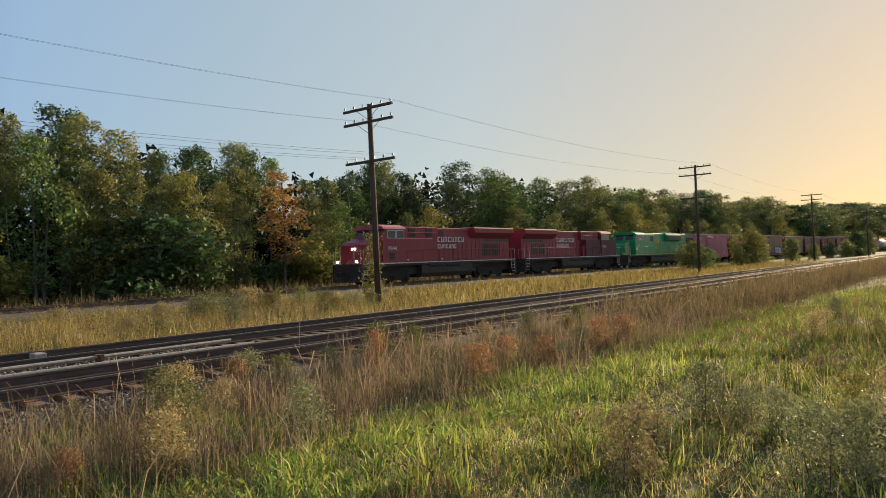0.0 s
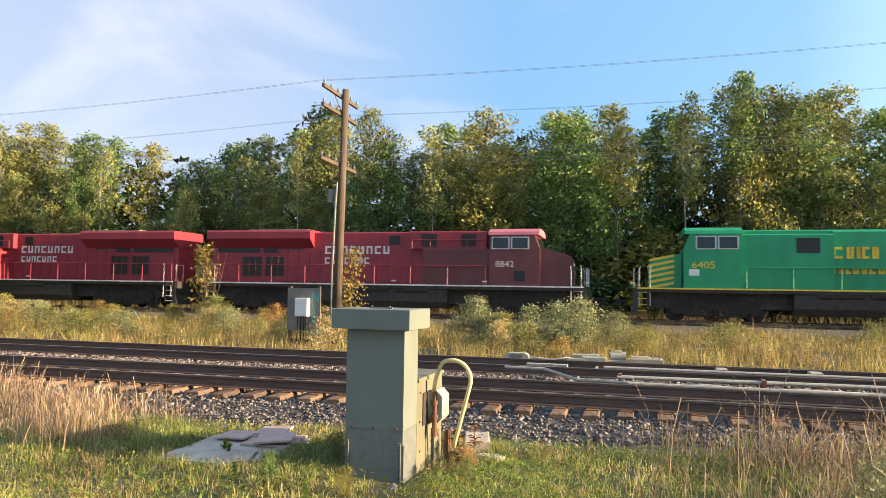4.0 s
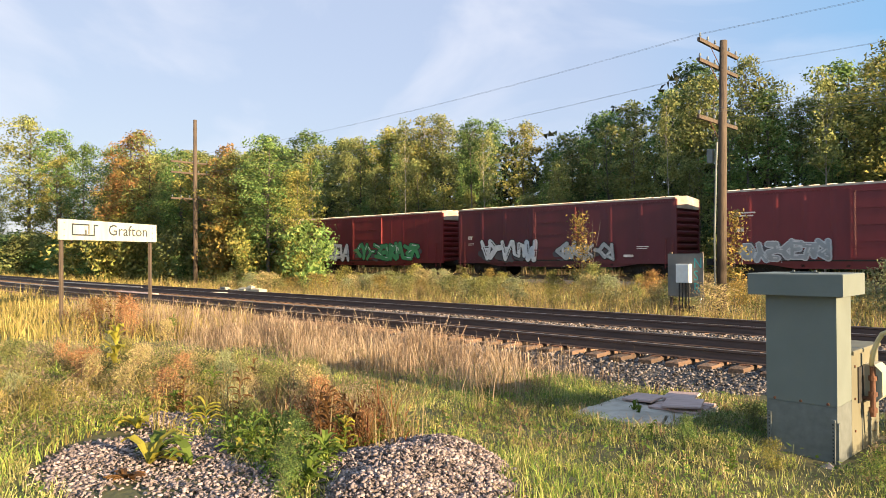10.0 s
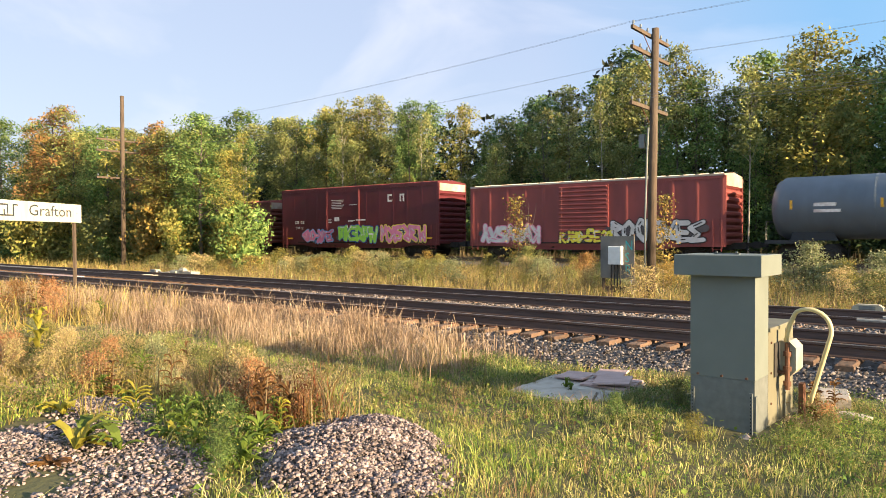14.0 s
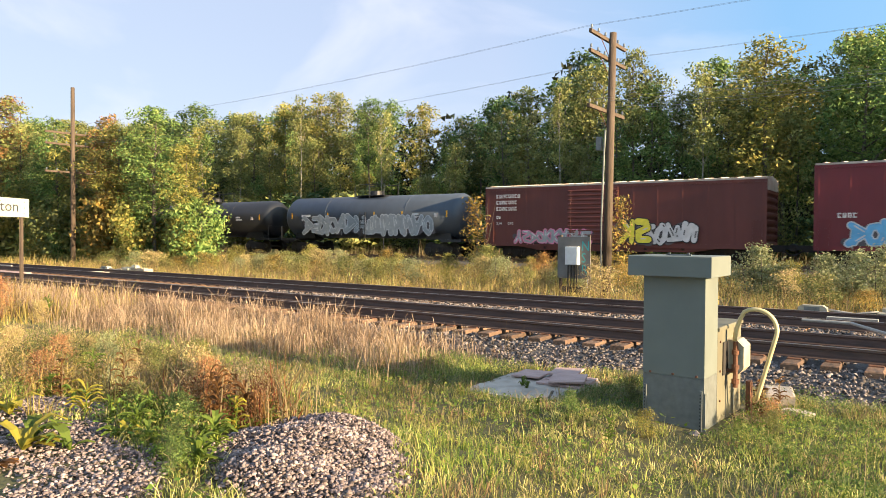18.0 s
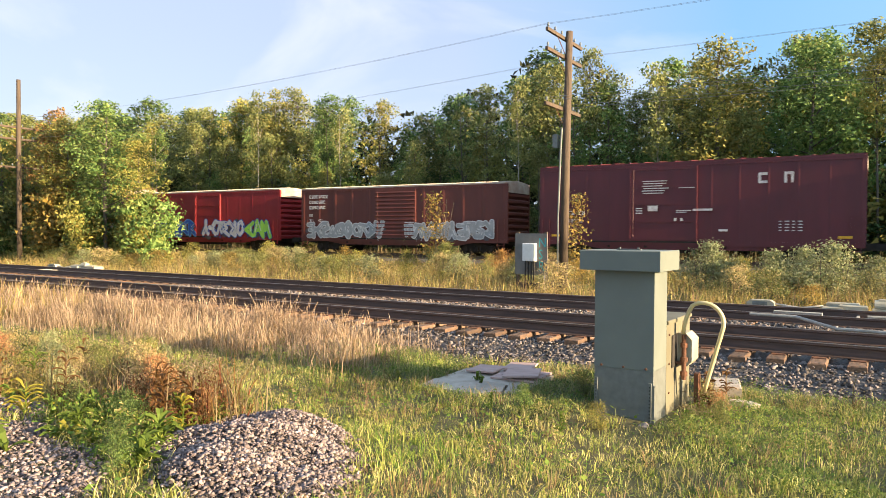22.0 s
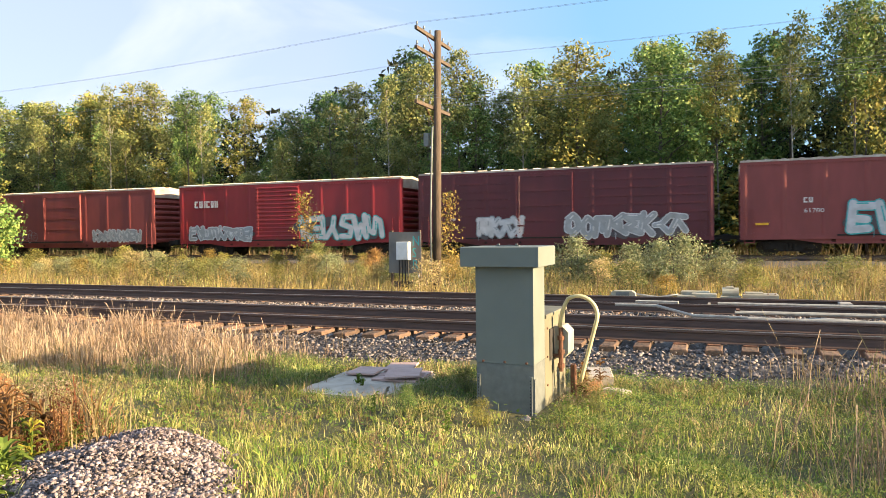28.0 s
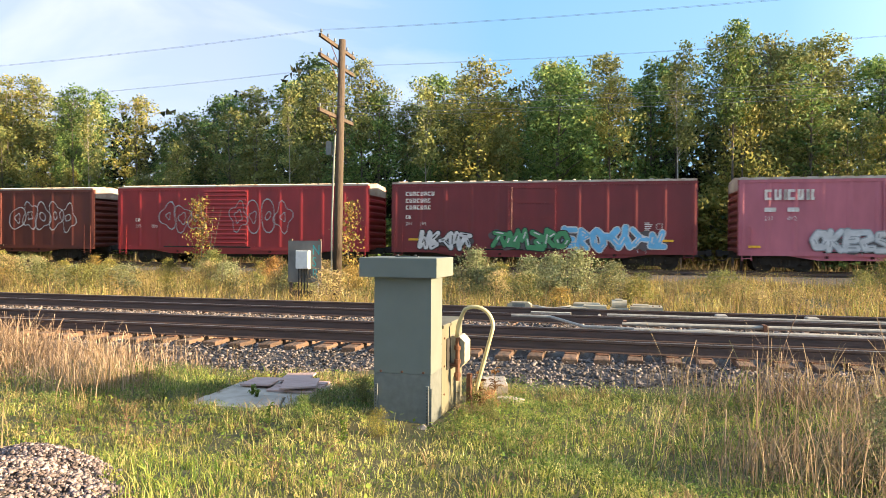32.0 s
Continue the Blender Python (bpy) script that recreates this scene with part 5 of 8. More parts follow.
# ------------------------------------------------------------------ signal case beside the track
def build_case():
    m = pose(2.45, -3.90, -0.53, 0, 0, -1)
    case = thing("signal_case", "tall grey-green metal railway signal case with an overhanging cap", "signal case", m)
    x0, x1, d = -0.32, 0.32, 0.46
    upper = part("upper_body", Geo().box(x0, x1, 0.0, d, 0.62, 1.66), CABG, case)
    lower = part("lower_panel", Geo().box(x0 + 0.002, x1 - 0.002, 0.004, d, -0.02, 0.617), GALV, case, "mottled galvanised lower panel")
    part("cap", Geo().box(x0 - 0.13, x1 + 0.09, -0.12, d + 0.14, 1.66, 1.87, 0.008), CABG, case)
    for x in (-0.24, 0.0, 0.24):
        part("bolt", Geo().cyl((x, -0.012, 0.64), (x, 0.004, 0.64), 0.013, 8), RUST, lower)
    for x in (x0 + 0.012, x1 - 0.05):
        rail_ = part("slotted_strip", Geo().box(x, x + 0.032, -0.016, 0.003, 0.02, 0.50), GALV, lower)
        for z in np.arange(0.10, 0.46, 0.035):
            part("slot", Geo().box(x + 0.011, x + 0.021, -0.0185, -0.0165, z, z + 0.016), BLACK, rail_)
    part("corner_angle", Geo().box(x1 + 0.001, x1 + 0.012, 0.0, 0.05, 0.07, 0.47), GALV, lower)
    part("plinth", Geo().box(x0 + 0.05, x1 - 0.05, 0.06, 1.3, -0.14, 0.05), DARK, case)
    # lower housing behind the tall part, its warm sunlight tinted into the paint
    house = part("rear_housing", Geo().box(x0 + 0.0, x1, d + 0.003, 1.45, 0.0, 1.06, 0.01), HOUSE, case)
    part("housing_lid", Geo().box(x0 - 0.02, x1 + 0.02, d + 0.003, 1.47, 1.06, 1.10, 0.008), HOUSE, house)
    for q in (0.80, 1.12):
        part("panel_seam", Geo().box(x1 + 0.0005, x1 + 0.006, q, q + 0.02, 0.03, 1.04), GALV, house)
    for z in (0.30, 0.62, 0.94):
        part("rivet", Geo().cyl((x1 + 0.001, 0.56, z), (x1 + 0.012, 0.56, z), 0.012, 8), RUST, house)
    jb = part("junction_box", Geo().prism([(x1 + 0.002, 0.56), (x1 + 0.122, 0.56), (x1 + 0.172, 0.62), (x1 + 0.172, 0.86), (x1 + 0.102, 0.93), (x1 + 0.002, 0.93)], 0.86, 1.16, "y"), CREAM, house, "pale painted junction box")
    part("back_plate", Geo().box(x1 + 0.0021, x1 + 0.012, 0.66, 0.86, 0.56, 0.92), DARK, jb)
    g = Geo().cyl((x1 + 0.102, 0.80, 0.42), (x1 + 0.102, 0.80, 0.92), 0.026, 10)
    for z in (0.46, 0.62, 0.78):
        g.cyl((x1 + 0.102, 0.80, z), (x1 + 0.102, 0.80, z + 0.05), 0.04, 10)
    g.cyl((x1 + 0.002, 0.80, 0.60), (x1 + 0.102, 0.80, 0.60), 0.02, 8)
    part("pipe_fitting", g, RUST, jb, "rusty pipe fitting")
    pts = []
    for i in range(25):
        k = i / 24
        if k < 0.62:
            a = pi - pi * 1.15 * k / 0.62
            pts.append((0.60 + 0.19 * cos(a) + 0.09 * k, 0.80, 1.09 + 0.20 * sin(a) - 0.16 * (1 - min(1, k * 6))))
        else:
            q = (k - 0.62) / 0.38
            ex, ez = 0.60 + 0.19 * cos(-0.15 * pi) + 0.056, 1.09 + 0.20 * sin(-0.15 * pi)
            pts.append((ex - 0.20 * q, 0.80 + 0.1 * q, ez - 0.70 * q))
    part("conduit_hose", Geo().tube(pts, 0.023, 10), HOSE, case, "yellowed flexible conduit bent in a loop", smooth=True)
    part("cable_guard", Geo().box(x1 + 0.16, x1 + 0.21, 1.02, 1.12, 0.0, 0.46), RUST, case)
    part("handle", Geo().box(-0.12, 0.14, 0.1, 0.13, 1.87, 1.885).box(-0.10, -0.08, 0.1, 0.12, 1.87, 1.90).box(0.10, 0.12, 0.1, 0.12, 1.87, 1.90), GALV, case)
    rg = random.Random(5)
    for i in range(7):
        x, y = 2.16 + i * 0.12 + rg.uniform(-0.03, 0.03), -3.98 - rg.uniform(0, 0.14)
        rock("foot_stone", (x, y, -0.50), rg.uniform(0.06, 0.11), rg, "brown stone wedged under the signal case")
    # pale timber and flat stone beyond the case
    t = thing("timber_block", "pale weathered timber block beside the ballast", "timber", pose(3.10, -1.75, -0.55, 0, 0, 12))
    part("block", Geo().box(-0.16, 0.16, -0.3, 0.3, 0, 0.20, 0.015), CONC, t)
    t = thing("flat_stone", "flat pale stone lying in the grass", "stone", pose(3.40, -2.4, -0.50, 0, 0, -10) @ Matrix.Scale(0.75, 4))
    part("slab", Geo().prism([(-0.22, -0.08), (0.15, -0.12), (0.25, 0.02), (0.08, 0.12), (-0.18, 0.1)], 0, 0.09, "z"), CONC, t)


def rock(name, at, r, rg, label):
    bm = bmesh.new()
    bmesh.ops.create_icosphere(bm, subdivisions=1, radius=r)
    sx, sy, sz = rg.uniform(0.7, 1.3), rg.uniform(0.7, 1.3), rg.uniform(0.5, 0.9)
    for v in bm.verts:
        k = 1 + rg.uniform(-0.22, 0.22)
        v.co = Vector((v.co.x * sx * k, v.co.y * sy * k, v.co.z * sz * k))
    me = bpy.data.meshes.new(name)
    bm.to_mesh(me)
    bm.free()
    me.materials.append(STONE)
    ob = new(name, me)
    ob.location = at
    ob.rotation_euler = (0, 0, rg.uniform(0, 6))
    return tagged(ob, label, "stone")


build_case()


# ------------------------------------------------------------------ concrete pad with an old lid
def build_pad():
    pad = thing("concrete_pad", "cracked concrete pad with a loose board lid and weeds", "concrete pad", pose(0.44, -3.09, -0.52, 0, 0, 3))
    part("slab", Geo().prism([(-0.62, -0.78), (0.20, -0.84), (0.42, -0.60), (0.30, -0.20), (-0.10, -0.12), (-0.34, -0.36), (-0.66, -0.30)], 0.0, 0.13, "z"), CONC, pad)
    part("slab", Geo().prism([(0.44, -0.58), (0.60, -0.50), (0.60, 0.72), (0.5, 0.80), (-0.55, 0.76), (-0.66, 0.6), (-0.66, -0.26), (-0.36, -0.32), (-0.12, -0.08), (0.32, -0.16)], 0.0, 0.115, "z"), CONC, pad)
    part("pit", Geo().box(-0.50, 0.36, -0.40, 0.10, 0.02, 0.06), DARK, pad)
    for k in range(3):
        part("board", Geo().box(-0.05, 0.58, 0.08 + k * 0.21, 0.275 + k * 0.21, 0.121 + 0.004 * k, 0.147 + 0.006 * k, 0.004), BOARD, pad)
    for at, w, d, turn in (((0.16, 0.0, 0.165), 0.46, 0.40, 14), ((-0.52, 0.30, 0.13), 0.44, 0.36, -8), ((-0.02, 0.42, 0.185), 0.40, 0.34, 5)):
        part("loose_board", Geo().box(0.0, w, 0.0, d, 0.0, 0.024, 0.004), BOARD, pad).matrix_basis = pose(*at, 4, -3, turn)


build_pad()


# ------------------------------------------------------------------ station name board
def build_sign():
    a, b = Vector((-16.54, -4.37, 0)), Vector((-18.85, -0.66, 0))
    d = b - a
    yaw = math.degrees(math.atan2(d.y, d.x))
    L = d.length
    m = Matrix.Translation((a.x, a.y, 0)) @ pose(0, 0, 0, 0, 0, yaw)
    sign = thing("name_board", "white railway station name board on two timber posts", "sign", m)
    # local x runs from the near post to the far one, the face looks to -y
    bd = part("board", Geo().box(-0.05, L + 0.05, -0.03, 0.03, 2.03, 2.61, 0.006), SIGNW, sign)
    for x in (0.12, L - 0.18):
        part("post", Geo().box(x - 0.05, x + 0.05, 0.031, 0.10, -0.6, 2.55), POLE, sign)
        for z in (2.14, 2.32, 2.5):
            part("bolt", Geo().cyl((x, -0.036, z), (x, -0.03, z), 0.016, 8), BLACK, bd)
    return sign, L


NAME_BOARD, NAME_L = build_sign()


def face_sign():
    """The lettering on the side of the board that faces the viewer."""
    grey = mat("grey_lettering", (0.035, 0.042, 0.05), 0.6)
    v, f = glyphs("Grafton")
    w = max(p[0] for p in v)
    k = 1.95 / w
    part("place_name", Geo().add([(1.95 + p[0] * k, -0.0345, 2.20 + p[1] * 0.47) for p in v], f), grey, NAME_BOARD)
    # the company's mark as a plain looped band
    x = 0.42
    for q in ((0, 0.55, 2.46, 2.50), (0, 0.55, 2.16, 2.20), (0, 0.05, 2.2005, 2.4595), (0.551, 0.60, 2.16, 2.34), (0.601, 0.95, 2.16, 2.20), (0.90, 0.95, 2.2005, 2.4595), (0.551, 0.72, 2.46, 2.50), (0.68, 0.72, 2.22, 2.4595), (0.90, 1.10, 2.46, 2.50)):
        part("mark_band", Geo().box(x + q[0], x + q[1], -0.0365, -0.0315, q[2], q[3]), grey, NAME_BOARD)


face_sign()


# ------------------------------------------------------------------ telegraph poles and wires
def telegraph_pole(x, y, top, arms, lean=(0, 0), base=-0.5, label="weathered timber telegraph pole with crossarms", half=1.35, yaw=0.0):
    p = thing("telegraph_pole", label, "telegraph pole", pose(x, y, base, lean[0], lean[1], 0), "telegraph poles along the railway")
    h = top - base
    part("pole", Geo().cyl((0, 0, 0), (0, 0, h), 0.155, 14, 0.115), POLE, p, smooth=True)
    ends = []
    for za, hl in arms:
        z = za - base
        arm = part("crossarm", Geo().box(-0.20, -0.11, -hl, hl, z - 0.06, z + 0.06, 0.01), POLE, p)
        n = 6 if hl > 1 else 4
        for i in range(n):
            yy = -hl + 0.10 + (2 * hl - 0.2) * i / (n - 1)
            part("insulator", Geo().cyl((-0.155, yy, z + 0.06), (-0.155, yy, z + 0.13), 0.014, 6).cyl((-0.155, yy, z + 0.11), (-0.155, yy, z + 0.21), 0.042, 8, 0.03), TANKG, arm)
            ends.append((x - 0.155, y + yy, za + 0.19))
        part("brace", Geo().tube([(-0.14, -hl * 0.45, z - 0.05), (-0.12, 0, z - 0.55), (-0.14, hl * 0.45, z - 0.05)], 0.014, 6), RUST, arm)
    return ends


POLES = [telegraph_pole(30.0, 11.4, 9.2, ((9.0, 1.55), (8.35, 1.55), (6.5, 1.55)), lean=(0, -1.0), label="dark telegraph pole with three crossarms against the sunset"),
         telegraph_pole(-4.57, 11.4, 8.36, ((8.12, 1.5), (7.5, 1.5), (5.75, 1.5)), lean=(0, 1.0), label="weathered telegraph pole with three crossarms and a cable pipe"),
         telegraph_pole(-39.6, 11.4, 10.6, ((7.75, 1.6), (7.05, 1.6), (5.35, 1.6)), label="tall sunlit telegraph pole beside yellowing bushes"),
         telegraph_pole(77.3, 11.4, 10.5, ((10.3, 1.6), (9.5, 1.6), (7.2, 1.6)), label="distant telegraph pole with crossarms in evening haze"),
         telegraph_pole(138.0, 11.4, 11.0, ((10.8, 1.6), (10.0, 1.6)), label="far telegraph pole in evening haze"),
         telegraph_pole(205.0, 11.0, 11.2, ((11.0, 1.6), (10.2, 1.6)), label="far telegraph pole near the sun")]
# second arm and pipe on the middle pole
PIPED = thing("cable_riser", "grey cable pipe and drop box strapped to the pole", "conduit", pose(-4.57, 11.4, -0.5))
part("pipe", Geo().tube([(-0.14, -0.12, 0.0), (-0.14, -0.13, 2.6), (-0.05, -0.17, 5.0), (-0.02, -0.16, 5.6)], 0.035, 8), GALV, PIPED)
part("terminal_box", Geo().box(-0.34, -0.16, -0.2, -0.02, 4.95, 5.4, 0.02), GALV, PIPED)


def wires():
    """Sagging wires from insulator to insulator: a pair on the near ends of both top arms, several on the low arm."""
    order = [5, 4, 3, 0, 1, 2]
    def run(i, name, dy):
        line = []
        for a, b in zip(order[:-1], order[1:]):
            p, q = POLES[a], POLES[b]
            if i < len(p) and i < len(q):
                p, q = Vector(p[i]) + Vector((0, dy, 0)), Vector(q[i]) + Vector((0, dy, 0))
                n, sag = 14, 0.012 * (p - q).length
                line += [p.lerp(q, k / n) - Vector((0, 0, sag * 4 * (k / n) * (1 - k / n))) for k in range(n if b != order[-1] else n + 1)]
        return tagged(part(name, Geo().tube(line, 0.0036, 4), WIRE), "thin sagging telegraph wire strung from pole to pole", "wire", "telegraph wires")
    for i, dy in ((0, 0.0), (0, 0.09), (10, 0.0), (10, 0.09)):
        run(i, "wire", dy)
    g = Geo()
    for i in (12, 13, 15, 16):
        p, q = Vector(POLES[0][i]), Vector(POLES[1][i])
        for k in range(14):
            a, b = k / 14, (k + 1) / 14
            g.cyl(p.lerp(q, a) - Vector((0, 0, 1.4 * a * (1 - a))), p.lerp(q, b) - Vector((0, 0, 1.4 * b * (1 - b))), 0.006, 4, caps=False)
    tagged(part("low_wires", g, WIRE), "dark slack wires on the low crossarm", "wire", kind="stuff")


wires()


# ------------------------------------------------------------------ meter board by the pole
def build_meter():
    b = thing("meter_board", "grey equipment board with a white box and sprayed letters", "equipment board", pose(-5.43, 10.7, -0.47) @ Matrix.Scale(1.1, 4))
    pn = part("panel", Geo().box(-0.55, 0.53, 0.0, 0.03, 0.55, 1.82), mat("grey_panel", (0.19, 0.18, 0.16), 0.7, 0, (0.13, 0.12, 0.11), 3), b)
    for x in (-0.48, 0.46):
        part("post", Geo().box(x - 0.04, x + 0.04, 0.031, 0.11, -0.2, 1.87), POLE, b)
    bx = part("meter_box", Geo().box(-0.22, 0.19, -0.17, -0.002, 0.97, 1.52, 0.012), WHITE, b, "white metal box")
    part("box_door", Geo().box(-0.20, 0.17, -0.182, -0.171, 0.99, 1.49), WHITE, bx)
    for x in (-0.16, -0.06, 0.04, 0.13):
        part("conduit", Geo().cyl((x, -0.08, -0.1), (x, -0.08, 0.97), 0.02, 8), BLACK, b)
    spray = GRAF["teal"]
    for i, ch in enumerate("NSR"):
        v, f = glyphs(ch)
        part("sprayed_letter", Geo().add([(0.24 + p[0] * 0.34, -0.004, 1.40 - i * 0.36 + p[1] * 0.42) for p in v], f), spray, pn)
    part("marker_stake", Geo().box(0.47, 0.51, -0.1, -0.07, -0.2, 0.55), WHITE, b)
    part("low_board", Geo().box(-0.5, 0.3, -0.02, 0.0, 0.12, 0.3), POLE, b)


build_meter()


# ------------------------------------------------------------------ switch machines and point rods
def switch_machine(x, y):
    s = thing("switch_machine", "pale grey powered switch machine on long timbers beside the track", "switch machine", pose(x, y, -0.16), "switch machines")
    for k, (x0, x1, y0, z1) in enumerate(((-1.02, -0.62, -0.24, 0.10), (-0.70, -0.14, -0.20, 0.15), (-0.95, -0.30, 0.02, 0.18))):
        part("cover_plate", Geo().box(x0, x1, y0, y0 + 0.24, 0.01 + 0.002 * k, z1, 0.02), CREAM, s)
    m = part("motor_case", Geo().cyl((-0.02, 0, 0.16), (0.34, 0, 0.16), 0.125, 16), CREAM, s)
    part("motor_foot", Geo().box(-0.06, 0.38, -0.17, 0.17, 0.0, 0.09, 0.02), CREAM, m)
    part("crank_cover", Geo().box(0.06, 0.24, -0.07, 0.07, 0.26, 0.31, 0.02), CREAM, m)
    gear = part("gear_case", Geo().box(0.42, 1.18, -0.22, 0.22, 0.0, 0.155, 0.025), CREAM, s)
    part("gear_lid", Geo().box(0.48, 0.86, -0.16, 0.16, 0.156, 0.185, 0.01), CREAM, gear)
    for q in (0.45, 0.95, 1.1):
        part("bolt", Geo().cyl((q, -0.18, 0.15), (q, -0.18, 0.175), 0.018, 6), RUST, gear)
    hood = part("cable_hood", Geo().prism([(-2.6, 0.0), (-2.58, 0.13), (-2.50, 0.17), (-2.08, 0.17), (-2.0, 0.12), (-1.98, 0.0)], -0.12, 0.12, "y"), CREAM, s)
    part("hood_door", Geo().box(-2.46, -2.14, -0.128, -0.121, 0.03, 0.14), GALV, hood)
    part("cable_pipe", Geo().tube([(-2.0, 0, 0.08), (-1.75, 0.02, 0.05), (-1.45, -0.02, 0.02), (-1.2, 0.0, 0.06), (-1.0, 0, 0.09)], 0.028, 8), PIPE, s, smooth=True)
    for k in (-0.35, 0.55):
        part("switch_timber", Geo().box(k - 0.12, k + 0.12, -1.3, 0.5, -0.18, 0.0, 0.01), TIE, s)
    for k in (-0.28, 0.0, 0.42):
        part("throw_rod", Geo().box(k - 0.025, k + 0.025, -2.6, -0.2, 0.02, 0.055), PIPE, s)
    return s


switch_machine(4.6, 6.75)
switch_machine(-25.2, 6.75)


def point_ducts():
    """Pale heater ducts and rods between the rails of both tracks at the points."""
    d = thing("point_heater", "pale heater duct and rods lying between the rails at the points", "duct")
    part("duct", Geo().tube([(4.5, 4.35, -0.02), (7.5, 4.35, -0.02), (10.6, 4.35, -0.02)], 0.03, 8), PIPE, d)
    part("duct", Geo().tube([(5.0, 1.9, -0.03), (9.0, 1.88, -0.03), (13.0, 1.88, -0.03), (15.5, 1.88, -0.03)], 0.03, 8), PIPE, d)
    part("bent_pipe", Geo().tube([(2.6, 3.25, 0.02), (3.4, 3.2, 0.02), (3.7, 2.9, -0.02), (4.1, 2.3, -0.05), (4.9, 2.1, -0.04), (5.6, 1.95, -0.04)], 0.03, 8), PIPE, d)
    part("wavy_pipe", Geo().tube([(5.6, 1.95, -0.04), (6.2, 1.98, -0.01), (6.9, 1.92, -0.04), (7.8, 1.96, -0.02), (9.0, 1.9, -0.03)], 0.026, 8), PIPE, d, smooth=True)
    part("duct", Geo().tube([(4.8, 2.56, 0.0), (8.3, 2.68, 0.0), (12.0, 2.72, 0.0), (15.5, 2.74, 0.0)], 0.035, 8), PIPE, d)
    for x in (4.85, 7.3, 9.6, 12.4):
        part("duct_clamp", Geo().box(x - 0.03, x + 0.03, 2.54, 2.80, -0.17, 0.05), RUST, d)
    part("gauge_plate", Geo().box(2.8, 3.7, 4.9, 5.1, -0.12, -0.06), PIPE, d)
    for x in (6.9, 8.7, 10.4, 12.3):
        part("rail_brace", Geo().box(x - 0.12, x + 0.12, 5.0, 5.3, -0.16, -0.02, 0.02), PIPE, d)
    part("valve", Geo().box(10.6, 10.9, 4.28, 4.42, -0.1, 0.08, 0.02), RUST, d)
    d = thing("point_heater", "pale heater ducts between the rails by the name board", "duct")
    part("duct", Geo().tube([(-48.0, 4.4, -0.02), (-40, 4.35, -0.02), (-31.5, 4.35, -0.02)], 0.03, 8), PIPE, d)
    part("duct", Geo().tube([(-46.0, 2.0, -0.02), (-40, 1.9, -0.02), (-33.0, 1.9, -0.02)], 0.03, 8), PIPE, d)
    part("wide_plank", Geo().box(-29.5, -25.5, 2.0, 2.5, -0.12, -0.05), BOARD, d)


point_ducts()

# ------------------------------------------------------------------ trees
def npmesh(name, V, F, material):
    """A mesh of many equal polygons from arrays."""
    me = bpy.data.meshes.new(name)
    n, k = F.shape
    me.vertices.add(len(V))
    me.vertices.foreach_set("co", V.astype(np.float32).ravel())
    me.loops.add(n * k)
    me.loops.foreach_set("vertex_index", F.astype(np.int32).ravel())
    me.polygons.add(n)
    me.polygons.foreach_set("loop_start", np.arange(0, n * k, k, dtype=np.int32))
    me.update(calc_edges=True)
    me.materials.append(material)
    return me


LEAF = {
    "green": leafmat("leaves_green", ((0.051, 0.099, 0.026), (0.093, 0.162, 0.040), (0.153, 0.230, 0.055), (0.238, 0.292, 0.078)), dim=1.08),
    "dark": leafmat("leaves_dark", ((0.031, 0.060, 0.024), (0.054, 0.099, 0.034), (0.090, 0.139, 0.044)), dim=1.08),
    "yellow": leafmat("leaves_yellowing", ((0.125, 0.155, 0.035), (0.239, 0.235, 0.048), (0.376, 0.300, 0.069), (0.171, 0.190, 0.043)), dim=1.08),
    "olive": leafmat("leaves_olive", ((0.100, 0.128, 0.041), (0.180, 0.196, 0.058), (0.272, 0.259, 0.078), (0.126, 0.164, 0.046)), dim=1.08),
    "orange": leafmat("leaves_turning", ((0.171, 0.135, 0.037), (0.308, 0.165, 0.049), (0.410, 0.200, 0.064), (0.205, 0.170, 0.043)), dim=1.08),
    # near-black leaves: the shade inside the wood is put into their colour
    "deep_shade": leafmat("leaves_shade_toned", ((0.014, 0.020, 0.007), (0.023, 0.030, 0.009), (0.035, 0.041, 0.012)), 0.3),
    "straw": leafmat("brush_straw", ((0.26, 0.19, 0.09), (0.40, 0.29, 0.15), (0.34, 0.28, 0.10), (0.20, 0.19, 0.07)), patch=3.0, dim=1.2),
    "rust": leafmat("brush_rust", ((0.22, 0.10, 0.045), (0.36, 0.15, 0.06), (0.40, 0.24, 0.11), (0.14, 0.10, 0.04)), patch=3.0, dim=1.2),
    "grey": leafmat("brush_grey_green", ((0.11, 0.14, 0.06), (0.19, 0.21, 0.10), (0.28, 0.27, 0.15), (0.13, 0.15, 0.05)), patch=3.0, dim=1.2),
    "gold": leafmat("leaves_gold", ((0.285, 0.200, 0.040), (0.479, 0.290, 0.057), (0.217, 0.180, 0.046), (0.171, 0.160, 0.038)), dim=1.08),
}


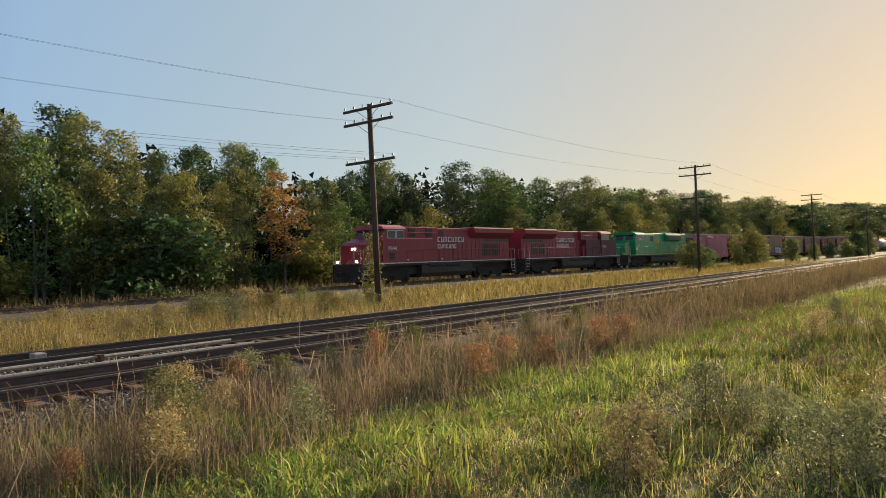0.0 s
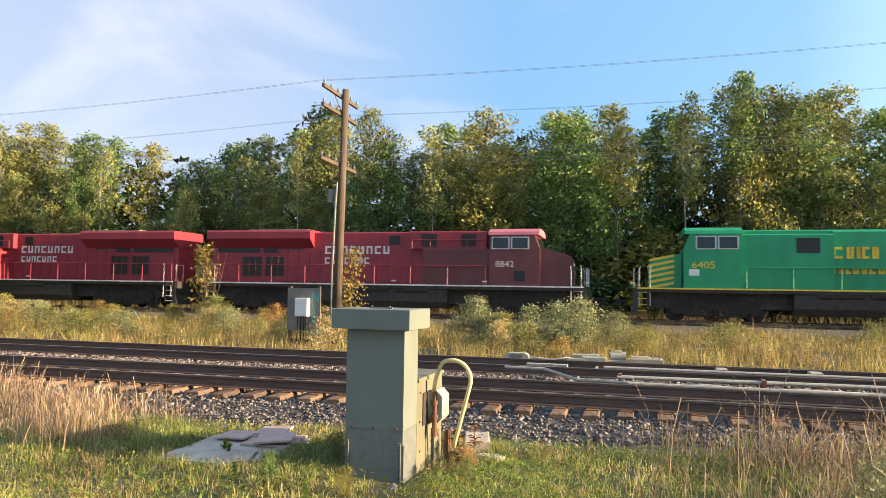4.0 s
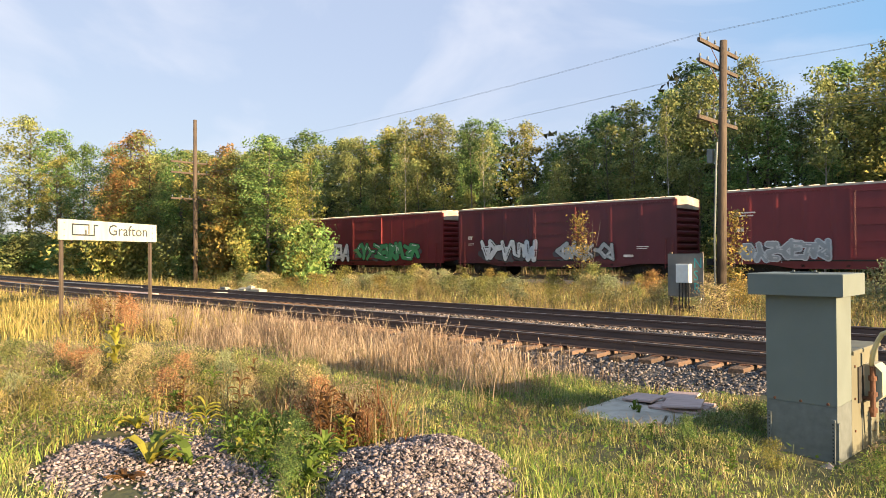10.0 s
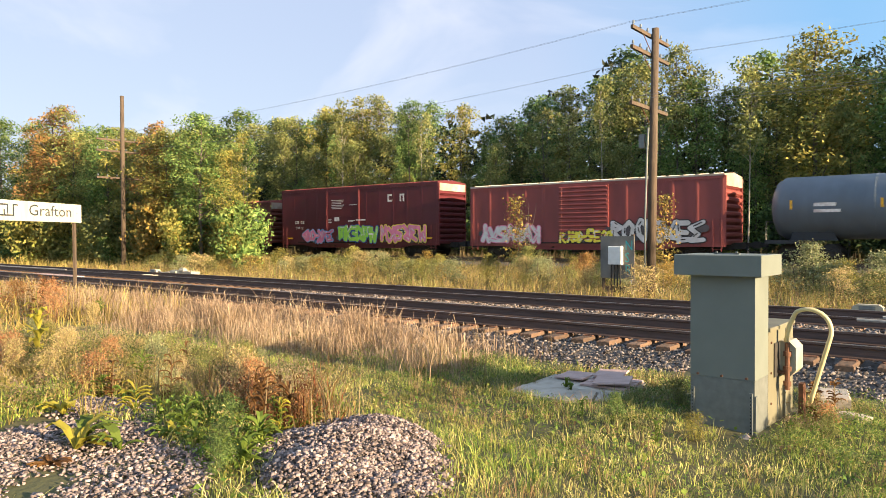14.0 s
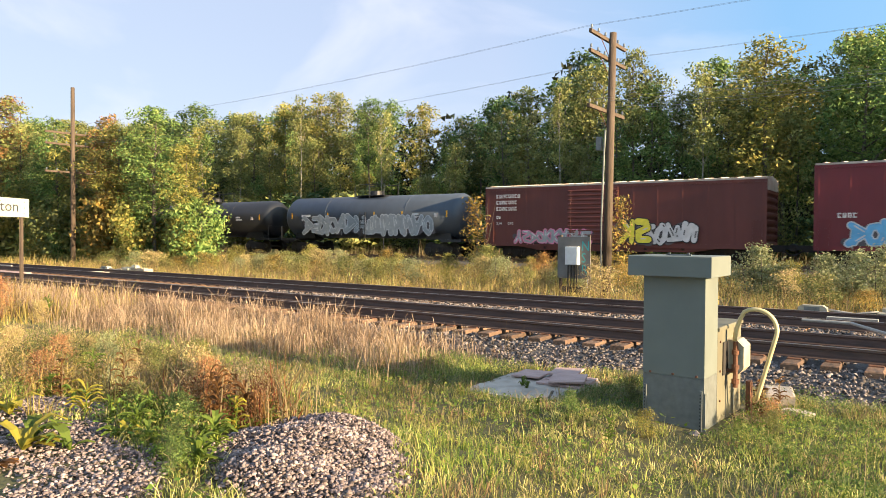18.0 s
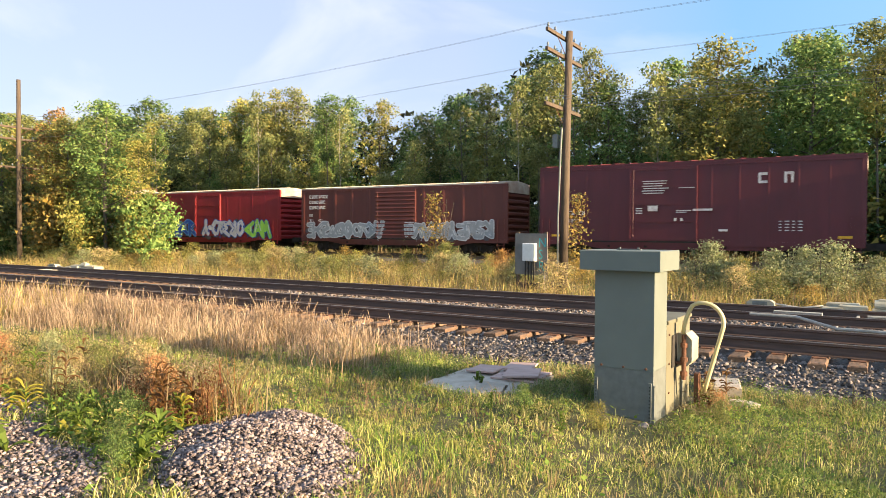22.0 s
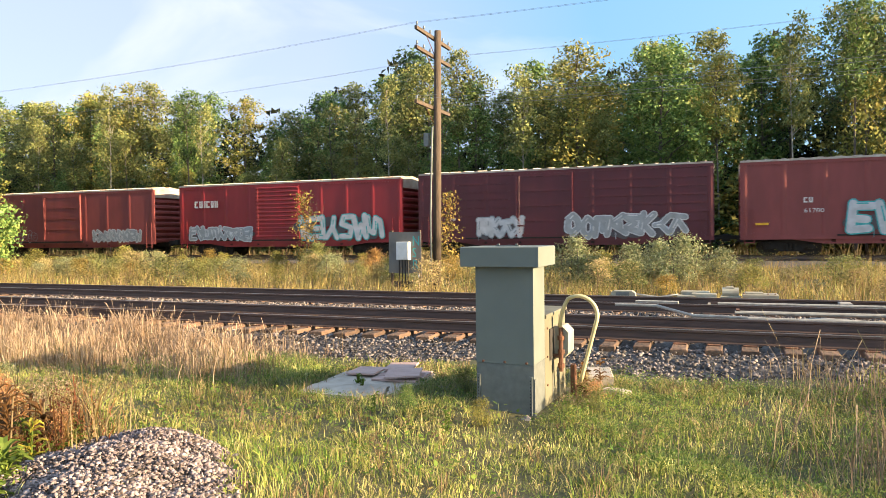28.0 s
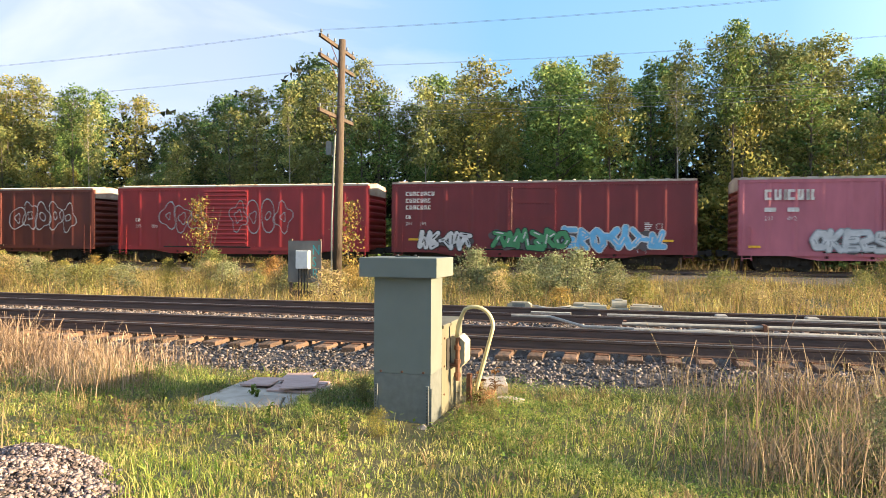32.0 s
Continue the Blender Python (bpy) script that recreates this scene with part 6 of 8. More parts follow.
def crown_arrays(seed, h, w, base, nclump, nleaf, size, shape):
    """Small leaf blades gathered in clumps round the limbs, with gaps between the clumps."""
    rs = np.random.RandomState(seed)
    k = rs.uniform(0, 1, nclump)
    z = base + (h - base) * k
    if shape == "spire":
        r = w * (1 - k) ** 0.8 + 0.15
    elif shape == "tall":
        r = w * (0.28 + 0.95 * np.sin(pi * np.minimum(1, k * 0.86 + 0.10)) ** 1.3)
    else:
        r = w * np.sqrt(np.maximum(0.03, 1 - (2 * k - 0.9) ** 2))
    a = rs.uniform(0, 2 * pi, nclump)
    q = r * np.sqrt(rs.uniform(0.1, 1, nclump)) * (0.85 + 0.35 * np.sin(2 * a + seed + 5 * k))
    tips = np.stack([q * np.cos(a), q * np.sin(a), z], 1)
    cr = rs.uniform(0.55, 1.15, nclump) * (0.40 + w * 0.20)
    n = nclump * nleaf
    out = rs.normal(0, 1, (n, 3))
    out /= np.linalg.norm(out, axis=1)[:, None]
    p = np.repeat(tips, nleaf, 0) + (np.repeat(cr, nleaf) * rs.uniform(0.35, 1.08, n))[:, None] * out * np.array([1.0, 1.0, 0.78])
    # a loose part spread through the whole crown
    loose = rs.uniform(0, 1, n) < 0.16
    j = rs.randint(0, nclump, n)
    f = rs.uniform(0, 1, (n, 1))
    p[loose] = (tips[j] * f + np.roll(tips, 1, 0)[j] * (1 - f) + rs.uniform(-0.5, 0.5, (n, 3)))[loose]
    # leaves lie along the outside of their clump
    face = out + rs.normal(0, 0.5, (n, 3))
    d1 = np.cross(face, rs.normal(0, 1, (n, 3)))
    d1 /= np.linalg.norm(d1, axis=1)[:, None]
    d2 = np.cross(face, d1)
    d2 /= np.linalg.norm(d2, axis=1)[:, None]
    s = (size * rs.uniform(0.6, 1.35, n))[:, None]
    V = np.stack([p - d1 * s - d2 * s * 0.35, p + d2 * s * 0.75, p + d1 * s * 1.1 - d2 * s * 0.2], 1).reshape(-1, 3)
    return V, np.arange(3 * n).reshape(-1, 3), [tuple(t) for t in tips]


def tree_kind(seed, h, w, base, nclump, nleaf, size, shape, stems=1, tr=0.16):
    """Trunk with limbs, and a crown mesh, for one kind of tree."""
    rg = random.Random(seed)
    V, F, tips = crown_arrays(seed, h, w, base, nclump, nleaf, size, shape)
    g = Geo()
    for s in range(stems):
        ox, oy = (rg.uniform(-0.5, 0.5) * (stems > 1), rg.uniform(-0.5, 0.5) * (stems > 1))
        n, pts = 6, []
        lx, ly = rg.uniform(-0.5, 0.5), rg.uniform(-0.5, 0.5)
        for i in range(n + 1):
            k = i / n
            pts.append(Vector((ox + lx * k + 0.12 * sin(3 * k + s), oy + ly * k, -0.4 + (h * 0.93 + 0.4) * k)))
        for i in range(n):
            g.cyl(pts[i], pts[i + 1], tr * (1 - 0.14 * i), 7, tr * (1 - 0.14 * (i + 1)), caps=False)
        for t in rg.sample(tips, min(len(tips), 16 // stems + 2)):
            z = max(base * 0.7, t[2] - rg.uniform(0.8, 2.0))
            k = (z + 0.4) / (h * 0.93 + 0.4)
            i = min(n - 1, int(k * n))
            st = pts[i].lerp(pts[i + 1], k * n - i)
            g.cyl(st, t, tr * 0.28, 5, tr * 0.08, caps=False)
    return g.mesh("trunk"), V, F


TREES = {}


def tree_mesh(key, *args, **kw):
    tk, V, F = tree_kind(*args, **kw)
    TREES[key] = tk, V, F, {}


tree_mesh("tall_a", 1, 15, 2.1, 5.6, 105, 50, 0.112, "tall", tr=0.15)
tree_mesh("tall_b", 2, 15, 1.9, 8.0, 85, 50, 0.106, "tall", stems=2, tr=0.12)
tree_mesh("tall_c", 3, 15, 2.5, 4.6, 130, 49, 0.116, "tall", tr=0.18)
tree_mesh("tall_d", 13, 15, 1.7, 9.2, 75, 45, 0.106, "tall", tr=0.11)
tree_mesh("tall_e", 17, 15, 1.25, 8.2, 60, 34, 0.115, "tall", tr=0.075)
tree_mesh("round_a", 4, 9, 2.9, 1.0, 120, 49, 0.098, "round", stems=3, tr=0.1)
tree_mesh("round_b", 5, 9, 2.5, 1.3, 105, 49, 0.098, "round", stems=2, tr=0.1)
tree_mesh("spire", 6, 13, 2.0, 0.8, 110, 44, 0.112, "spire", tr=0.16)
tree_mesh("thin", 7, 12, 1.3, 3.2, 60, 45, 0.098, "tall", tr=0.09)
tree_mesh("shrub", 8, 3.0, 1.3, 0.1, 75, 60, 0.065, "round", stems=4, tr=0.035)
tree_mesh("wand", 9, 3.4, 0.36, 0.5, 60, 16, 0.060, "spire", stems=3, tr=0.02)
tree_mesh("herb", 21, 3.0, 1.15, 0.25, 90, 26, 0.062, "round", stems=7, tr=0.022)
tree_mesh("under", 10, 4.5, 2.2, 0.1, 85, 49, 0.130, "round", stems=3, tr=0.06)


def plant_tree(key, x, y, h, leaf, bark=None, label="", name="tree", category="tree", group="trees of the wood", spread=1.0, turn=0.0):
    tk, V, F, cache = TREES[key]
    if leaf not in cache:
        cache[leaf] = npmesh("crown", V, F, LEAF[leaf])
    if bark == "pale":
        if "pale" not in cache:
            cache["pale"] = tk.copy()
            cache["pale"].materials.append(BIRCH)
        tm = cache["pale"]
    else:
        if not tk.materials:
            tk.materials.append(BARK)
        tm = tk
    full = {"round_a": 9, "round_b": 9, "spire": 13, "thin": 12, "shrub": 3.0, "herb": 3.0, "wand": 3.4, "under": 4.5}.get(key, 15.0)
    t = thing(name, label, category, group=group)
    k = h / full
    t.matrix_basis = pose(x, y, ground_z(x, y) - 0.05, 0, 0, turn) @ Matrix.Diagonal((k * spread, k * spread, k, 1))
    part("trunk", tm, None, t)
    part("crown", cache[leaf], None, t)
    return t


# skyline of the wood, as seen from the walk: place along a line 44 m beyond the near rail, height of the tops there
SKYLINE = ((-400, 26), (-170, 22), (-134, 20.5), (-111, 20.5), (-94, 18.8), (-82, 18.3), (-68, 17.8), (-55, 17.2), (-48, 16.8), (-42, 15.8), (-36, 15), (-32.6, 13.8), (-27, 16.3),
           (-21.5, 19), (-16, 16.8), (-12.5, 14.9), (-9, 15.9), (-4, 15.1), (2, 16.2), (6, 16.2), (12.5, 18), (18, 17.5), (25, 15.6), (33, 15.2), (37, 13.6), (46, 14.2), (58, 12.8), (70, 14.6),
           (86, 15.6), (110, 15.9), (141, 17), (203, 17.8), (280, 20), (500, 30), (900, 46))


def sky_h(x, y):
    k = 54.8 / (y + 10.8)
    q = 4.8 + (x - 4.8) * k
    for (a, ha), (b, hb) in zip(SKYLINE[:-1], SKYLINE[1:]):
        if a <= q <= b:
            return 1.5 + (ha + (hb - ha) * (q - a) / (b - a) - 1.5) / k - ground_z(x, y)
    return 16.0


def build_wood():
    rg = random.Random(11)
    names = {"green": "leafy green", "dark": "dark green", "yellow": "yellowing", "olive": "olive-green", "orange": "orange-tinged", "gold": "golden", "straw": "straw-coloured", "rust": "rust-brown", "grey": "grey-green"}
    def put(key, x, y, h, leaf, bark=None, spread=1.0):
        kind_ = "slender" if key in ("thin", "tall_b") else "pointed" if key == "spire" else "bushy" if key.startswith("round") else "tall"
        plant_tree(key, x, y, h, leaf, bark, f"{kind_} {names[leaf]} tree at the wood's edge" + (" with a pale trunk" if bark else ""), spread=spread, turn=rg.uniform(0, 360))
    # ranks whose tops follow the skyline
    x = -168.0
    while x < 640:
        left, far = x < -28, abs(x) > 70
        step = 15.0 if x > 230 else 5.0 if far else 2.7
        y0 = 43 if x > -60 else 43 + 0.16 * (-60 - x)
        if x > 90:
            y0 = 43 - 0.03 * (x - 90)
        leaf = rg.choice(("olive", "green", "yellow", "olive", "orange", "yellow", "green", "olive")) if left else rg.choice(("green", "olive", "green", "olive", "olive", "yellow"))
        if x > 36:
            leaf = rg.choice(("dark", "green", "olive", "olive"))
        xx, yy = x + rg.uniform(-1, 1), y0 + rg.uniform(-1.5, 1.5)
        put(rg.choice(("tall_a", "tall_b", "tall_d", "tall_a", "tall_d", "tall_c")), xx, yy, sky_h(xx, yy) * rg.uniform(0.80, 1.0), leaf, "pale" if rg.random() < 0.5 else None, 3.0 if x > 230 else 1.5 if far else 1.15)
        if rg.random() < 0.5:
            xx, yy = x + rg.uniform(-1.5, 1.5), y0 + 5 + rg.uniform(-1.5, 1.5)
            put(rg.choice(("tall_c", "tall_a", "tall_c")), xx, yy, sky_h(xx, yy) * rg.uniform(0.84, 0.95), rg.choice(("dark", "green", "green", "olive")), None, 3.0 if x > 230 else 1.7 if far else 1.4)
        if rg.random() < (0.5 if far else 0.27):
            lf = rg.choice(("yellow", "olive", "green", "yellow")) if left else rg.choice(("green", "olive", "olive", "yellow"))
            xx, yy = x + rg.uniform(-1.4, 1.4), y0 - 4.5 + rg.uniform(-2, 1.0)
            put(rg.choice(("round_a", "round_b", "thin", "round_b", "thin")), xx, yy, sky_h(xx, yy) * rg.uniform(0.45, 0.72), lf, "pale" if rg.random() < 0.4 else None)
        x += step * rg.uniform(0.8, 1.2)
    # depth of the wood behind, one mass of leaves with shade coloured in
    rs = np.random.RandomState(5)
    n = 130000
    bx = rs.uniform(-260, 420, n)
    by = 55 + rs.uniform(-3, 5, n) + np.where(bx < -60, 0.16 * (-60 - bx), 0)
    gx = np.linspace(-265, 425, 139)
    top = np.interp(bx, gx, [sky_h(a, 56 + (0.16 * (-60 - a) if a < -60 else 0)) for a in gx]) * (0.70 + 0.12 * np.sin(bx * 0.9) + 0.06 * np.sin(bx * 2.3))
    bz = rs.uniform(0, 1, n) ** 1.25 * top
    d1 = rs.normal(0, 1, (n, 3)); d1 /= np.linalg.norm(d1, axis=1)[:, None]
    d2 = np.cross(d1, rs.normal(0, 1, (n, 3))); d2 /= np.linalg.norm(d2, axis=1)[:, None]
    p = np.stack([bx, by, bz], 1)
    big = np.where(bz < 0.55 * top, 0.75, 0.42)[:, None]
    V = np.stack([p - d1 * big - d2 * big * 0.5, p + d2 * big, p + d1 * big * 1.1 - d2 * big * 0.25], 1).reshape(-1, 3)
    tagged(new("deep_wood", npmesh("deep_wood", V, np.arange(3 * n).reshape(-1, 3), LEAF["deep_shade"])), "leaf mass behind the wood edge, coloured near-black for shade", "wood", kind="stuff")
    # undergrowth at the foot of the wood
    x = -110.0
    while x < 130:
        y0 = 36.5 if x > -60 else 36.5 + 0.2 * (-60 - x)
        plant_tree("under", x + rg.uniform(-1, 1), y0 + rg.uniform(-2, 3.5), rg.uniform(2.8, 6.4), rg.choice(("olive", "green", "dark", "olive", "yellow")), None,
                   "low tangled bush under the trees", "bush", "bush", "bushes under the wood", 1.5, rg.uniform(0, 360))
        x += 3.6 if abs(x) < 60 else 7
    # slender pale stems before the wood
    x = -62.0
    while x < 42:
        put(rg.choice(("tall_e", "tall_d", "tall_e")), x, 35.5 + rg.uniform(-1.5, 2.5), sky_h(x, 36) * rg.uniform(0.68, 0.98), rg.choice(("olive", "green", "yellow", "olive")), "pale", rg.uniform(0.8, 1.1))
        x += rg.uniform(2.2, 5.0)
    # some that stand out
    put("round_b", 20.5, 35.5, 9.5, "yellow")
    put("round_b", 29.5, 36, 9.0, "yellow")
    put("thin", 45.0, 36, 10.5, "orange", None, 1.9)
    put("round_a", 3.0, 37.5, 11.0, "green")
    put("thin", 16.0, 37, 13.5, "green", "pale", 1.4)
    put("thin", 15.0, 37.5, 12.5, "olive", "pale", 1.2)
    put("thin", -20.5, 36, 11.5, "olive", "pale", 1.2)
    put("thin", -23.0, 36.5, 12.0, "olive", "pale", 1.2)
    put("thin", -13.5, 36, 11, "green", "pale", 1.3)
    put("round_a", -31, 36.5, 7.0, "olive")
    for x, y, h, leaf in ((12.5, 36, 10.5, "yellow"), (14.2, 37, 9.0, "olive"), (25.2, 36, 11.0, "green"), (-3.0, 36.5, 9.5, "olive"), (-8.5, 37, 8.0, "green"), (-17.0, 37, 8.5, "olive"), (-38, 37, 7.5, "yellow"),
                          (-45, 38, 8.5, "olive"), (-53, 38, 8.0, "green"), (36, 36, 9.5, "yellow"), (41, 36.5, 8.0, "olive"), (52, 36, 8.0, "green")):
        put("round_b", x, y, h, leaf, None, 0.9)
    put("tall_c", -4.6, 36.5, 14.2, "yellow", None, 1.35)
    put("tall_c", 0.8, 36.5, 13.6, "green", None, 1.3)
    put("tall_a", -12.0, 36.5, 12.5, "green", "pale", 1.2)
    # clump round the sunlit pole, between the railways
    for x, y, h, key, leaf in ((-88, 15.5, 18.6, "tall_c", "olive"), (-83, 17, 16.5, "tall_a", "green"), (-65, 16.3, 12.5, "tall_c", "olive"), (-71, 15.8, 13.5, "tall_a", "green"), (-78, 15.3, 13.0, "tall_c", "yellow"),
                               (-96, 13.5, 12, "tall_c", "olive"), (-105, 13.3, 12, "tall_a", "yellow"), (-122, 12.8, 12, "tall_c", "olive"), (-140, 12.3, 12, "tall_c", "green"), (-165, 11.3, 13, "tall_a", "olive")):
        plant_tree(key, x, y, h, leaf, None, f"{names[leaf]} roadside tree beyond the name board", "tree", "tree", "trees between the railways", 1.25, rg.uniform(0, 360))
    x = -59.0
    while x < -30:
        k = (x + 59) / 29
        plant_tree(rg.choice(("tall_c", "thin", "tall_a", "tall_c")), x, 13.6 + rg.uniform(-0.8, 1.2), (12.5 - 3.6 * k) * rg.uniform(0.78, 1.05), lf := rg.choice(("yellow", "olive", "olive", "green", "orange", "yellow")), None,
                   f"{names[lf]} young tree clumped by the telegraph pole", "tree", "tree", "trees between the railways", 1.3, rg.uniform(0, 360))
        for side in range(2):
            plant_tree("under", x + rg.uniform(-0.8, 0.8), 12.9 + rg.uniform(-0.4, 2.2), rg.uniform(2.4, 6.0) * (1.1 - 0.35 * k), lf := rg.choice(("yellow", "gold", "olive", "green", "yellow")), None,
                       f"{names[lf]} bush at the foot of the clump", "bush", "bush", "bushes by the telegraph pole", 0.95, rg.uniform(0, 360))
        x += rg.uniform(1.5, 2.5)
    x = -128.0
    while x < -58:
        plant_tree("under", x, 13.6 + rg.uniform(-1, 2), rg.uniform(3.0, 5.5), lf := rg.choice(("olive", "dark", "green", "yellow")), None,
                   f"{names[lf]} bush beyond the name board", "bush", "bush", "bushes by the telegraph pole", 1.5, rg.uniform(0, 360))
        x += rg.uniform(3.0, 4.5)
    # shrubs of the grass strip
    for x, y, h, key, leaf, lab in ((-15.35, 20.0, 4.1, "wand", "gold", "slim golden sapling in the tall grass"), (-14.3, 19.5, 1.5, "shrub", "olive", "straggling shrub in the tall grass"),
                                    (-7.5, 20.0, 3.9, "wand", "gold", "slim yellow sapling behind the pole"), (-0.55, 15.2, 1.7, "shrub", "grey", "grey-green willow shrub beside the track"),
                                    (1.6, 14.8, 1.45, "shrub", "grey", "spreading grey-green shrub beside the track"), (3.3, 15.0, 1.75, "shrub", "grey", "rounded shrub with seed heads"),
                                    (4.6, 15.3, 1.3, "shrub", "grey", "low shrub beside the track"), (2.4, 15.8, 1.6, "shrub", "grey", "spreading grey-green shrub beside the track"),
                                    (-26.5, 19.0, 1.4, "shrub", "yellow", "yellow-leaved shrub in the tall grass"), (-21.0, 19.5, 1.2, "shrub", "gold", "golden shrub in the tall grass"),
                                    (-16.8, 19.6, 1.1, "shrub", "yellow", "yellow shrub in the tall grass"), (-10.8, 18.9, 1.2, "shrub", "orange", "rusty shrub in the tall grass"),
                                    (33.5, 15, 3.9, "wand", "yellow", "young yellow sapling by the dark pole"), (92.4, 17, 3.6, "under", "olive", "olive bush beside the far railway"), (96.0, 16.5, 2.8, "under", "green", "olive bush beside the far railway"), (119.0, 17, 5.2, "under", "yellow", "yellowing bush beside the far railway"), (124.5, 17, 4.6, "under", "olive", "olive bush beside the far railway"), (148.0, 17, 4.4, "under", "olive", "olive bush beside the far railway"), (216.0, 15, 6.0, "under", "dark", "dark bush beside the far railway"), (240.0, 15, 7.0, "under", "olive", "dark bush beside the far railway"),
                                    (114.0, 17, 2.9, "under", "yellow", "yellowing bush beside the far railway"), (170.4, 17, 3.4, "under", "olive", "olive bush beside the far railway"),
                                    (184.4, 16, 3.4, "under", "dark", "dark bush beside the far railway"), (200.4, 15, 4, "under", "olive", "bush beside the far railway"),
                                    (15.5, 21.5, 1.3, "shrub", "olive", "low shrub below the far track"), (-1.5, 20.5, 1.2, "shrub", "dark", "dark shrub below the far track"),
                                    (-31.5, 17.5, 1.3, "shrub", "yellow", "yellow shrub in the tall grass"), (-24.0, 17.2, 1.0, "shrub", "olive", "low shrub in the tall grass")):
        plant_tree(key, x, y, h, leaf, None, lab, "shrub", "shrub", "shrubs of the grass strip", 1.25 if key == "shrub" else 1.0, rg.uniform(0, 360))

    # weed clumps of the strip, low and uneven
    for i in range(120):
        x, y = rg.uniform(-36, 32), rg.uniform(9.5, 21.5)
        lf = rg.choice(("yellow", "gold", "grey", "olive", "straw", "grey", "olive", "straw"))
        if y < track_y(x) - 3.6:
            plant_tree("herb", x, y, rg.uniform(0.6, 1.25), lf, None, f"low {names[lf]} weed clump in the grass strip", "weed_clump", "weeds", "weed clumps of the grass strip", rg.uniform(1.0, 1.9), rg.uniform(0, 360))


    # bushy herbs round the gravel and along the near verge
    spots = [(-1.15, -6.95, 0.62, "rust"), (-0.75, -7.12, 0.52, "rust"), (-0.35, -7.0, 0.40, "rust"), (-1.9, -6.6, 0.66, "straw"), (-1.55, -6.75, 0.55, "straw"), (-2.6, -6.9, 0.50, "straw"), (-2.9, -7.7, 0.52, "rust"),
             (-3.5, -7.9, 0.50, "straw"), (-4.2, -8.0, 0.55, "straw"), (-2.2, -7.3, 0.42, "grey"), (-1.5, -7.5, 0.35, "olive"), (-3.6, -6.6, 0.55, "grey"), (-4.6, -6.2, 0.42, "olive"), (0.15, -8.2, 0.34, "green"), (0.45, -8.4, 0.30, "green"),
             (-0.4, -7.7, 0.34, "green"), (-0.75, -7.55, 0.36, "green"), (-2.5, -6.0, 0.45, "rust"), (-1.2, -6.2, 0.40, "straw"), (-3.0, -5.6, 0.40, "rust"), (2.4, -4.55, 0.34, "yellow"), (3.25, -3.0, 0.30, "rust"), (3.05, -2.6, 0.34, "straw"),
             (3.35, -3.5, 0.30, "olive"), (1.5, -4.35, 0.36, "green"), (1.75, -3.2, 0.36, "olive"), (-14.2, -3.4, 0.85, "rust"), (-15.4, -3.0, 0.95, "rust"), (-13.2, -3.9, 0.7, "rust"), (-16.6, -3.4, 0.9, "orange"), (-12.2, -3.4, 0.6, "straw")]
    for i in range(42):
        spots.append((rg.uniform(-9.5, -2.6), rg.uniform(-9.6, -4.9), rg.uniform(0.28, 0.62), rg.choice(("straw", "grey", "rust", "olive", "grey", "straw", "yellow"))))
    for i in range(40):
        x = rg.uniform(10.5, 30)
        spots.append((x, rg.uniform(-12.5, -8.8 + 0.04 * (x - 10)), rg.uniform(0.35, 0.75), rg.choice(("grey", "straw", "straw", "grey", "yellow"))))
    for i in range(36):
        x = rg.uniform(6.6, 24)
        spots.append((x, rg.uniform(-4.9, -1.2), rg.uniform(0.5, 0.95), rg.choice(("rust", "straw", "rust", "grey", "olive"))))
    for x, y, h, lf in spots:
        if x > -1.5 or ((x + 0.65) / 1.5) ** 2 + ((y + 8.95) / 0.65) ** 2 > 1.1:
            plant_tree("herb", x, y, h, lf, None, f"bushy {names[lf]} weed with fine stems in the grass", "weed_bush", "weeds", "bushy weeds of the verge", rg.uniform(0.75, 1.15), rg.uniform(0, 360))


build_wood()

# ------------------------------------------------------------------ grass and weeds
def blades(rs, xy, zg, hlo, hhi, width, lean, seedhead=0.0, tallness=1.0):
    """Bent tapering blades as two stacked pieces each; xy are roots."""
    n = len(xy)
    h = rs.uniform(hlo, hhi, n) * tallness
    a = rs.uniform(0, 2 * pi, n)
    b = rs.uniform(0, 2 * pi, n)
    le = np.abs(rs.normal(0, lean, n)) * h
    w = width * rs.uniform(0.6, 1.4, n)
    dx, dy = np.cos(a) * w, np.sin(a) * w
    lx, ly = np.cos(b) * le, np.sin(b) * le
    V = np.zeros((n, 6, 3))
    V[:, 0] = np.stack([xy[:, 0] - dx, xy[:, 1] - dy, zg - 0.02], 1)
    V[:, 1] = np.stack([xy[:, 0] + dx, xy[:, 1] + dy, zg - 0.02], 1)
    V[:, 2] = np.stack([xy[:, 0] + dx * 0.8 + lx * 0.35, xy[:, 1] + dy * 0.8 + ly * 0.35, zg + h * 0.6], 1)
    V[:, 3] = np.stack([xy[:, 0] - dx * 0.8 + lx * 0.35, xy[:, 1] - dy * 0.8 + ly * 0.35, zg + h * 0.6], 1)
    k = 1.0 + seedhead
    V[:, 4] = np.stack([xy[:, 0] + dx * 0.25 * k + lx, xy[:, 1] + dy * 0.25 * k + ly, zg + h], 1)
    V[:, 5] = np.stack([xy[:, 0] - dx * 0.25 * k + lx, xy[:, 1] - dy * 0.25 * k + ly, zg + h], 1)
    base = np.arange(n)[:, None] * 6
    F = np.concatenate([base + np.array([0, 1, 2, 3]), base + np.array([3, 2, 4, 5])], 0)
    return V.reshape(-1, 3), F


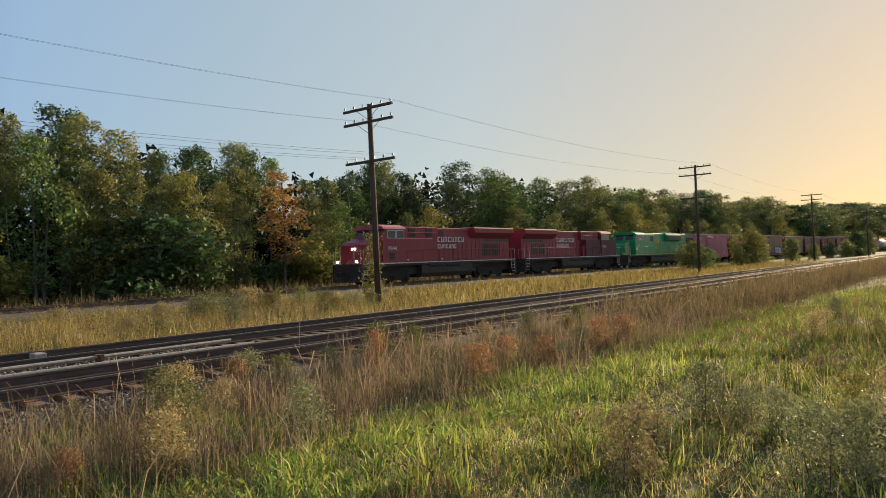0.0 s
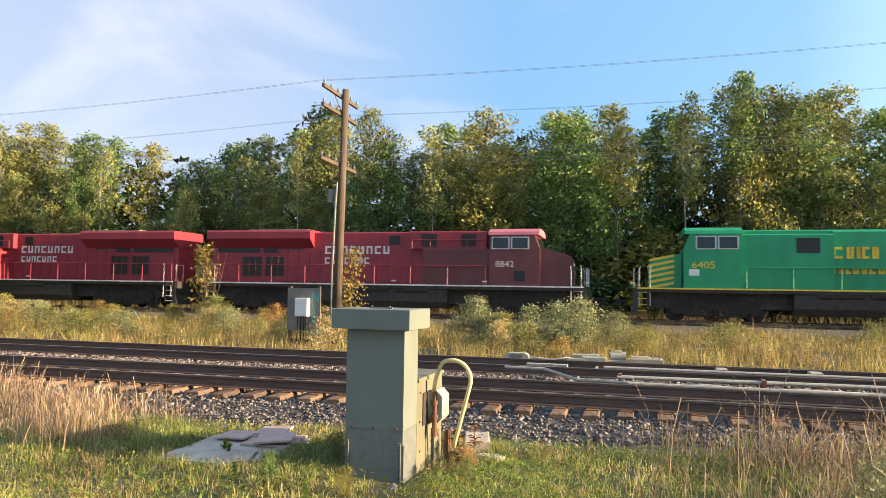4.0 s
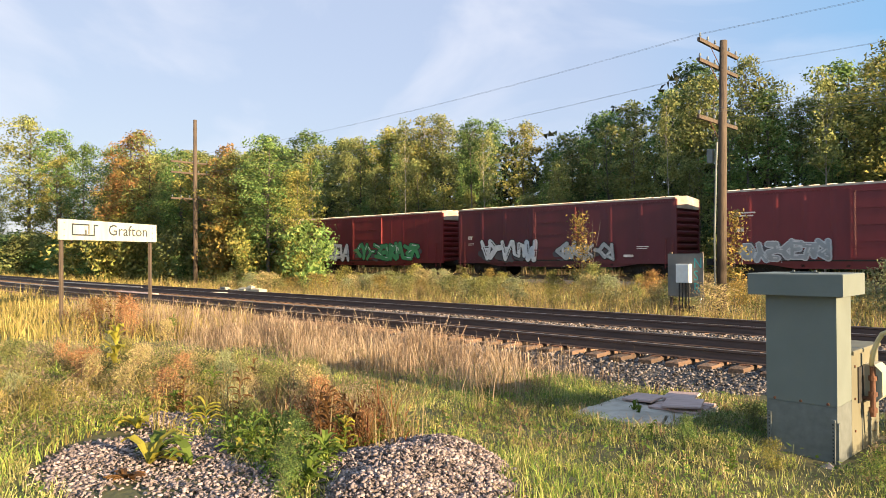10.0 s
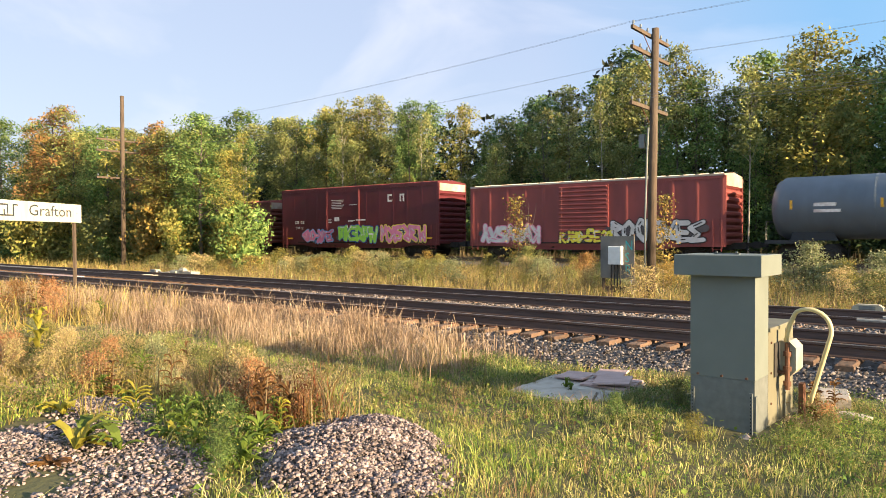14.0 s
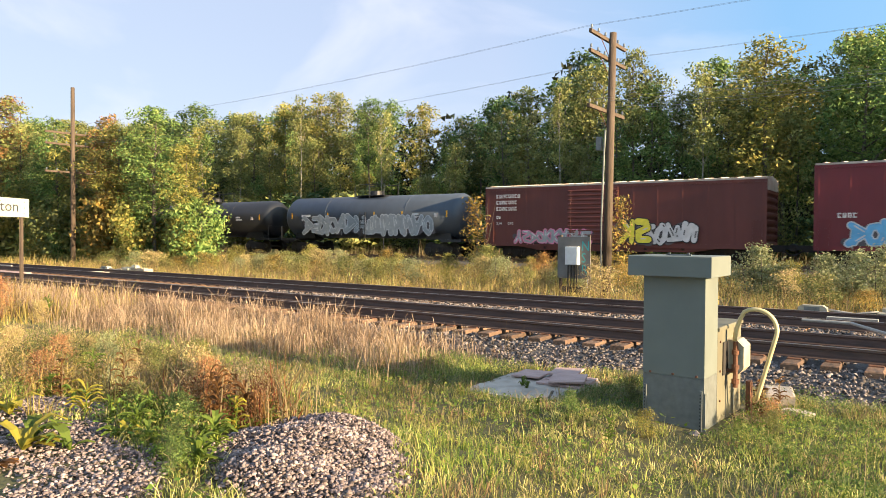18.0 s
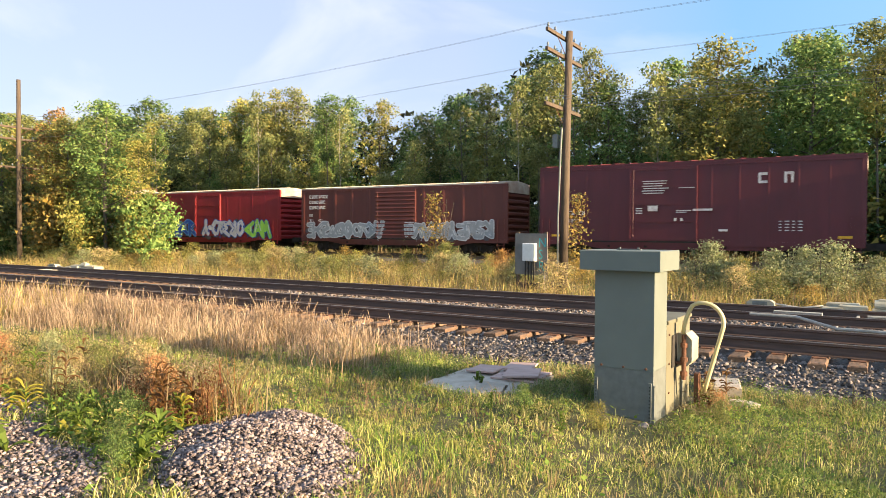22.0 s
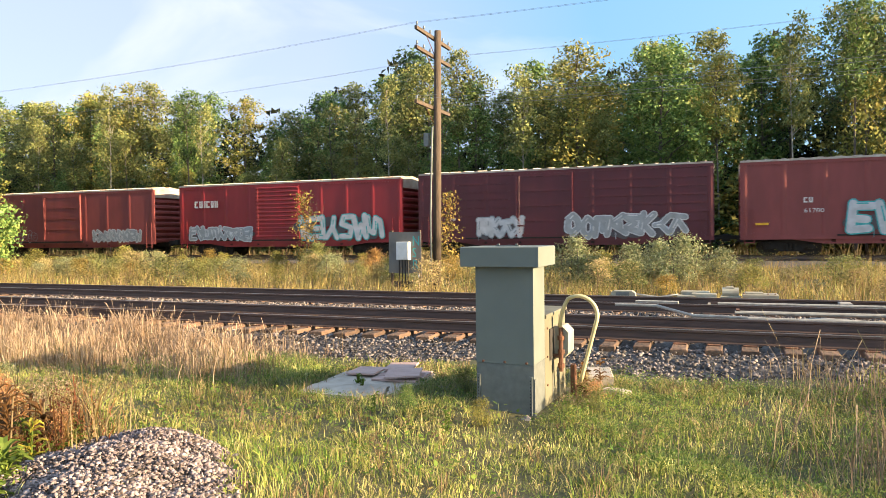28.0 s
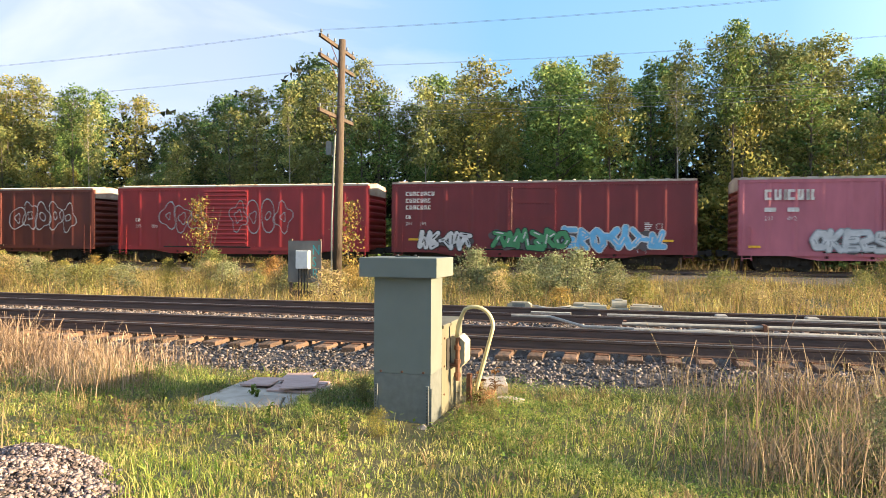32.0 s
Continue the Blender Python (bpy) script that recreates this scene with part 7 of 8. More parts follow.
GRASS = {
    "lush": leafmat("grass_lush", ((0.085, 0.150, 0.027), (0.16, 0.24, 0.038), (0.30, 0.34, 0.055), (0.44, 0.42, 0.10)), 0.42, patch=0.6, swing=0.55, dim=1.1),
    "short": leafmat("grass_short", ((0.14, 0.175, 0.045), (0.27, 0.285, 0.075), (0.42, 0.375, 0.13), (0.56, 0.45, 0.22)), 0.42, swing=0.55, dim=1.3, patch=0.5),
    "dry": leafmat("grass_dry", ((0.30, 0.18, 0.085), (0.42, 0.265, 0.13), (0.47, 0.30, 0.185), (0.24, 0.19, 0.07)), 0.4, patch=1.3),
    "pinkish": leafmat("grass_seed_heads", ((0.36, 0.25, 0.17), (0.50, 0.36, 0.25), (0.44, 0.33, 0.21)), 0.4, patch=1.3),
    "brown": leafmat("weeds_brown", ((0.13, 0.095, 0.045), (0.23, 0.165, 0.08), (0.33, 0.24, 0.13), (0.13, 0.14, 0.04)), 0.35, patch=1.3),
    "rod": leafmat("weeds_golden", ((0.15, 0.15, 0.048), (0.29, 0.25, 0.075), (0.42, 0.33, 0.11), (0.50, 0.38, 0.16)), 0.38, dim=0.85, patch=1.3),
    "sage": leafmat("weeds_sage", ((0.06, 0.09, 0.028), (0.10, 0.14, 0.045), (0.17, 0.19, 0.07), (0.10, 0.12, 0.03)), 0.4, patch=1.3),
    "umber": leafmat("stalks_umber", ((0.24, 0.155, 0.10), (0.38, 0.265, 0.175), (0.48, 0.36, 0.24), (0.22, 0.19, 0.07)), 0.35, patch=1.3),
    "strip": leafmat("grass_strip", ((0.16, 0.155, 0.035), (0.30, 0.24, 0.06), (0.44, 0.32, 0.09), (0.50, 0.37, 0.14)), 0.4, dim=1.0, patch=1.3),
    "herb": leafmat("leaves_herbs", ((0.075, 0.13, 0.03), (0.12, 0.20, 0.04), (0.21, 0.29, 0.06), (0.33, 0.35, 0.09)), 0.35, patch=1.0, swing=0.5),
    "red": leafmat("leaves_reddened", ((0.16, 0.035, 0.02), (0.24, 0.075, 0.03), (0.20, 0.11, 0.03), (0.10, 0.09, 0.02)), 0.4, patch=1.3),
    "fresh": leafmat("leaves_fresh", ((0.103, 0.194, 0.027), (0.182, 0.285, 0.040), (0.331, 0.353, 0.057)), 0.5, patch=1.3),
    "lemon": leafmat("leaves_lemon", ((0.45, 0.40, 0.03), (0.55, 0.48, 0.05), (0.40, 0.38, 0.05)), 0.45, patch=1.3),
}


def heights(xy):
    return np.array([ground_z(x, y) for x, y in xy])


def lumps(xy, s, o):
    return np.array([noise.noise((x * s + o, y * s, o)) for x, y in xy])


HEAP_X, HEAP_Y = 0.66, -7.28


def heap_d(x, y):
    """Elliptic distance from the crest of the gravel heap, uneven at its rim."""
    u, v = (x - HEAP_X) * 0.76 + (y - HEAP_Y) * 0.65, -(x - HEAP_X) * 0.65 + (y - HEAP_Y) * 0.76
    a = np.arctan2(v, u)
    return ((u / 0.74) ** 2 + (v / 1.45) ** 2) * (1 + 0.16 * np.sin(3 * a + 0.7) + 0.12 * np.sin(7 * a))


def heap_h(x, y):
    """Height of the heap: a slumped crest with hollows."""
    k = np.clip(1 - heap_d(x, y), 0, 1) ** 0.62
    return k * (0.145 + 0.05 * np.sin(5.1 * x + 2.0 * y) + 0.04 * np.sin(7.3 * y - 3.1 * x + 1.0))


def in_pile(x, y):
    """Bare gravel: a heap at the near side, spread stones before it and a patch behind the weeds."""
    b = ((x + 0.65) / 1.55) ** 2 + ((y + 8.95 + 0.12 * x) / 0.68) ** 2
    c = ((x + 2.05) / 0.55) ** 2 + ((y + 7.95) / 0.42) ** 2
    return np.minimum(heap_d(x, y), np.minimum(b, c) * (1 + 0.2 * np.sin(6 * x + 4 * y)))


def spikes(rs, xy, zg, hlo, hhi, width, lean, tallness):
    """Far blades, one tapering piece each."""
    n = len(xy)
    h = rs.uniform(hlo, hhi, n) * tallness
    a, b = rs.uniform(0, 2 * pi, n), rs.uniform(0, 2 * pi, n)
    le, w = np.abs(rs.normal(0, lean, n)) * h, width * rs.uniform(0.6, 1.4, n)
    V = np.stack([np.stack([xy[:, 0] - np.cos(a) * w, xy[:, 1] - np.sin(a) * w, zg - 0.02], 1),
                  np.stack([xy[:, 0] + np.cos(a) * w, xy[:, 1] + np.sin(a) * w, zg - 0.02], 1),
                  np.stack([xy[:, 0] + np.cos(b) * le, xy[:, 1] + np.sin(b) * le, zg + h], 1)], 1)
    return V.reshape(-1, 3), np.arange(3 * n).reshape(-1, 3)


def leaf_cloud(name, label, rs, n, x0, x1, y0, y1, keep, material, top, size, lump=0.9):
    """Small leaves filling uneven mounds of weeds."""
    xy = np.stack([rs.uniform(x0, x1, n), rs.uniform(y0, y1, n)], 1)
    xy = xy[keep(xy[:, 0], xy[:, 1], xy) > rs.uniform(0, 1, n)]
    n = len(xy)
    t = top * np.clip(0.55 + 1.1 * lumps(xy, lump, 61.0) + 0.6 * lumps(xy, lump * 3.1, 67.0), 0.12, 1.5)
    p = np.concatenate([xy, (heights(xy) + t * rs.uniform(0, 1, n) ** 0.6)[:, None]], 1)
    d1 = rs.normal(0, 1, (n, 3)); d1 /= np.linalg.norm(d1, axis=1)[:, None]
    d2 = np.cross(d1, rs.normal(0, 1, (n, 3))); d2 /= np.linalg.norm(d2, axis=1)[:, None]
    s = rs.uniform(0.5, 1.3, n)[:, None] * size
    V = np.stack([p - d1 * s - d2 * s * 0.25, p + d2 * s * 0.5, p + d1 * s - d2 * s * 0.2], 1).reshape(-1, 3)
    return tagged(new(name, npmesh(name, V, np.arange(3 * n).reshape(-1, 3), material)), label, "weeds", kind="stuff")


def sow(name, label, rs, n, x0, x1, y0, y1, keep, material, hlo, hhi, width, lean, seedhead=0.0):
    xy = np.stack([rs.uniform(x0, x1, n), rs.uniform(y0, y1, n)], 1)
    xy = xy[keep(xy[:, 0], xy[:, 1], xy) > rs.uniform(0, 1, n)]
    tallness = np.clip(0.9 + 0.8 * lumps(xy, 1.6, 31.0) + 0.6 * lumps(xy, 0.5, 41.0) + 1.0 * lumps(xy, 4.5, 47.0), 0.25, 1.8)
    if y0 > 5 or abs(x0 + x1) > 40:
        V, F = spikes(rs, xy, heights(xy), hlo, hhi, width * 1.2, lean, tallness)
    else:
        V, F = blades(rs, xy, heights(xy), hlo, hhi, width, lean, seedhead, tallness)
    return tagged(new(name, npmesh(name, V, F, material)), label, "grass", kind="stuff")


def tufts(name, label, rs, n, each, x0, x1, y0, y1, keep, material, hlo, hhi, width):
    """Separate tussocks whose blades fan outwards."""
    c = np.stack([rs.uniform(x0, x1, n), rs.uniform(y0, y1, n)], 1)
    c = c[keep(c[:, 0], c[:, 1], c) > rs.uniform(0, 1, n)]
    size = np.repeat(rs.uniform(0.5, 1.3, len(c)), each)
    off = rs.normal(0, 0.035, (len(c) * each, 2)) * size[:, None]
    xy = np.repeat(c, each, 0) + off
    m = len(xy)
    h = rs.uniform(hlo, hhi, m) * size
    a = rs.uniform(0, 2 * pi, m)
    d = off / (np.linalg.norm(off, axis=1)[:, None] + 1e-6) * (h * rs.uniform(0.2, 0.9, m))[:, None]
    w = width * rs.uniform(0.6, 1.4, m)
    z = np.repeat(heights(c), each)
    cx, cy = np.cos(a) * w, np.sin(a) * w
    top = z + h * rs.uniform(0.8, 1.0, m)
    V = np.stack([np.stack([xy[:, 0] - cx, xy[:, 1] - cy, z - 0.02], 1), np.stack([xy[:, 0] + cx, xy[:, 1] + cy, z - 0.02], 1),
                  np.stack([xy[:, 0] + d[:, 0] * 0.4 + cx * 0.8, xy[:, 1] + d[:, 1] * 0.4 + cy * 0.8, z + h * 0.62], 1),
                  np.stack([xy[:, 0] + d[:, 0] * 0.4 - cx * 0.8, xy[:, 1] + d[:, 1] * 0.4 - cy * 0.8, z + h * 0.62], 1),
                  np.stack([xy[:, 0] + d[:, 0], xy[:, 1] + d[:, 1], top], 1)], 1).reshape(-1, 3)
    F = (np.arange(m)[:, None, None] * 5 + np.array([[0, 1, 2], [0, 2, 3], [3, 2, 4]])[None]).reshape(-1, 3)
    return tagged(new(name, npmesh(name, V, F, material)), label, "grass", kind="stuff")


def build_grass():
    rs = np.random.RandomState(4)

    def clear(x, y):
        """Nothing grows in the case, the pad or the gravel heap."""
        ok = (in_pile(x, y) > 1.0 + 0.25 * np.sin(5 * x + 3 * y)) & ~((x > 2.0) & (x < 2.95) & (y > -4.08) & (y < -2.2))
        return ok & ~((x > -0.16) & (x < 1.02) & (y > -3.86) & (y < -2.3))

    def dryness(x, y):
        """Tall dry grass: a wide stand by the name board and one beside the case."""
        left = (1 / (1 + np.exp((x + 2.0 + 0.6 * np.sin(2.3 * y)) / 0.5))) * (1 / (1 + np.exp((-3.7 - 0.05 * x - y + 0.4 * np.sin(1.4 * x)) / 0.22)))
        right = (1 / (1 + np.exp((6.2 - x + 0.5 * np.sin(1.7 * y)) / 0.35))) * (1 / (1 + np.exp((y + 0.9) / 0.15))) * (1 / (1 + np.exp((-5.0 - 0.02 * np.clip(x - 12, 0, 30) - y + 0.35 * np.sin(1.1 * x) - 0.9 * np.exp(-((x - 6.5) / 2.0) ** 2)) / 0.25)))
        return np.maximum(left, right), left, right

    def edge(y):
        return 1 / (1 + np.exp((y + 1.35) / 0.12))

    sow("short_grass", "short yellow-green grass on uneven ground", rs, 105000, -13, 17, -10.2, -1.0,
        lambda x, y, xy: clear(x, y) * edge(y) * (1 - 0.75 * dryness(x, y)[0]) * np.clip(0.62 + 0.9 * lumps(xy, 1.1, 2.0), 0.08, 1), GRASS["short"], 0.03, 0.11, 0.0034, 0.85)
    open_ = lambda x, y, xy: clear(x, y) * edge(y) * (1 - 0.85 * dryness(x, y)[0])
    tufts("grass_tufts", "sunlit yellow-green grass tussocks", rs, 8600, 15, -9, 13, -10.3, -1.3, lambda x, y, xy: open_(x, y, xy) * np.clip(0.6 + 0.9 * lumps(xy, 0.9, 91.0), 0.1, 1), GRASS["short"], 0.045, 0.13, 0.0027)
    tufts("grass_tufts", "lush green grass tussocks", rs, 3600, 18, -9, 13, -10.3, -1.3, lambda x, y, xy: open_(x, y, xy) * np.clip(0.4 - 1.2 * lumps(xy, 0.9, 91.0), 0.05, 1), GRASS["lush"], 0.05, 0.14, 0.003)
    tufts("straw_tufts", "pale straw tussocks in the grass", rs, 2000, 18, -9, 13, -10.3, -1.3, lambda x, y, xy: open_(x, y, xy) * np.clip(0.3 + 1.0 * lumps(xy, 0.7, 95.0), 0.0, 1), GRASS["dry"], 0.07, 0.22, 0.003)
    tufts("grass_tufts", "green tussocks along the path", rs, 2600, 16, 9, 34, -12, -4.8, lambda x, y, xy: np.clip(0.5 + 1.0 * lumps(xy, 0.6, 97.0), 0.05, 1), GRASS["lush"], 0.08, 0.26, 0.008)
    sow("green_grass", "patches of lush green grass", rs, 95000, -12, 20, -10.5, -1.2,
        lambda x, y, xy: clear(x, y) * edge(y) * (1 - 0.8 * dryness(x, y)[0]) * np.clip(0.15 + 1.9 * lumps(xy, 0.55, 9.0), 0, 1), GRASS["lush"], 0.04, 0.13, 0.0038, 0.8)
    sow("dry_grass", "tall dry straw-coloured grass beside the track", rs, 80000, -22, -1.0, -5.2, -0.55,
        lambda x, y, xy: dryness(x, y)[1] * (1 / (1 + np.exp((y + 0.95 + 0.10 * np.clip(x + 3, -6, 6)) / 0.12))) * np.clip(0.5 + 1.3 * lumps(xy, 0.8, 5.0), 0.06, 1), GRASS["dry"], 0.12, 0.40, 0.0027, 0.42)
    sow("seed_grass", "pinkish seed heads over the dry grass", rs, 26000, -22, -1.2, -4.8, -0.6,
        lambda x, y, xy: dryness(x, y)[1] * (1 / (1 + np.exp((y + 1.0 + 0.10 * np.clip(x + 3, -6, 6)) / 0.12))), GRASS["pinkish"], 0.2, 0.46, 0.0032, 0.32, 5.0)
    sow("dry_grass", "tall brown dry weeds and stalks beside the track", rs, 62000, 4.2, 28, -7.0, -0.7,
        lambda x, y, xy: dryness(x, y)[2] * np.clip(0.55 + 1.2 * lumps(xy, 0.7, 7.0), 0.1, 1), GRASS["umber"], 0.14, 0.52, 0.0042, 0.42)
    sow("green_grass", "green weeds among the brown stalks", rs, 60000, 4.6, 28, -7.0, -0.8,
        lambda x, y, xy: dryness(x, y)[2] * np.clip(0.1 - 1.3 * lumps(xy, 0.7, 7.0), 0.0, 1), GRASS["lush"], 0.08, 0.28, 0.005, 0.5)
    sow("seed_grass", "pale seed heads over brown stalks", rs, 9000, 4.6, 26, -6.6, -0.8,
        lambda x, y, xy: dryness(x, y)[2] * np.clip(0.3 + 1.3 * lumps(xy, 0.7, 7.0), 0.0, 1), GRASS["umber"], 0.30, 0.75, 0.0035, 0.34, 4.0)
    # far foreground on both sides
    sow("rough_grass", "rough autumn grass beside the railway", rs, 45000, -60, -12, -14, -0.6, lambda x, y, xy: 0.9 + 0 * x, GRASS["strip"], 0.2, 0.6, 0.014, 0.4)
    sow("rough_grass", "rough autumn grass beside the railway", rs, 70000, 16, 80, -24, -1.5, lambda x, y, xy: np.clip(0.5 + 1.0 * lumps(xy, 0.35, 3.0), 0.1, 1), GRASS["brown"], 0.12, 0.45, 0.009, 0.5)
    sow("dry_grass", "tall brown weeds along the ballast, farther off", rs, 60000, 26, 150, -5.2, -0.5, lambda x, y, xy: np.clip(0.6 + 0.9 * lumps(xy, 0.4, 6.0), 0.1, 1), GRASS["brown"], 0.35, 0.9, 0.016, 0.4)
    leaf_cloud("stand_weeds", "brown weeds along the ballast, farther off", rs, 60000, 24, 120, -6.0, -0.6, lambda x, y, xy: np.clip(0.4 + 1.2 * lumps(xy, 0.4, 8.0), 0, 1), GRASS["brown"], 0.7, 0.05, 0.6)
    def trail(x, y):
        """A mown path that runs along the railway."""
        return np.exp(-(((y + 6.9 + 0.03 * np.clip(x - 14, 0, 40)) / 1.25) ** 4))
    sow("green_grass", "lush grass along an old path", rs, 46000, 7, 45, -11, -4.5, lambda x, y, xy: trail(x, y) * np.clip(0.45 + 1.2 * lumps(xy, 0.5, 13.0), 0.05, 1), GRASS["lush"], 0.06, 0.22, 0.009, 0.55)
    sow("cut_straw", "flattened pale straw on the path", rs, 48000, 8, 40, -9, -5.4, lambda x, y, xy: trail(x, y) * np.clip(0.05 - 2.0 * lumps(xy, 0.5, 13.0), 0, 1), GRASS["dry"], 0.05, 0.14, 0.007, 1.3)
    sow("green_weeds", "tall green and straw weeds beyond the path", rs, 45000, 7, 40, -16, -7.6, lambda x, y, xy: (1 - trail(x, y)) * np.clip(0.4 + 1.3 * lumps(xy, 0.45, 23.0), 0.05, 1), GRASS["short"], 0.08, 0.30, 0.005, 0.6)
    # weeds round the gravel
    def spot(x, y, cx, cy, a, b):
        return np.exp(-((((x - cx) / a) ** 2 + ((y - cy) / b) ** 2) ** 2))
    sow("weed_thicket", "tangled reddish and straw weeds beside the gravel heap", rs, 9000, -3.2, 0.4, -8.2, -5.4, lambda x, y, xy: spot(x, y, -1.4, -6.75, 1.15, 0.75) * np.clip(0.45 + 1.4 * lumps(xy, 2.2, 51.0), 0, 1), GRASS["brown"], 0.12, 0.46, 0.005, 0.5)
    sow("weed_thicket", "reddened weeds behind the gravel", rs, 5000, -3.0, 0.2, -7.8, -5.6, lambda x, y, xy: spot(x, y, -0.9, -6.8, 0.75, 0.5) * np.clip(0.2 + 1.8 * lumps(xy, 2.4, 53.0), 0, 1), GRASS["red"], 0.15, 0.50, 0.006, 0.4)
    sow("weed_thicket", "dense green weeds in the gravel", rs, 3500, -2.8, 0.6, -8.6, -6.0, lambda x, y, xy: spot(x, y, -0.6, -7.55, 0.75, 0.4) * np.clip(0.3 + 1.8 * lumps(xy, 2.0, 55.0), 0, 1), GRASS["herb"], 0.08, 0.22, 0.007, 0.5)
    sow("weed_thicket", "straw-coloured brush at the edge of the gravel", rs, 26000, -7.0, -1.6, -10.2, -5.6, lambda x, y, xy: clear(x, y) * np.clip(0.2 + 1.6 * lumps(xy, 0.9, 57.0), 0, 1), GRASS["strip"], 0.08, 0.26, 0.0045, 0.6)
    sow("weed_thicket", "olive brush at the edge of the gravel", rs, 22000, -8.0, -1.6, -10.2, -5.2, lambda x, y, xy: clear(x, y) * np.clip(0.1 - 1.8 * lumps(xy, 0.9, 57.0), 0, 1), GRASS["lush"], 0.06, 0.20, 0.005, 0.7)
    sow("green_grass", "sunlit low lawn before the dry stand", rs, 42000, -11, -2.5, -7.6, -4.2, lambda x, y, xy: clear(x, y) * spot(x, y, -6.6, -5.7, 3.4, 1.1) * np.clip(0.7 + 0.9 * lumps(xy, 0.6, 63.0), 0.1, 1), GRASS["fresh"], 0.04, 0.12, 0.004, 0.7)
    # strip between the railways
    def strip(x, y, xy):
        return (y < np.array([track_y(q) for q in x]) - 3.2) * np.clip(0.6 + 0.9 * lumps(xy, 0.5, 1.0), 0.1, 1)
    sow("strip_grass", "tall golden grass and weeds between the railways", rs, 110000, -40, 34, 6.9, 23.5, strip, GRASS["strip"], 0.10, 0.48, 0.011, 0.45)
    sow("strip_grass", "tall straw grass between the railways", rs, 40000, -40, 34, 6.9, 23.5, strip, GRASS["dry"], 0.18, 0.62, 0.008, 0.35, 3.0)
    sow("strip_grass", "tall grass between the railways, farther off", rs, 50000, 30, 130, 7.2, 23.5, strip, GRASS["strip"], 0.2, 0.6, 0.03, 0.4)
    sow("strip_grass", "tall grass between the railways by the bushes", rs, 50000, -150, -36, 7.2, 23.5, strip, GRASS["strip"], 0.2, 0.6, 0.03, 0.4)
    sow("green_weeds", "green weeds among the golden grass", rs, 45000, -40, 40, 7.0, 22.5,
        lambda x, y, xy: strip(x, y, xy) * np.clip(0.1 + 1.8 * lumps(xy, 0.45, 21.0), 0, 1), GRASS["short"], 0.15, 0.5, 0.016, 0.5)
    leaf_cloud("strip_weeds", "yellow-green weeds in uneven mounds between the railways", rs, 280000, -42, 36, 7.0, 23.2,
               lambda x, y, xy: strip(x, y, xy) * np.clip(0.45 + 1.2 * lumps(xy, 0.6, 71.0), 0.05, 1), GRASS["rod"], 0.95, 0.030, 0.55)
    leaf_cloud("strip_weeds", "dark green weeds between the railways", rs, 200000, -42, 36, 7.2, 23.2,
               lambda x, y, xy: strip(x, y, xy) * np.clip(0.1 - 1.7 * lumps(xy, 0.6, 71.0), 0, 1), GRASS["sage"], 1.05, 0.032, 0.55)
    leaf_cloud("low_herbs", "low green herbs and clover in the grass", rs, 190000, -9, 14, -10.3, -1.5,
               lambda x, y, xy: clear(x, y) * (1 - 0.8 * dryness(x, y)[0]) * np.clip(0.3 + 1.6 * lumps(xy, 0.8, 73.0), 0, 1), GRASS["lush"], 0.10, 0.013, 1.3)
    leaf_cloud("low_herbs", "olive and straw herbs in the grass", rs, 110000, -9, 14, -10.3, -1.5,
               lambda x, y, xy: clear(x, y) * (1 - 0.7 * dryness(x, y)[0]) * np.clip(0.25 - 1.6 * lumps(xy, 0.8, 73.0), 0, 1), GRASS["rod"], 0.12, 0.014, 1.3)
    leaf_cloud("low_herbs", "dense green herbs below the ballast by the case", rs, 90000, 2.9, 9.5, -6.2, -1.5,
               lambda x, y, xy: clear(x, y) * np.clip(0.65 + 1.0 * lumps(xy, 0.7, 75.0), 0, 1) / (1 + np.exp((x - 6.6 - 0.8 * np.sin(1.3 * y)) / 0.5)), GRASS["herb"], 0.20, 0.014, 1.5)
    leaf_cloud("low_herbs", "green herbs in the shade of the case", rs, 50000, -3.2, 2.1, -4.6, -1.6,
               lambda x, y, xy: clear(x, y) * np.clip(0.6 + 1.0 * lumps(xy, 0.8, 77.0), 0, 1), GRASS["herb"], 0.15, 0.013, 1.5)
    leaf_cloud("stand_weeds", "brown and green leaves among the dry stalks", rs, 60000, 5.4, 26, -6.0, -0.9,
               lambda x, y, xy: dryness(x, y)[2] * np.clip(0.4 + 1.4 * lumps(xy, 0.7, 7.0), 0, 1), GRASS["brown"], 0.42, 0.022, 0.9)
    leaf_cloud("path_weeds", "leafy green weeds along the path", rs, 120000, 7, 40, -13, -4.6,
               lambda x, y, xy: np.clip(0.12 + 1.5 * lumps(xy, 0.45, 79.0), 0, 1), GRASS["fresh"], 0.22, 0.028, 0.7)
    leaf_cloud("path_weeds", "brown and straw weeds beside the path", rs, 170000, 6.5, 40, -15, -3.0,
               lambda x, y, xy: (1 - 0.7 * trail(x, y)) * np.clip(0.35 - 1.3 * lumps(xy, 0.45, 79.0), 0, 1), GRASS["brown"], 0.42, 0.022, 0.8)
    brush = lambda x, y: (in_pile(x, y) > 1.1) * (1 / (1 + np.exp((x + 1.8) / 0.25))) * (1 / (1 + np.exp((y + 4.6) / 0.3)))
    leaf_cloud("brush_weeds", "dark olive weeds in low mounds", rs, 120000, -10, -1.2, -10.3, -4.2, lambda x, y, xy: brush(x, y) * np.clip(0.1 + 1.6 * lumps(xy, 1.3, 93.0), 0, 1), GRASS["sage"], 0.36, 0.018, 1.2)
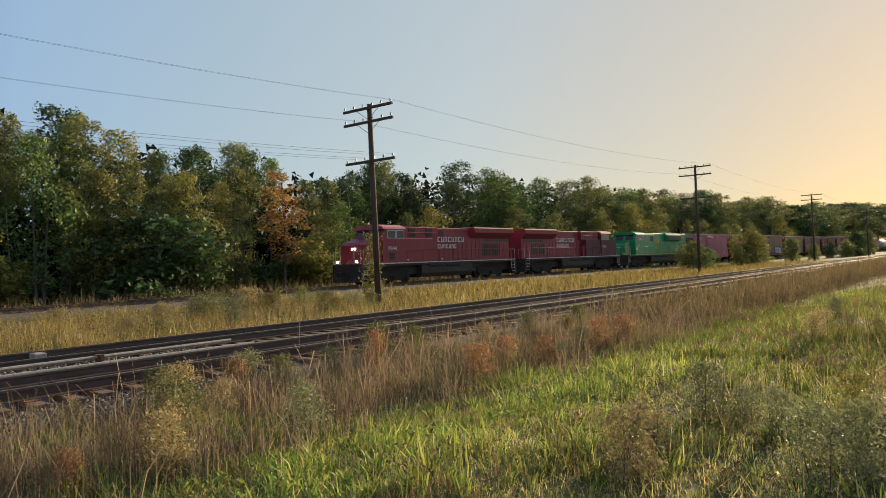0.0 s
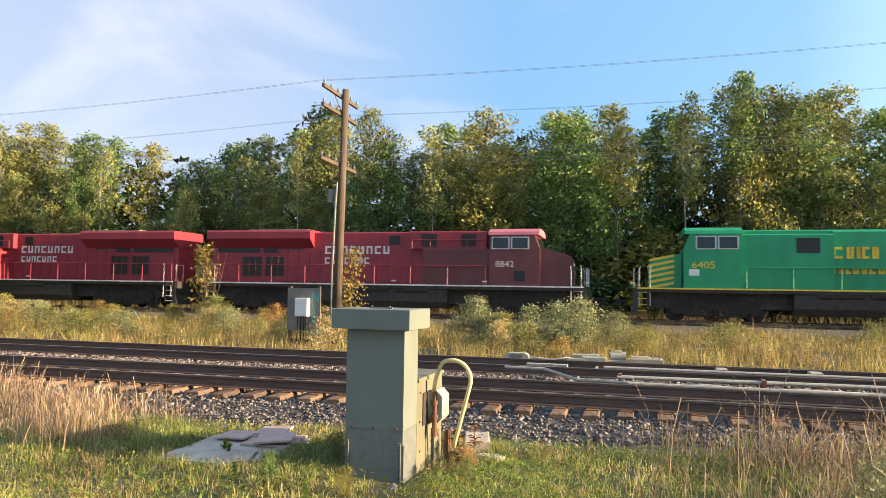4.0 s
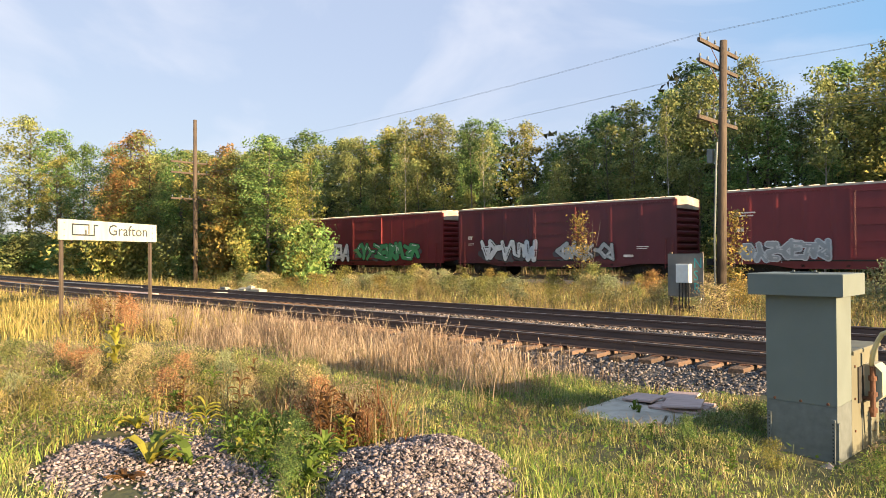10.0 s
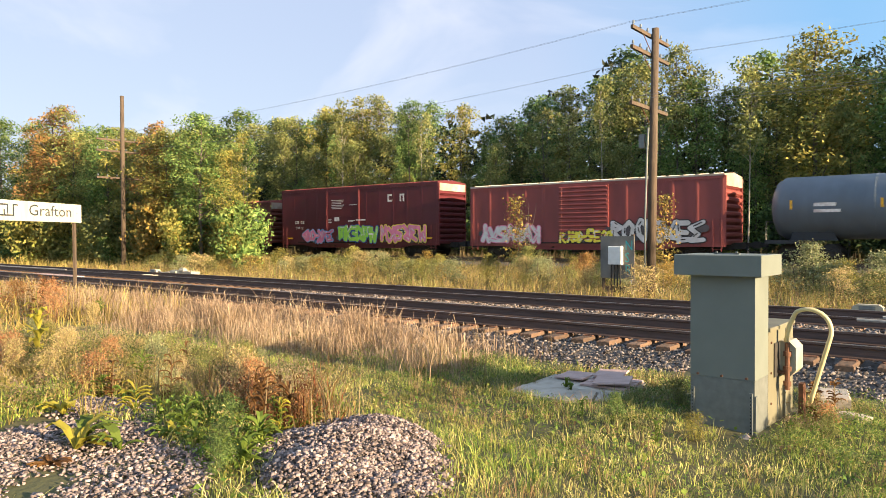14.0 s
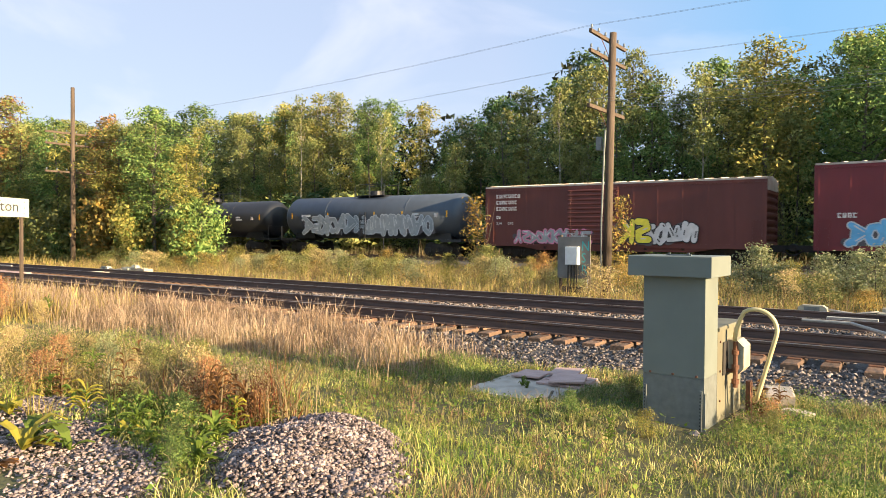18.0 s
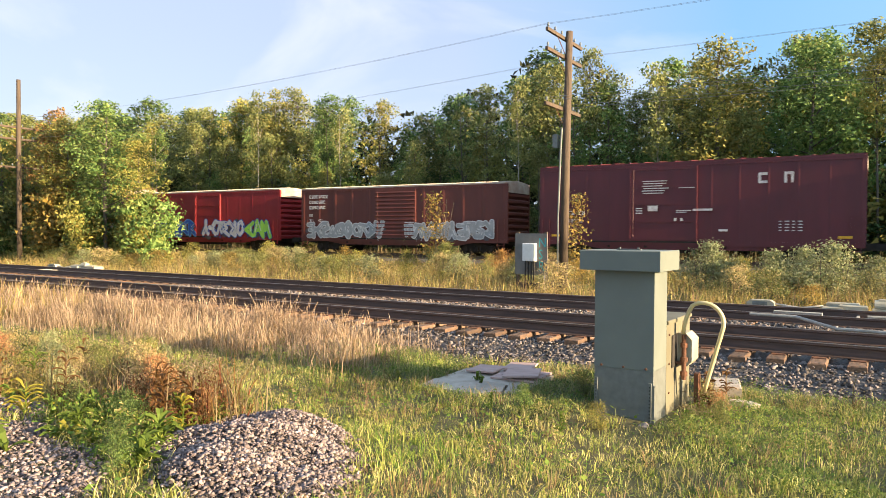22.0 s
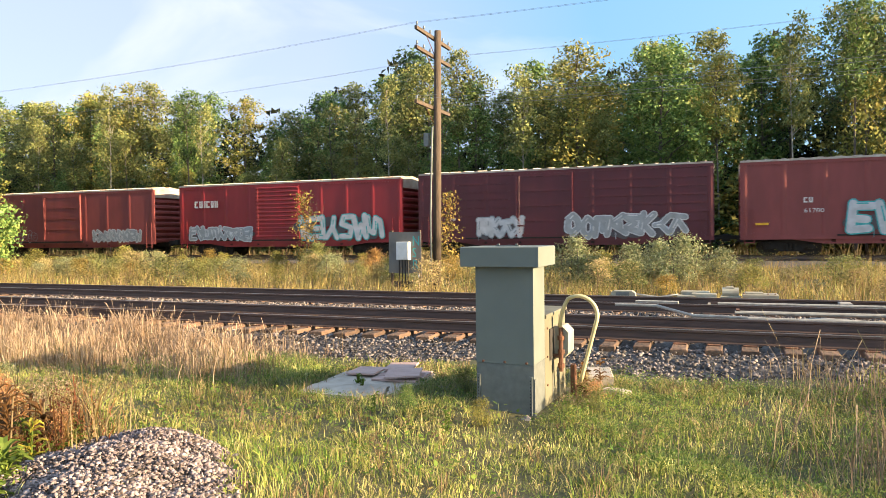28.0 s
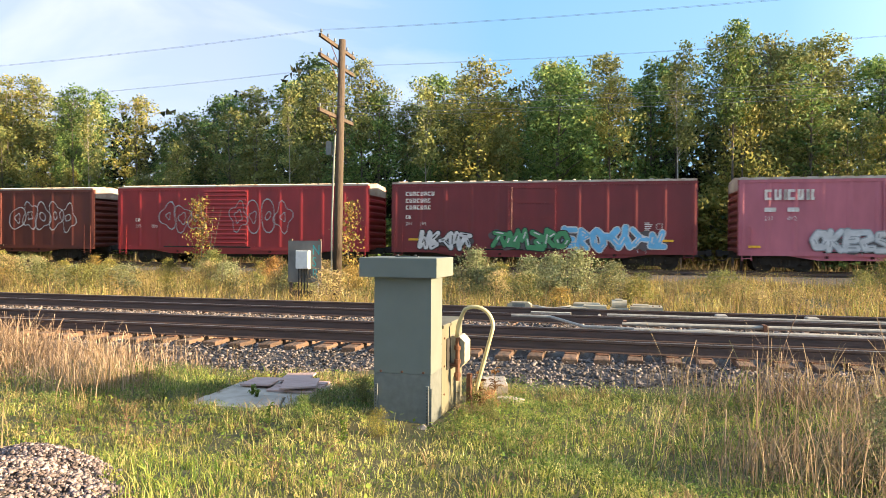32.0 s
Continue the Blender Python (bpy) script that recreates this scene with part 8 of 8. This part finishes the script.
    leaf_cloud("brush_weeds", "golden and straw weeds in low mounds", rs, 190000, -10, -1.2, -10.3, -4.2, lambda x, y, xy: brush(x, y) * np.clip(0.35 + 1.4 * lumps(xy, 0.8, 87.0), 0.02, 1), GRASS["rod"], 0.32, 0.017, 1.2)
    leaf_cloud("brush_weeds", "brown dried weeds in low mounds", rs, 170000, -10, -1.2, -10.3, -4.2, lambda x, y, xy: brush(x, y) * np.clip(0.15 - 1.5 * lumps(xy, 0.8, 87.0), 0, 1), GRASS["umber"], 0.42, 0.015, 1.2)
    leaf_cloud("red_weeds", "rust-red autumn weeds by the name board", rs, 40000, -19, -10, -5, -0.8, lambda x, y, xy: spot(x, y, -14.7, -3.7, 1.7, 1.0) * np.clip(0.4 + 1.4 * lumps(xy, 0.9, 89.0), 0, 1), GRASS["red"], 0.85, 0.03, 1.0)
    leaf_cloud("red_weeds", "orange-brown weeds by the name board", rs, 22000, -22, -8, -6, -0.8, lambda x, y, xy: spot(x, y, -14.7, -3.7, 3.6, 1.5) * np.clip(0.3 - 1.4 * lumps(xy, 0.9, 89.0), 0, 1), GRASS["umber"], 0.75, 0.025, 1.0)
    leaf_cloud("dead_weeds", "dead brown weeds tangled round the conduit", rs, 9000, 2.7, 3.6, -3.9, -2.2, lambda x, y, xy: spot(x, y, 3.12, -3.0, 0.24, 0.45), GRASS["umber"], 0.42, 0.014, 1.8)
    leaf_cloud("gravel_weeds", "dense fresh green weeds between the gravel", rs, 44000, -2.6, 0.5, -9.0, -6.4, lambda x, y, xy: np.maximum(spot(x, y, 0.28, -8.15, 0.42, 0.34), spot(x, y, -0.65, -7.6, 0.6, 0.36)) * np.clip(0.5 + 1.2 * lumps(xy, 1.8, 83.0), 0, 1), GRASS["fresh"], 0.24, 0.019, 1.6)
    leaf_cloud("gravel_weeds", "reddened weeds behind the gravel", rs, 26000, -2.0, 0.3, -7.8, -6.2, lambda x, y, xy: spot(x, y, -0.75, -7.05, 0.6, 0.36), GRASS["red"], 0.44, 0.016, 1.6)
    leaf_cloud("gravel_weeds", "brown seed weeds behind the gravel", rs, 34000, -3.2, 0.2, -7.8, -5.6, lambda x, y, xy: spot(x, y, -1.6, -6.75, 1.1, 0.6), GRASS["umber"], 0.50, 0.012, 1.3)
    leaf_cloud("gravel_weeds", "mixed weeds round the gravel", rs, 40000, -4.5, 0.2, -9.6, -5.8,
               lambda x, y, xy: np.maximum(spot(x, y, -1.3, -7.0, 1.1, 0.6), (in_pile(x, y) > 1.15) * 0.5) * np.clip(0.25 + 1.6 * lumps(xy, 1.4, 83.0), 0, 1), GRASS["rod"], 0.26, 0.018, 1.4)
    sow("verge_weeds", "dark weeds below the far track", rs, 30000, -70, 90, 29.5, 40, lambda x, y, xy: 0.9 + 0 * x, GRASS["brown"], 0.3, 1.0, 0.03, 0.4)


build_grass()


def herbs():
    """Small broad leaves of clover, plantain and the like, low among the grass."""
    rs = np.random.RandomState(8)
    n = 42000
    x, y = rs.uniform(-9, 16, n), rs.uniform(-10.4, -1.5, n)
    xy = np.stack([x, y], 1)
    k = (lumps(xy, 0.7, 17.0) + 0.12 > rs.uniform(0, 0.5, n)) & (in_pile(x, y) > 0.75) & ~((x > 2.05) & (x < 2.9) & (y > -3.98) & (y < -2.2)) & ~((x > -0.16) & (x < 1.02) & (y > -3.86) & (y < -2.3))
    xy = xy[k]
    n = len(xy)
    p = np.concatenate([xy, (heights(xy) + rs.uniform(0.02, 0.13, n))[:, None]], 1)
    d1 = rs.normal(0, 1, (n, 3)) * np.array([1, 1, 0.35])
    d1 /= np.linalg.norm(d1, axis=1)[:, None]
    d2 = np.cross(d1, np.array([0, 0, 1.0]) + rs.normal(0, 0.35, (n, 3)))
    d2 /= np.linalg.norm(d2, axis=1)[:, None]
    s = rs.uniform(0.012, 0.034, n)[:, None]
    V = np.stack([p - d1 * s, p + d2 * s * 0.6, p + d1 * s, p - d2 * s * 0.6], 1).reshape(-1, 3)
    tagged(new("herbs", npmesh("herbs", V, np.arange(4 * n).reshape(-1, 4), GRASS["fresh"])), "low green herbs among the grass", "herbs", kind="stuff")


herbs()


def leafy_plant(name, label, x, y, n, size, spread, rise, leaf, stalk=0.0, seed=1):
    """A rosette of long pointed leaves, with a stalk where it has one."""
    rg = random.Random(seed)
    if leaf == "fresh" and x > -3:
        stalk, size = stalk * 0.55, size * 0.85
    p = thing(name, label, "weed", pose(x, y, ground_z(x, y)), "weeds on the gravel")
    if stalk:
        part("stalk", Geo().cyl((0, 0, -0.05), (rg.uniform(-0.05, 0.05), 0.02, stalk), 0.009, 6, 0.004), GRASS["brown"] if leaf == "red" else GRASS["fresh"], p)
    for i in range(n):
        a = rg.uniform(0, 2 * pi)
        z0 = rg.uniform(0, stalk) if stalk else 0.02
        L = size * rg.uniform(0.6, 1.2) * (1 - 0.5 * z0 / max(stalk, 1))
        w = L * 0.16
        up = rise * rg.uniform(0.4, 1.3)
        c, s = cos(a), sin(a)
        v = []
        for k, ww, zz in ((0.0, 0.25, 0.0), (0.3, 0.9, 0.75), (0.65, 1.0, 1.0), (1.0, 0.1, 0.75)):
            for q in (-1, 0, 1):
                r = spread * L * k
                v.append((c * r - s * w * ww * q, s * r + c * w * ww * q, z0 + up * L * zz + (0.012 if q else 0.0)))
        f = [(k * 3 + j, k * 3 + j + 1, k * 3 + j + 4, k * 3 + j + 3) for k in range(3) for j in range(2)]
        part("leaf", Geo().add(v, f), GRASS[leaf], p)
    return p


for i, (x, y, n, size, spread, rise, leaf, stalk) in enumerate((
        (-6.30, -6.90, 16, 0.44, 0.75, 0.7, "lemon", 0.66), (-0.10, -7.63, 26, 0.16, 0.9, 0.5, "red", 0.55), (-0.40, -7.48, 22, 0.15, 0.9, 0.5, "red", 0.5),
        (0.20, -7.88, 26, 0.20, 0.9, 0.6, "fresh", 0.35), (0.47, -8.23, 24, 0.20, 0.9, 0.6, "fresh", 0.3), (-0.70, -7.98, 20, 0.18, 0.9, 0.6, "fresh", 0.28),
        (-0.90, -8.78, 9, 0.36, 0.9, 0.55, "lemon", 0.0), (-1.10, -8.63, 9, 0.34, 0.9, 0.6, "fresh", 0.0), (-0.60, -8.58, 8, 0.3, 0.9, 0.6, "fresh", 0.0),
        (-2.05, -8.38, 10, 0.28, 0.9, 0.5, "lemon", 0.0), (-0.75, -9.03, 14, 0.16, 1.0, 0.2, "red", 0.0), (-2.55, -7.68, 24, 0.12, 0.9, 0.5, "red", 0.45),
        (-1.75, -7.48, 24, 0.14, 0.9, 0.5, "red", 0.5), (-3.05, -7.08, 20, 0.18, 0.9, 0.6, "fresh", 0.4), (2.20, -5.00, 18, 0.09, 0.8, 0.5, "fresh", 0.42),
        (1.15, -4.40, 16, 0.08, 0.8, 0.5, "fresh", 0.36), (0.32, -3.25, 16, 0.12, 0.6, 1.0, "fresh", 0.25), (0.45, -3.35, 14, 0.12, 0.6, 1.0, "fresh", 0.22),
        (-3.60, -6.20, 24, 0.13, 0.9, 0.5, "red", 0.5), (-13.50, -4.20, 30, 0.2, 0.9, 0.6, "red", 0.8), (-14.80, -3.40, 30, 0.2, 0.9, 0.6, "red", 0.9), (-16.20, -2.90, 30, 0.2, 0.9, 0.6, "red", 0.9),
        (-12.60, -3.00, 24, 0.2, 0.9, 0.6, "fresh", 0.6), (3.10, -2.85, 26, 0.12, 0.9, 0.5, "red", 0.4), (3.25, -2.60, 22, 0.12, 0.9, 0.5, "red", 0.45),
        (-1.00, -7.66, 10, 0.18, 0.9, 0.43, "fresh", 0.40), (0.97, -7.79, 10, 0.16, 0.9, 0.60, "fresh", 0.00),
        (-1.07, -7.38, 10, 0.18, 0.9, 0.46, "fresh", 0.40), (-0.95, -6.96, 13, 0.18, 0.9, 0.56, "fresh", 0.20),
        (-1.12, -7.14, 14, 0.16, 0.9, 0.53, "fresh", 0.00), (-0.35, -6.86, 14, 0.13, 0.9, 0.43, "fresh", 0.40),
        (-0.58, -8.13, 9, 0.13, 0.9, 0.59, "lemon", 0.00), (-1.55, -6.89, 15, 0.16, 0.9, 0.58, "fresh", 0.20),
        (-1.03, -6.83, 15, 0.18, 0.9, 0.40, "fresh", 0.00), (-0.41, -7.11, 15, 0.20, 0.9, 0.44, "red", 0.40),
        (-0.57, -7.14, 10, 0.13, 0.9, 0.43, "fresh", 0.40), (-0.08, -7.78, 13, 0.10, 0.9, 0.64, "fresh", 0.20),
        (-1.09, -8.00, 14, 0.10, 0.9, 0.43, "fresh", 0.40), (-0.74, -7.03, 9, 0.19, 0.9, 0.44, "fresh", 0.30),
        (-0.89, -6.52, 10, 0.11, 0.9, 0.42, "fresh", 0.20), (-1.60, -7.93, 14, 0.17, 0.9, 0.53, "lemon", 0.30),
        (-2.08, -7.81, 13, 0.14, 0.9, 0.56, "fresh", 0.30), (-1.49, -7.22, 12, 0.11, 0.9, 0.41, "lemon", 0.20),
        (-0.34, -7.27, 13, 0.12, 0.9, 0.42, "fresh", 0.40), (-0.46, -6.41, 11, 0.15, 0.9, 0.55, "fresh", 0.40),
        (-0.79, -6.56, 15, 0.13, 0.9, 0.66, "fresh", 0.00), (-0.84, -7.59, 15, 0.13, 0.9, 0.51, "fresh", 0.40),
        (-0.21, -7.37, 12, 0.15, 0.9, 0.52, "lemon", 0.30), (-1.81, -6.82, 15, 0.17, 0.9, 0.49, "lemon", 0.00),
        (-1.19, -7.11, 11, 0.19, 0.9, 0.61, "fresh", 0.20), (-0.53, -7.60, 13, 0.17, 0.9, 0.42, "lemon", 0.00),
        (-0.28, -8.14, 14, 0.17, 0.9, 0.44, "fresh", 0.20), (-1.44, -7.62, 14, 0.16, 0.9, 0.69, "lemon", 0.00),
        (-0.81, -7.54, 12, 0.16, 0.9, 0.62, "red", 0.00), (-0.28, -7.10, 12, 0.14, 0.9, 0.69, "fresh", 0.00),
        (-1.39, -7.21, 15, 0.11, 0.9, 0.68, "fresh", 0.30), (-0.62, -8.20, 13, 0.19, 0.9, 0.43, "fresh", 0.00),
        (-2.74, -7.70, 13, 0.17, 0.9, 0.45, "fresh", 0.40), (-0.95, -6.78, 11, 0.15, 0.9, 0.46, "red", 0.40))):
    leafy_plant("weed_plant", {"lemon": "lemon-yellow broad-leaved weed", "red": "reddened autumn weed with thin stalks", "fresh": "fresh green leafy weed"}[leaf] + (" with a stalk" if stalk else " lying flat on gravel"),
                x, y, n, size, spread, rise, leaf, stalk, seed=i + 1)


# ------------------------------------------------------------------ stones
def stones(name, label, rs, xyz, rlo, rhi, material=STONE):
    """Angular stones: jittered squashed octahedra with bevelled waist, all in one mesh."""
    n = len(xyz)
    base = np.array([(1, 0, 0), (0, 1, 0), (-1, 0, 0), (0, -1, 0), (0.55, 0.55, 0.62), (-0.55, 0.55, 0.62), (-0.55, -0.55, 0.62), (0.55, -0.55, 0.62), (0, 0, -0.7)], float)
    tri = np.array([(0, 1, 4, 4), (1, 2, 5, 5), (2, 3, 6, 6), (3, 0, 7, 7), (4, 1, 5, 5), (5, 2, 6, 6), (6, 3, 7, 7), (7, 0, 4, 4), (4, 5, 6, 6), (4, 6, 7, 7)])[:, :3]
    V = base[None] * rs.uniform(0.55, 1.45, (n, 9, 3)) * (rlo + (rhi - rlo) * rs.uniform(0, 1, n) ** 1.7)[:, None, None] * rs.uniform(0.7, 1.25, (n, 1, 3))
    a, b = rs.uniform(0, 2 * pi, n), rs.uniform(-0.9, 0.9, n)
    ca, sa, cb, sb = np.cos(a), np.sin(a), np.cos(b), np.sin(b)
    R = np.stack([np.stack([ca, -sa * cb, sa * sb], 1), np.stack([sa, ca * cb, -ca * sb], 1), np.stack([0 * a, sb, cb], 1)], 1)
    V = np.einsum("nij,nkj->nki", R, V) + xyz[:, None, :]
    F = (np.arange(n)[:, None, None] * 9 + tri[None]).reshape(-1, 3)
    return tagged(new(name, npmesh(name, V.reshape(-1, 3), F, material)), label, "gravel", kind="stuff")


def ballast_z(y):
    """Top of the stone bed across both near tracks."""
    if y < -0.55:
        return -0.285 - 0.30 * min(1.0, (-0.55 - y) / 0.95)
    if y > 5.95:
        return -0.24 - 0.34 * min(1.0, (y - 5.95) / 0.95)
    if -0.55 <= y < 0.05:
        return -0.285
    if 2.1 < y < 3.35:
        return -0.17
    return -0.235


GRIT = mat("pinkish_grit", (0.35, 0.27, 0.25), 0.95, 0, (0.10, 0.078, 0.08), 14, island=0.7, bump=0.3, bscale=70)


def build_ballast():
    ys = [-1.55, -1.2, -0.9, -0.55, 0.0, 0.8, 1.6, 2.1, 2.4, 3.1, 3.35, 4.0, 4.6, 5.2, 5.95, 6.4, 6.95]
    xs = [-600, -150] + list(np.arange(-60, 61, 3.0)) + [150, 700]
    def bend(x):
        return 0.0009 * (x + 30) ** 2 if -80 <= x < -30 else 2.25 + 0.09 * (-80 - x) if x < -80 else 0.0
    v = [(x, y + bend(x), ballast_z(y)) for x in xs for y in ys]
    w = len(ys)
    f = [(i * w + j, (i + 1) * w + j, (i + 1) * w + j + 1, i * w + j + 1) for i in range(len(xs) - 1) for j in range(w - 1)]
    tagged(new("ballast_bed", raw("ballast_bed", v, f, BALLAST)), "grey crushed-stone ballast bed under two tracks", "ballast", kind="structure")
    rs = np.random.RandomState(9)

    def scatter(n, x0, x1, y0, y1, up=0.0):
        x, y = rs.uniform(x0, x1, n), rs.uniform(y0, y1, n)
        z = np.array([ballast_z(q) for q in y]) + rs.uniform(-0.015, 0.02, n) + up
        return np.stack([x, y, z], 1)
    stones("ballast_stones", "loose grey ballast stones on the shoulder", rs, scatter(26000, -11, 14, -1.75, -0.12), 0.013, 0.036)
    stones("ballast_stones", "loose ballast stones between the tracks", rs, scatter(9000, -14, 15, 2.0, 3.5, 0.01), 0.018, 0.042)
    stones("ballast_stones", "ballast stones between the rails", rs, scatter(3000, -12, 14, 0.15, 1.45), 0.024, 0.045)
    stones("ballast_stones", "ballast stones of the second track", rs, scatter(3500, -14, 15, 3.95, 6.9), 0.024, 0.048)
    # far railway bed
    xs = [-600, -300, -200] + list(np.arange(-120, 181, 10.0)) + [260, 400]
    prof = ((-3.0, -0.45), (-1.7, -0.02 - 0.2), (0, -0.2), (1.7, -0.22), (3.0, -0.5))
    v = [(x, track_y(x) + a, FARZ + b) for x in xs for a, b in prof]
    f = [(i * 5 + j, (i + 1) * 5 + j, (i + 1) * 5 + j + 1, i * 5 + j + 1) for i in range(len(xs) - 1) for j in range(4)]
    tagged(new("ballast_bed", raw("far_bed", v, f, BALLAST)), "ballast bed of the far railway", "ballast", kind="structure")
    # gravel heap and thin gravel in front of it
    n = 88000
    x, y = rs.uniform(-3.0, 1.9, n), rs.uniform(-9.9, -6.0, n)
    d = in_pile(x, y)
    bare = np.array([noise.noise((a * 1.7, b * 1.7, 5.0)) for a, b in zip(x, y)])
    k = (d < rs.uniform(0.75, 1.25, n)) & ((heap_d(x, y) < 1) | (bare > rs.uniform(-0.55, 0.15, n)))
    x, y = x[k], y[k]
    hp = heap_h(x, y)
    z = np.array([ground_z(a, b) for a, b in zip(x, y)]) + hp + rs.uniform(-0.02, 0.03, len(x))
    up = hp > 0.02
    xyz = np.stack([x, y, z], 1)
    stones("gravel_heap", "low heap of mixed crushed stone in the grass", rs, xyz[up], 0.006, 0.022, GRIT)
    stones("spread_gravel", "crushed stone spread thinly before the heap", rs, xyz[~up], 0.006, 0.023, GRIT)
    g = Geo()
    n = 36
    vv, ff = [(HEAP_X, HEAP_Y, ground_z(HEAP_X, HEAP_Y) + float(heap_h(HEAP_X, HEAP_Y)) - 0.02)], []
    for r in range(1, 6):
        for i in range(n):
            a = 2 * pi * i / n
            u, w = 0.70 * r / 5 * cos(a), 1.38 * r / 5 * sin(a)
            px, py = HEAP_X + u * 0.76 - w * 0.65, HEAP_Y + u * 0.65 + w * 0.76
            vv.append((px, py, ground_z(px, py) + float(heap_h(px, py)) - 0.02 - (0.05 if r == 5 else 0)))
    for i in range(n):
        ff.append((0, 1 + i, 1 + (i + 1) % n))
        for r in range(4):
            ff.append((1 + r * n + i, 1 + (r + 1) * n + i, 1 + (r + 1) * n + (i + 1) % n, 1 + r * n + (i + 1) % n))
    tagged(part("gravel_core", g.add(vv, ff), BALLAST, None), "packed core of the gravel heap", "gravel", kind="stuff")


build_ballast()


# ------------------------------------------------------------------ sleepers
def build_ties():
    rg = random.Random(3)
    kinds = [Geo().box(-0.115, 0.115, -1.3, 1.3, -0.17, 0, 0.012).mesh("tie"), Geo().box(-0.11, 0.118, -1.33, 1.27, -0.17, 0, 0.018).mesh("tie"), Geo().box(-0.12, 0.11, -1.27, 1.34, -0.17, 0, 0.01).mesh("tie")]
    for me in kinds:
        me.materials.append(TIE)
    plate = Geo().box(-0.09, 0.09, -0.18, 0.18, 0, 0.014).mesh("tie_plate")
    plate.materials.append(RUST)
    bed = thing("sleepers", "weathered timber sleepers of the near tracks", "sleepers")
    bed["kind"] = "structure"
    far = Geo()
    for row, yc in enumerate((0.79, 4.64)):
        x = -75.0
        while x < 90:
            near = -14 < x < 16
            if near:
                t = part("tie", kinds[rg.randrange(3)], None, bed)
                t.matrix_basis = pose(x + rg.uniform(-0.03, 0.03), yc + rg.uniform(-0.05, 0.05), -0.20, 0, 0, rg.uniform(-1.2, 1.2))
                if row == 0:
                    part("tie_plate", plate, None, t).location = (0, -0.755, 0.0)
            else:
                far.box(x - 0.115, x + 0.115, yc - 1.3, yc + 1.3, -0.36, -0.20)
            x += 0.5
    ob = part("far_ties", far, TIE, bed)
    ob["kind"] = "stuff"
    g = Geo()
    x = -120.0
    while x < 160:
        g.box(x - 0.115, x + 0.115, track_y(x) - 1.3, track_y(x) + 1.3, FARZ - 0.36, FARZ - 0.187)
        x += 0.55
    tagged(part("sleepers", g, TIE), "dark sleepers of the far railway", "sleepers", kind="structure")


build_ties()


# ------------------------------------------------------------------ what moves
def motions():
    """The train runs along its line; each car follows the gentle bend."""
    for car, c in CARS:
        rows = []
        for t in (0, 4, 8, 12, 16, 20, 24, 28, 32):
            x = c - 21.1146 * t + 0.02136 * t * t
            slope = (track_y(x + 6) - track_y(x - 6)) / 12
            rows.append((t, pose(x, track_y(x), FARZ, 0, 0, math.degrees(math.atan(slope)))))
        walk(car, rows)


motions()
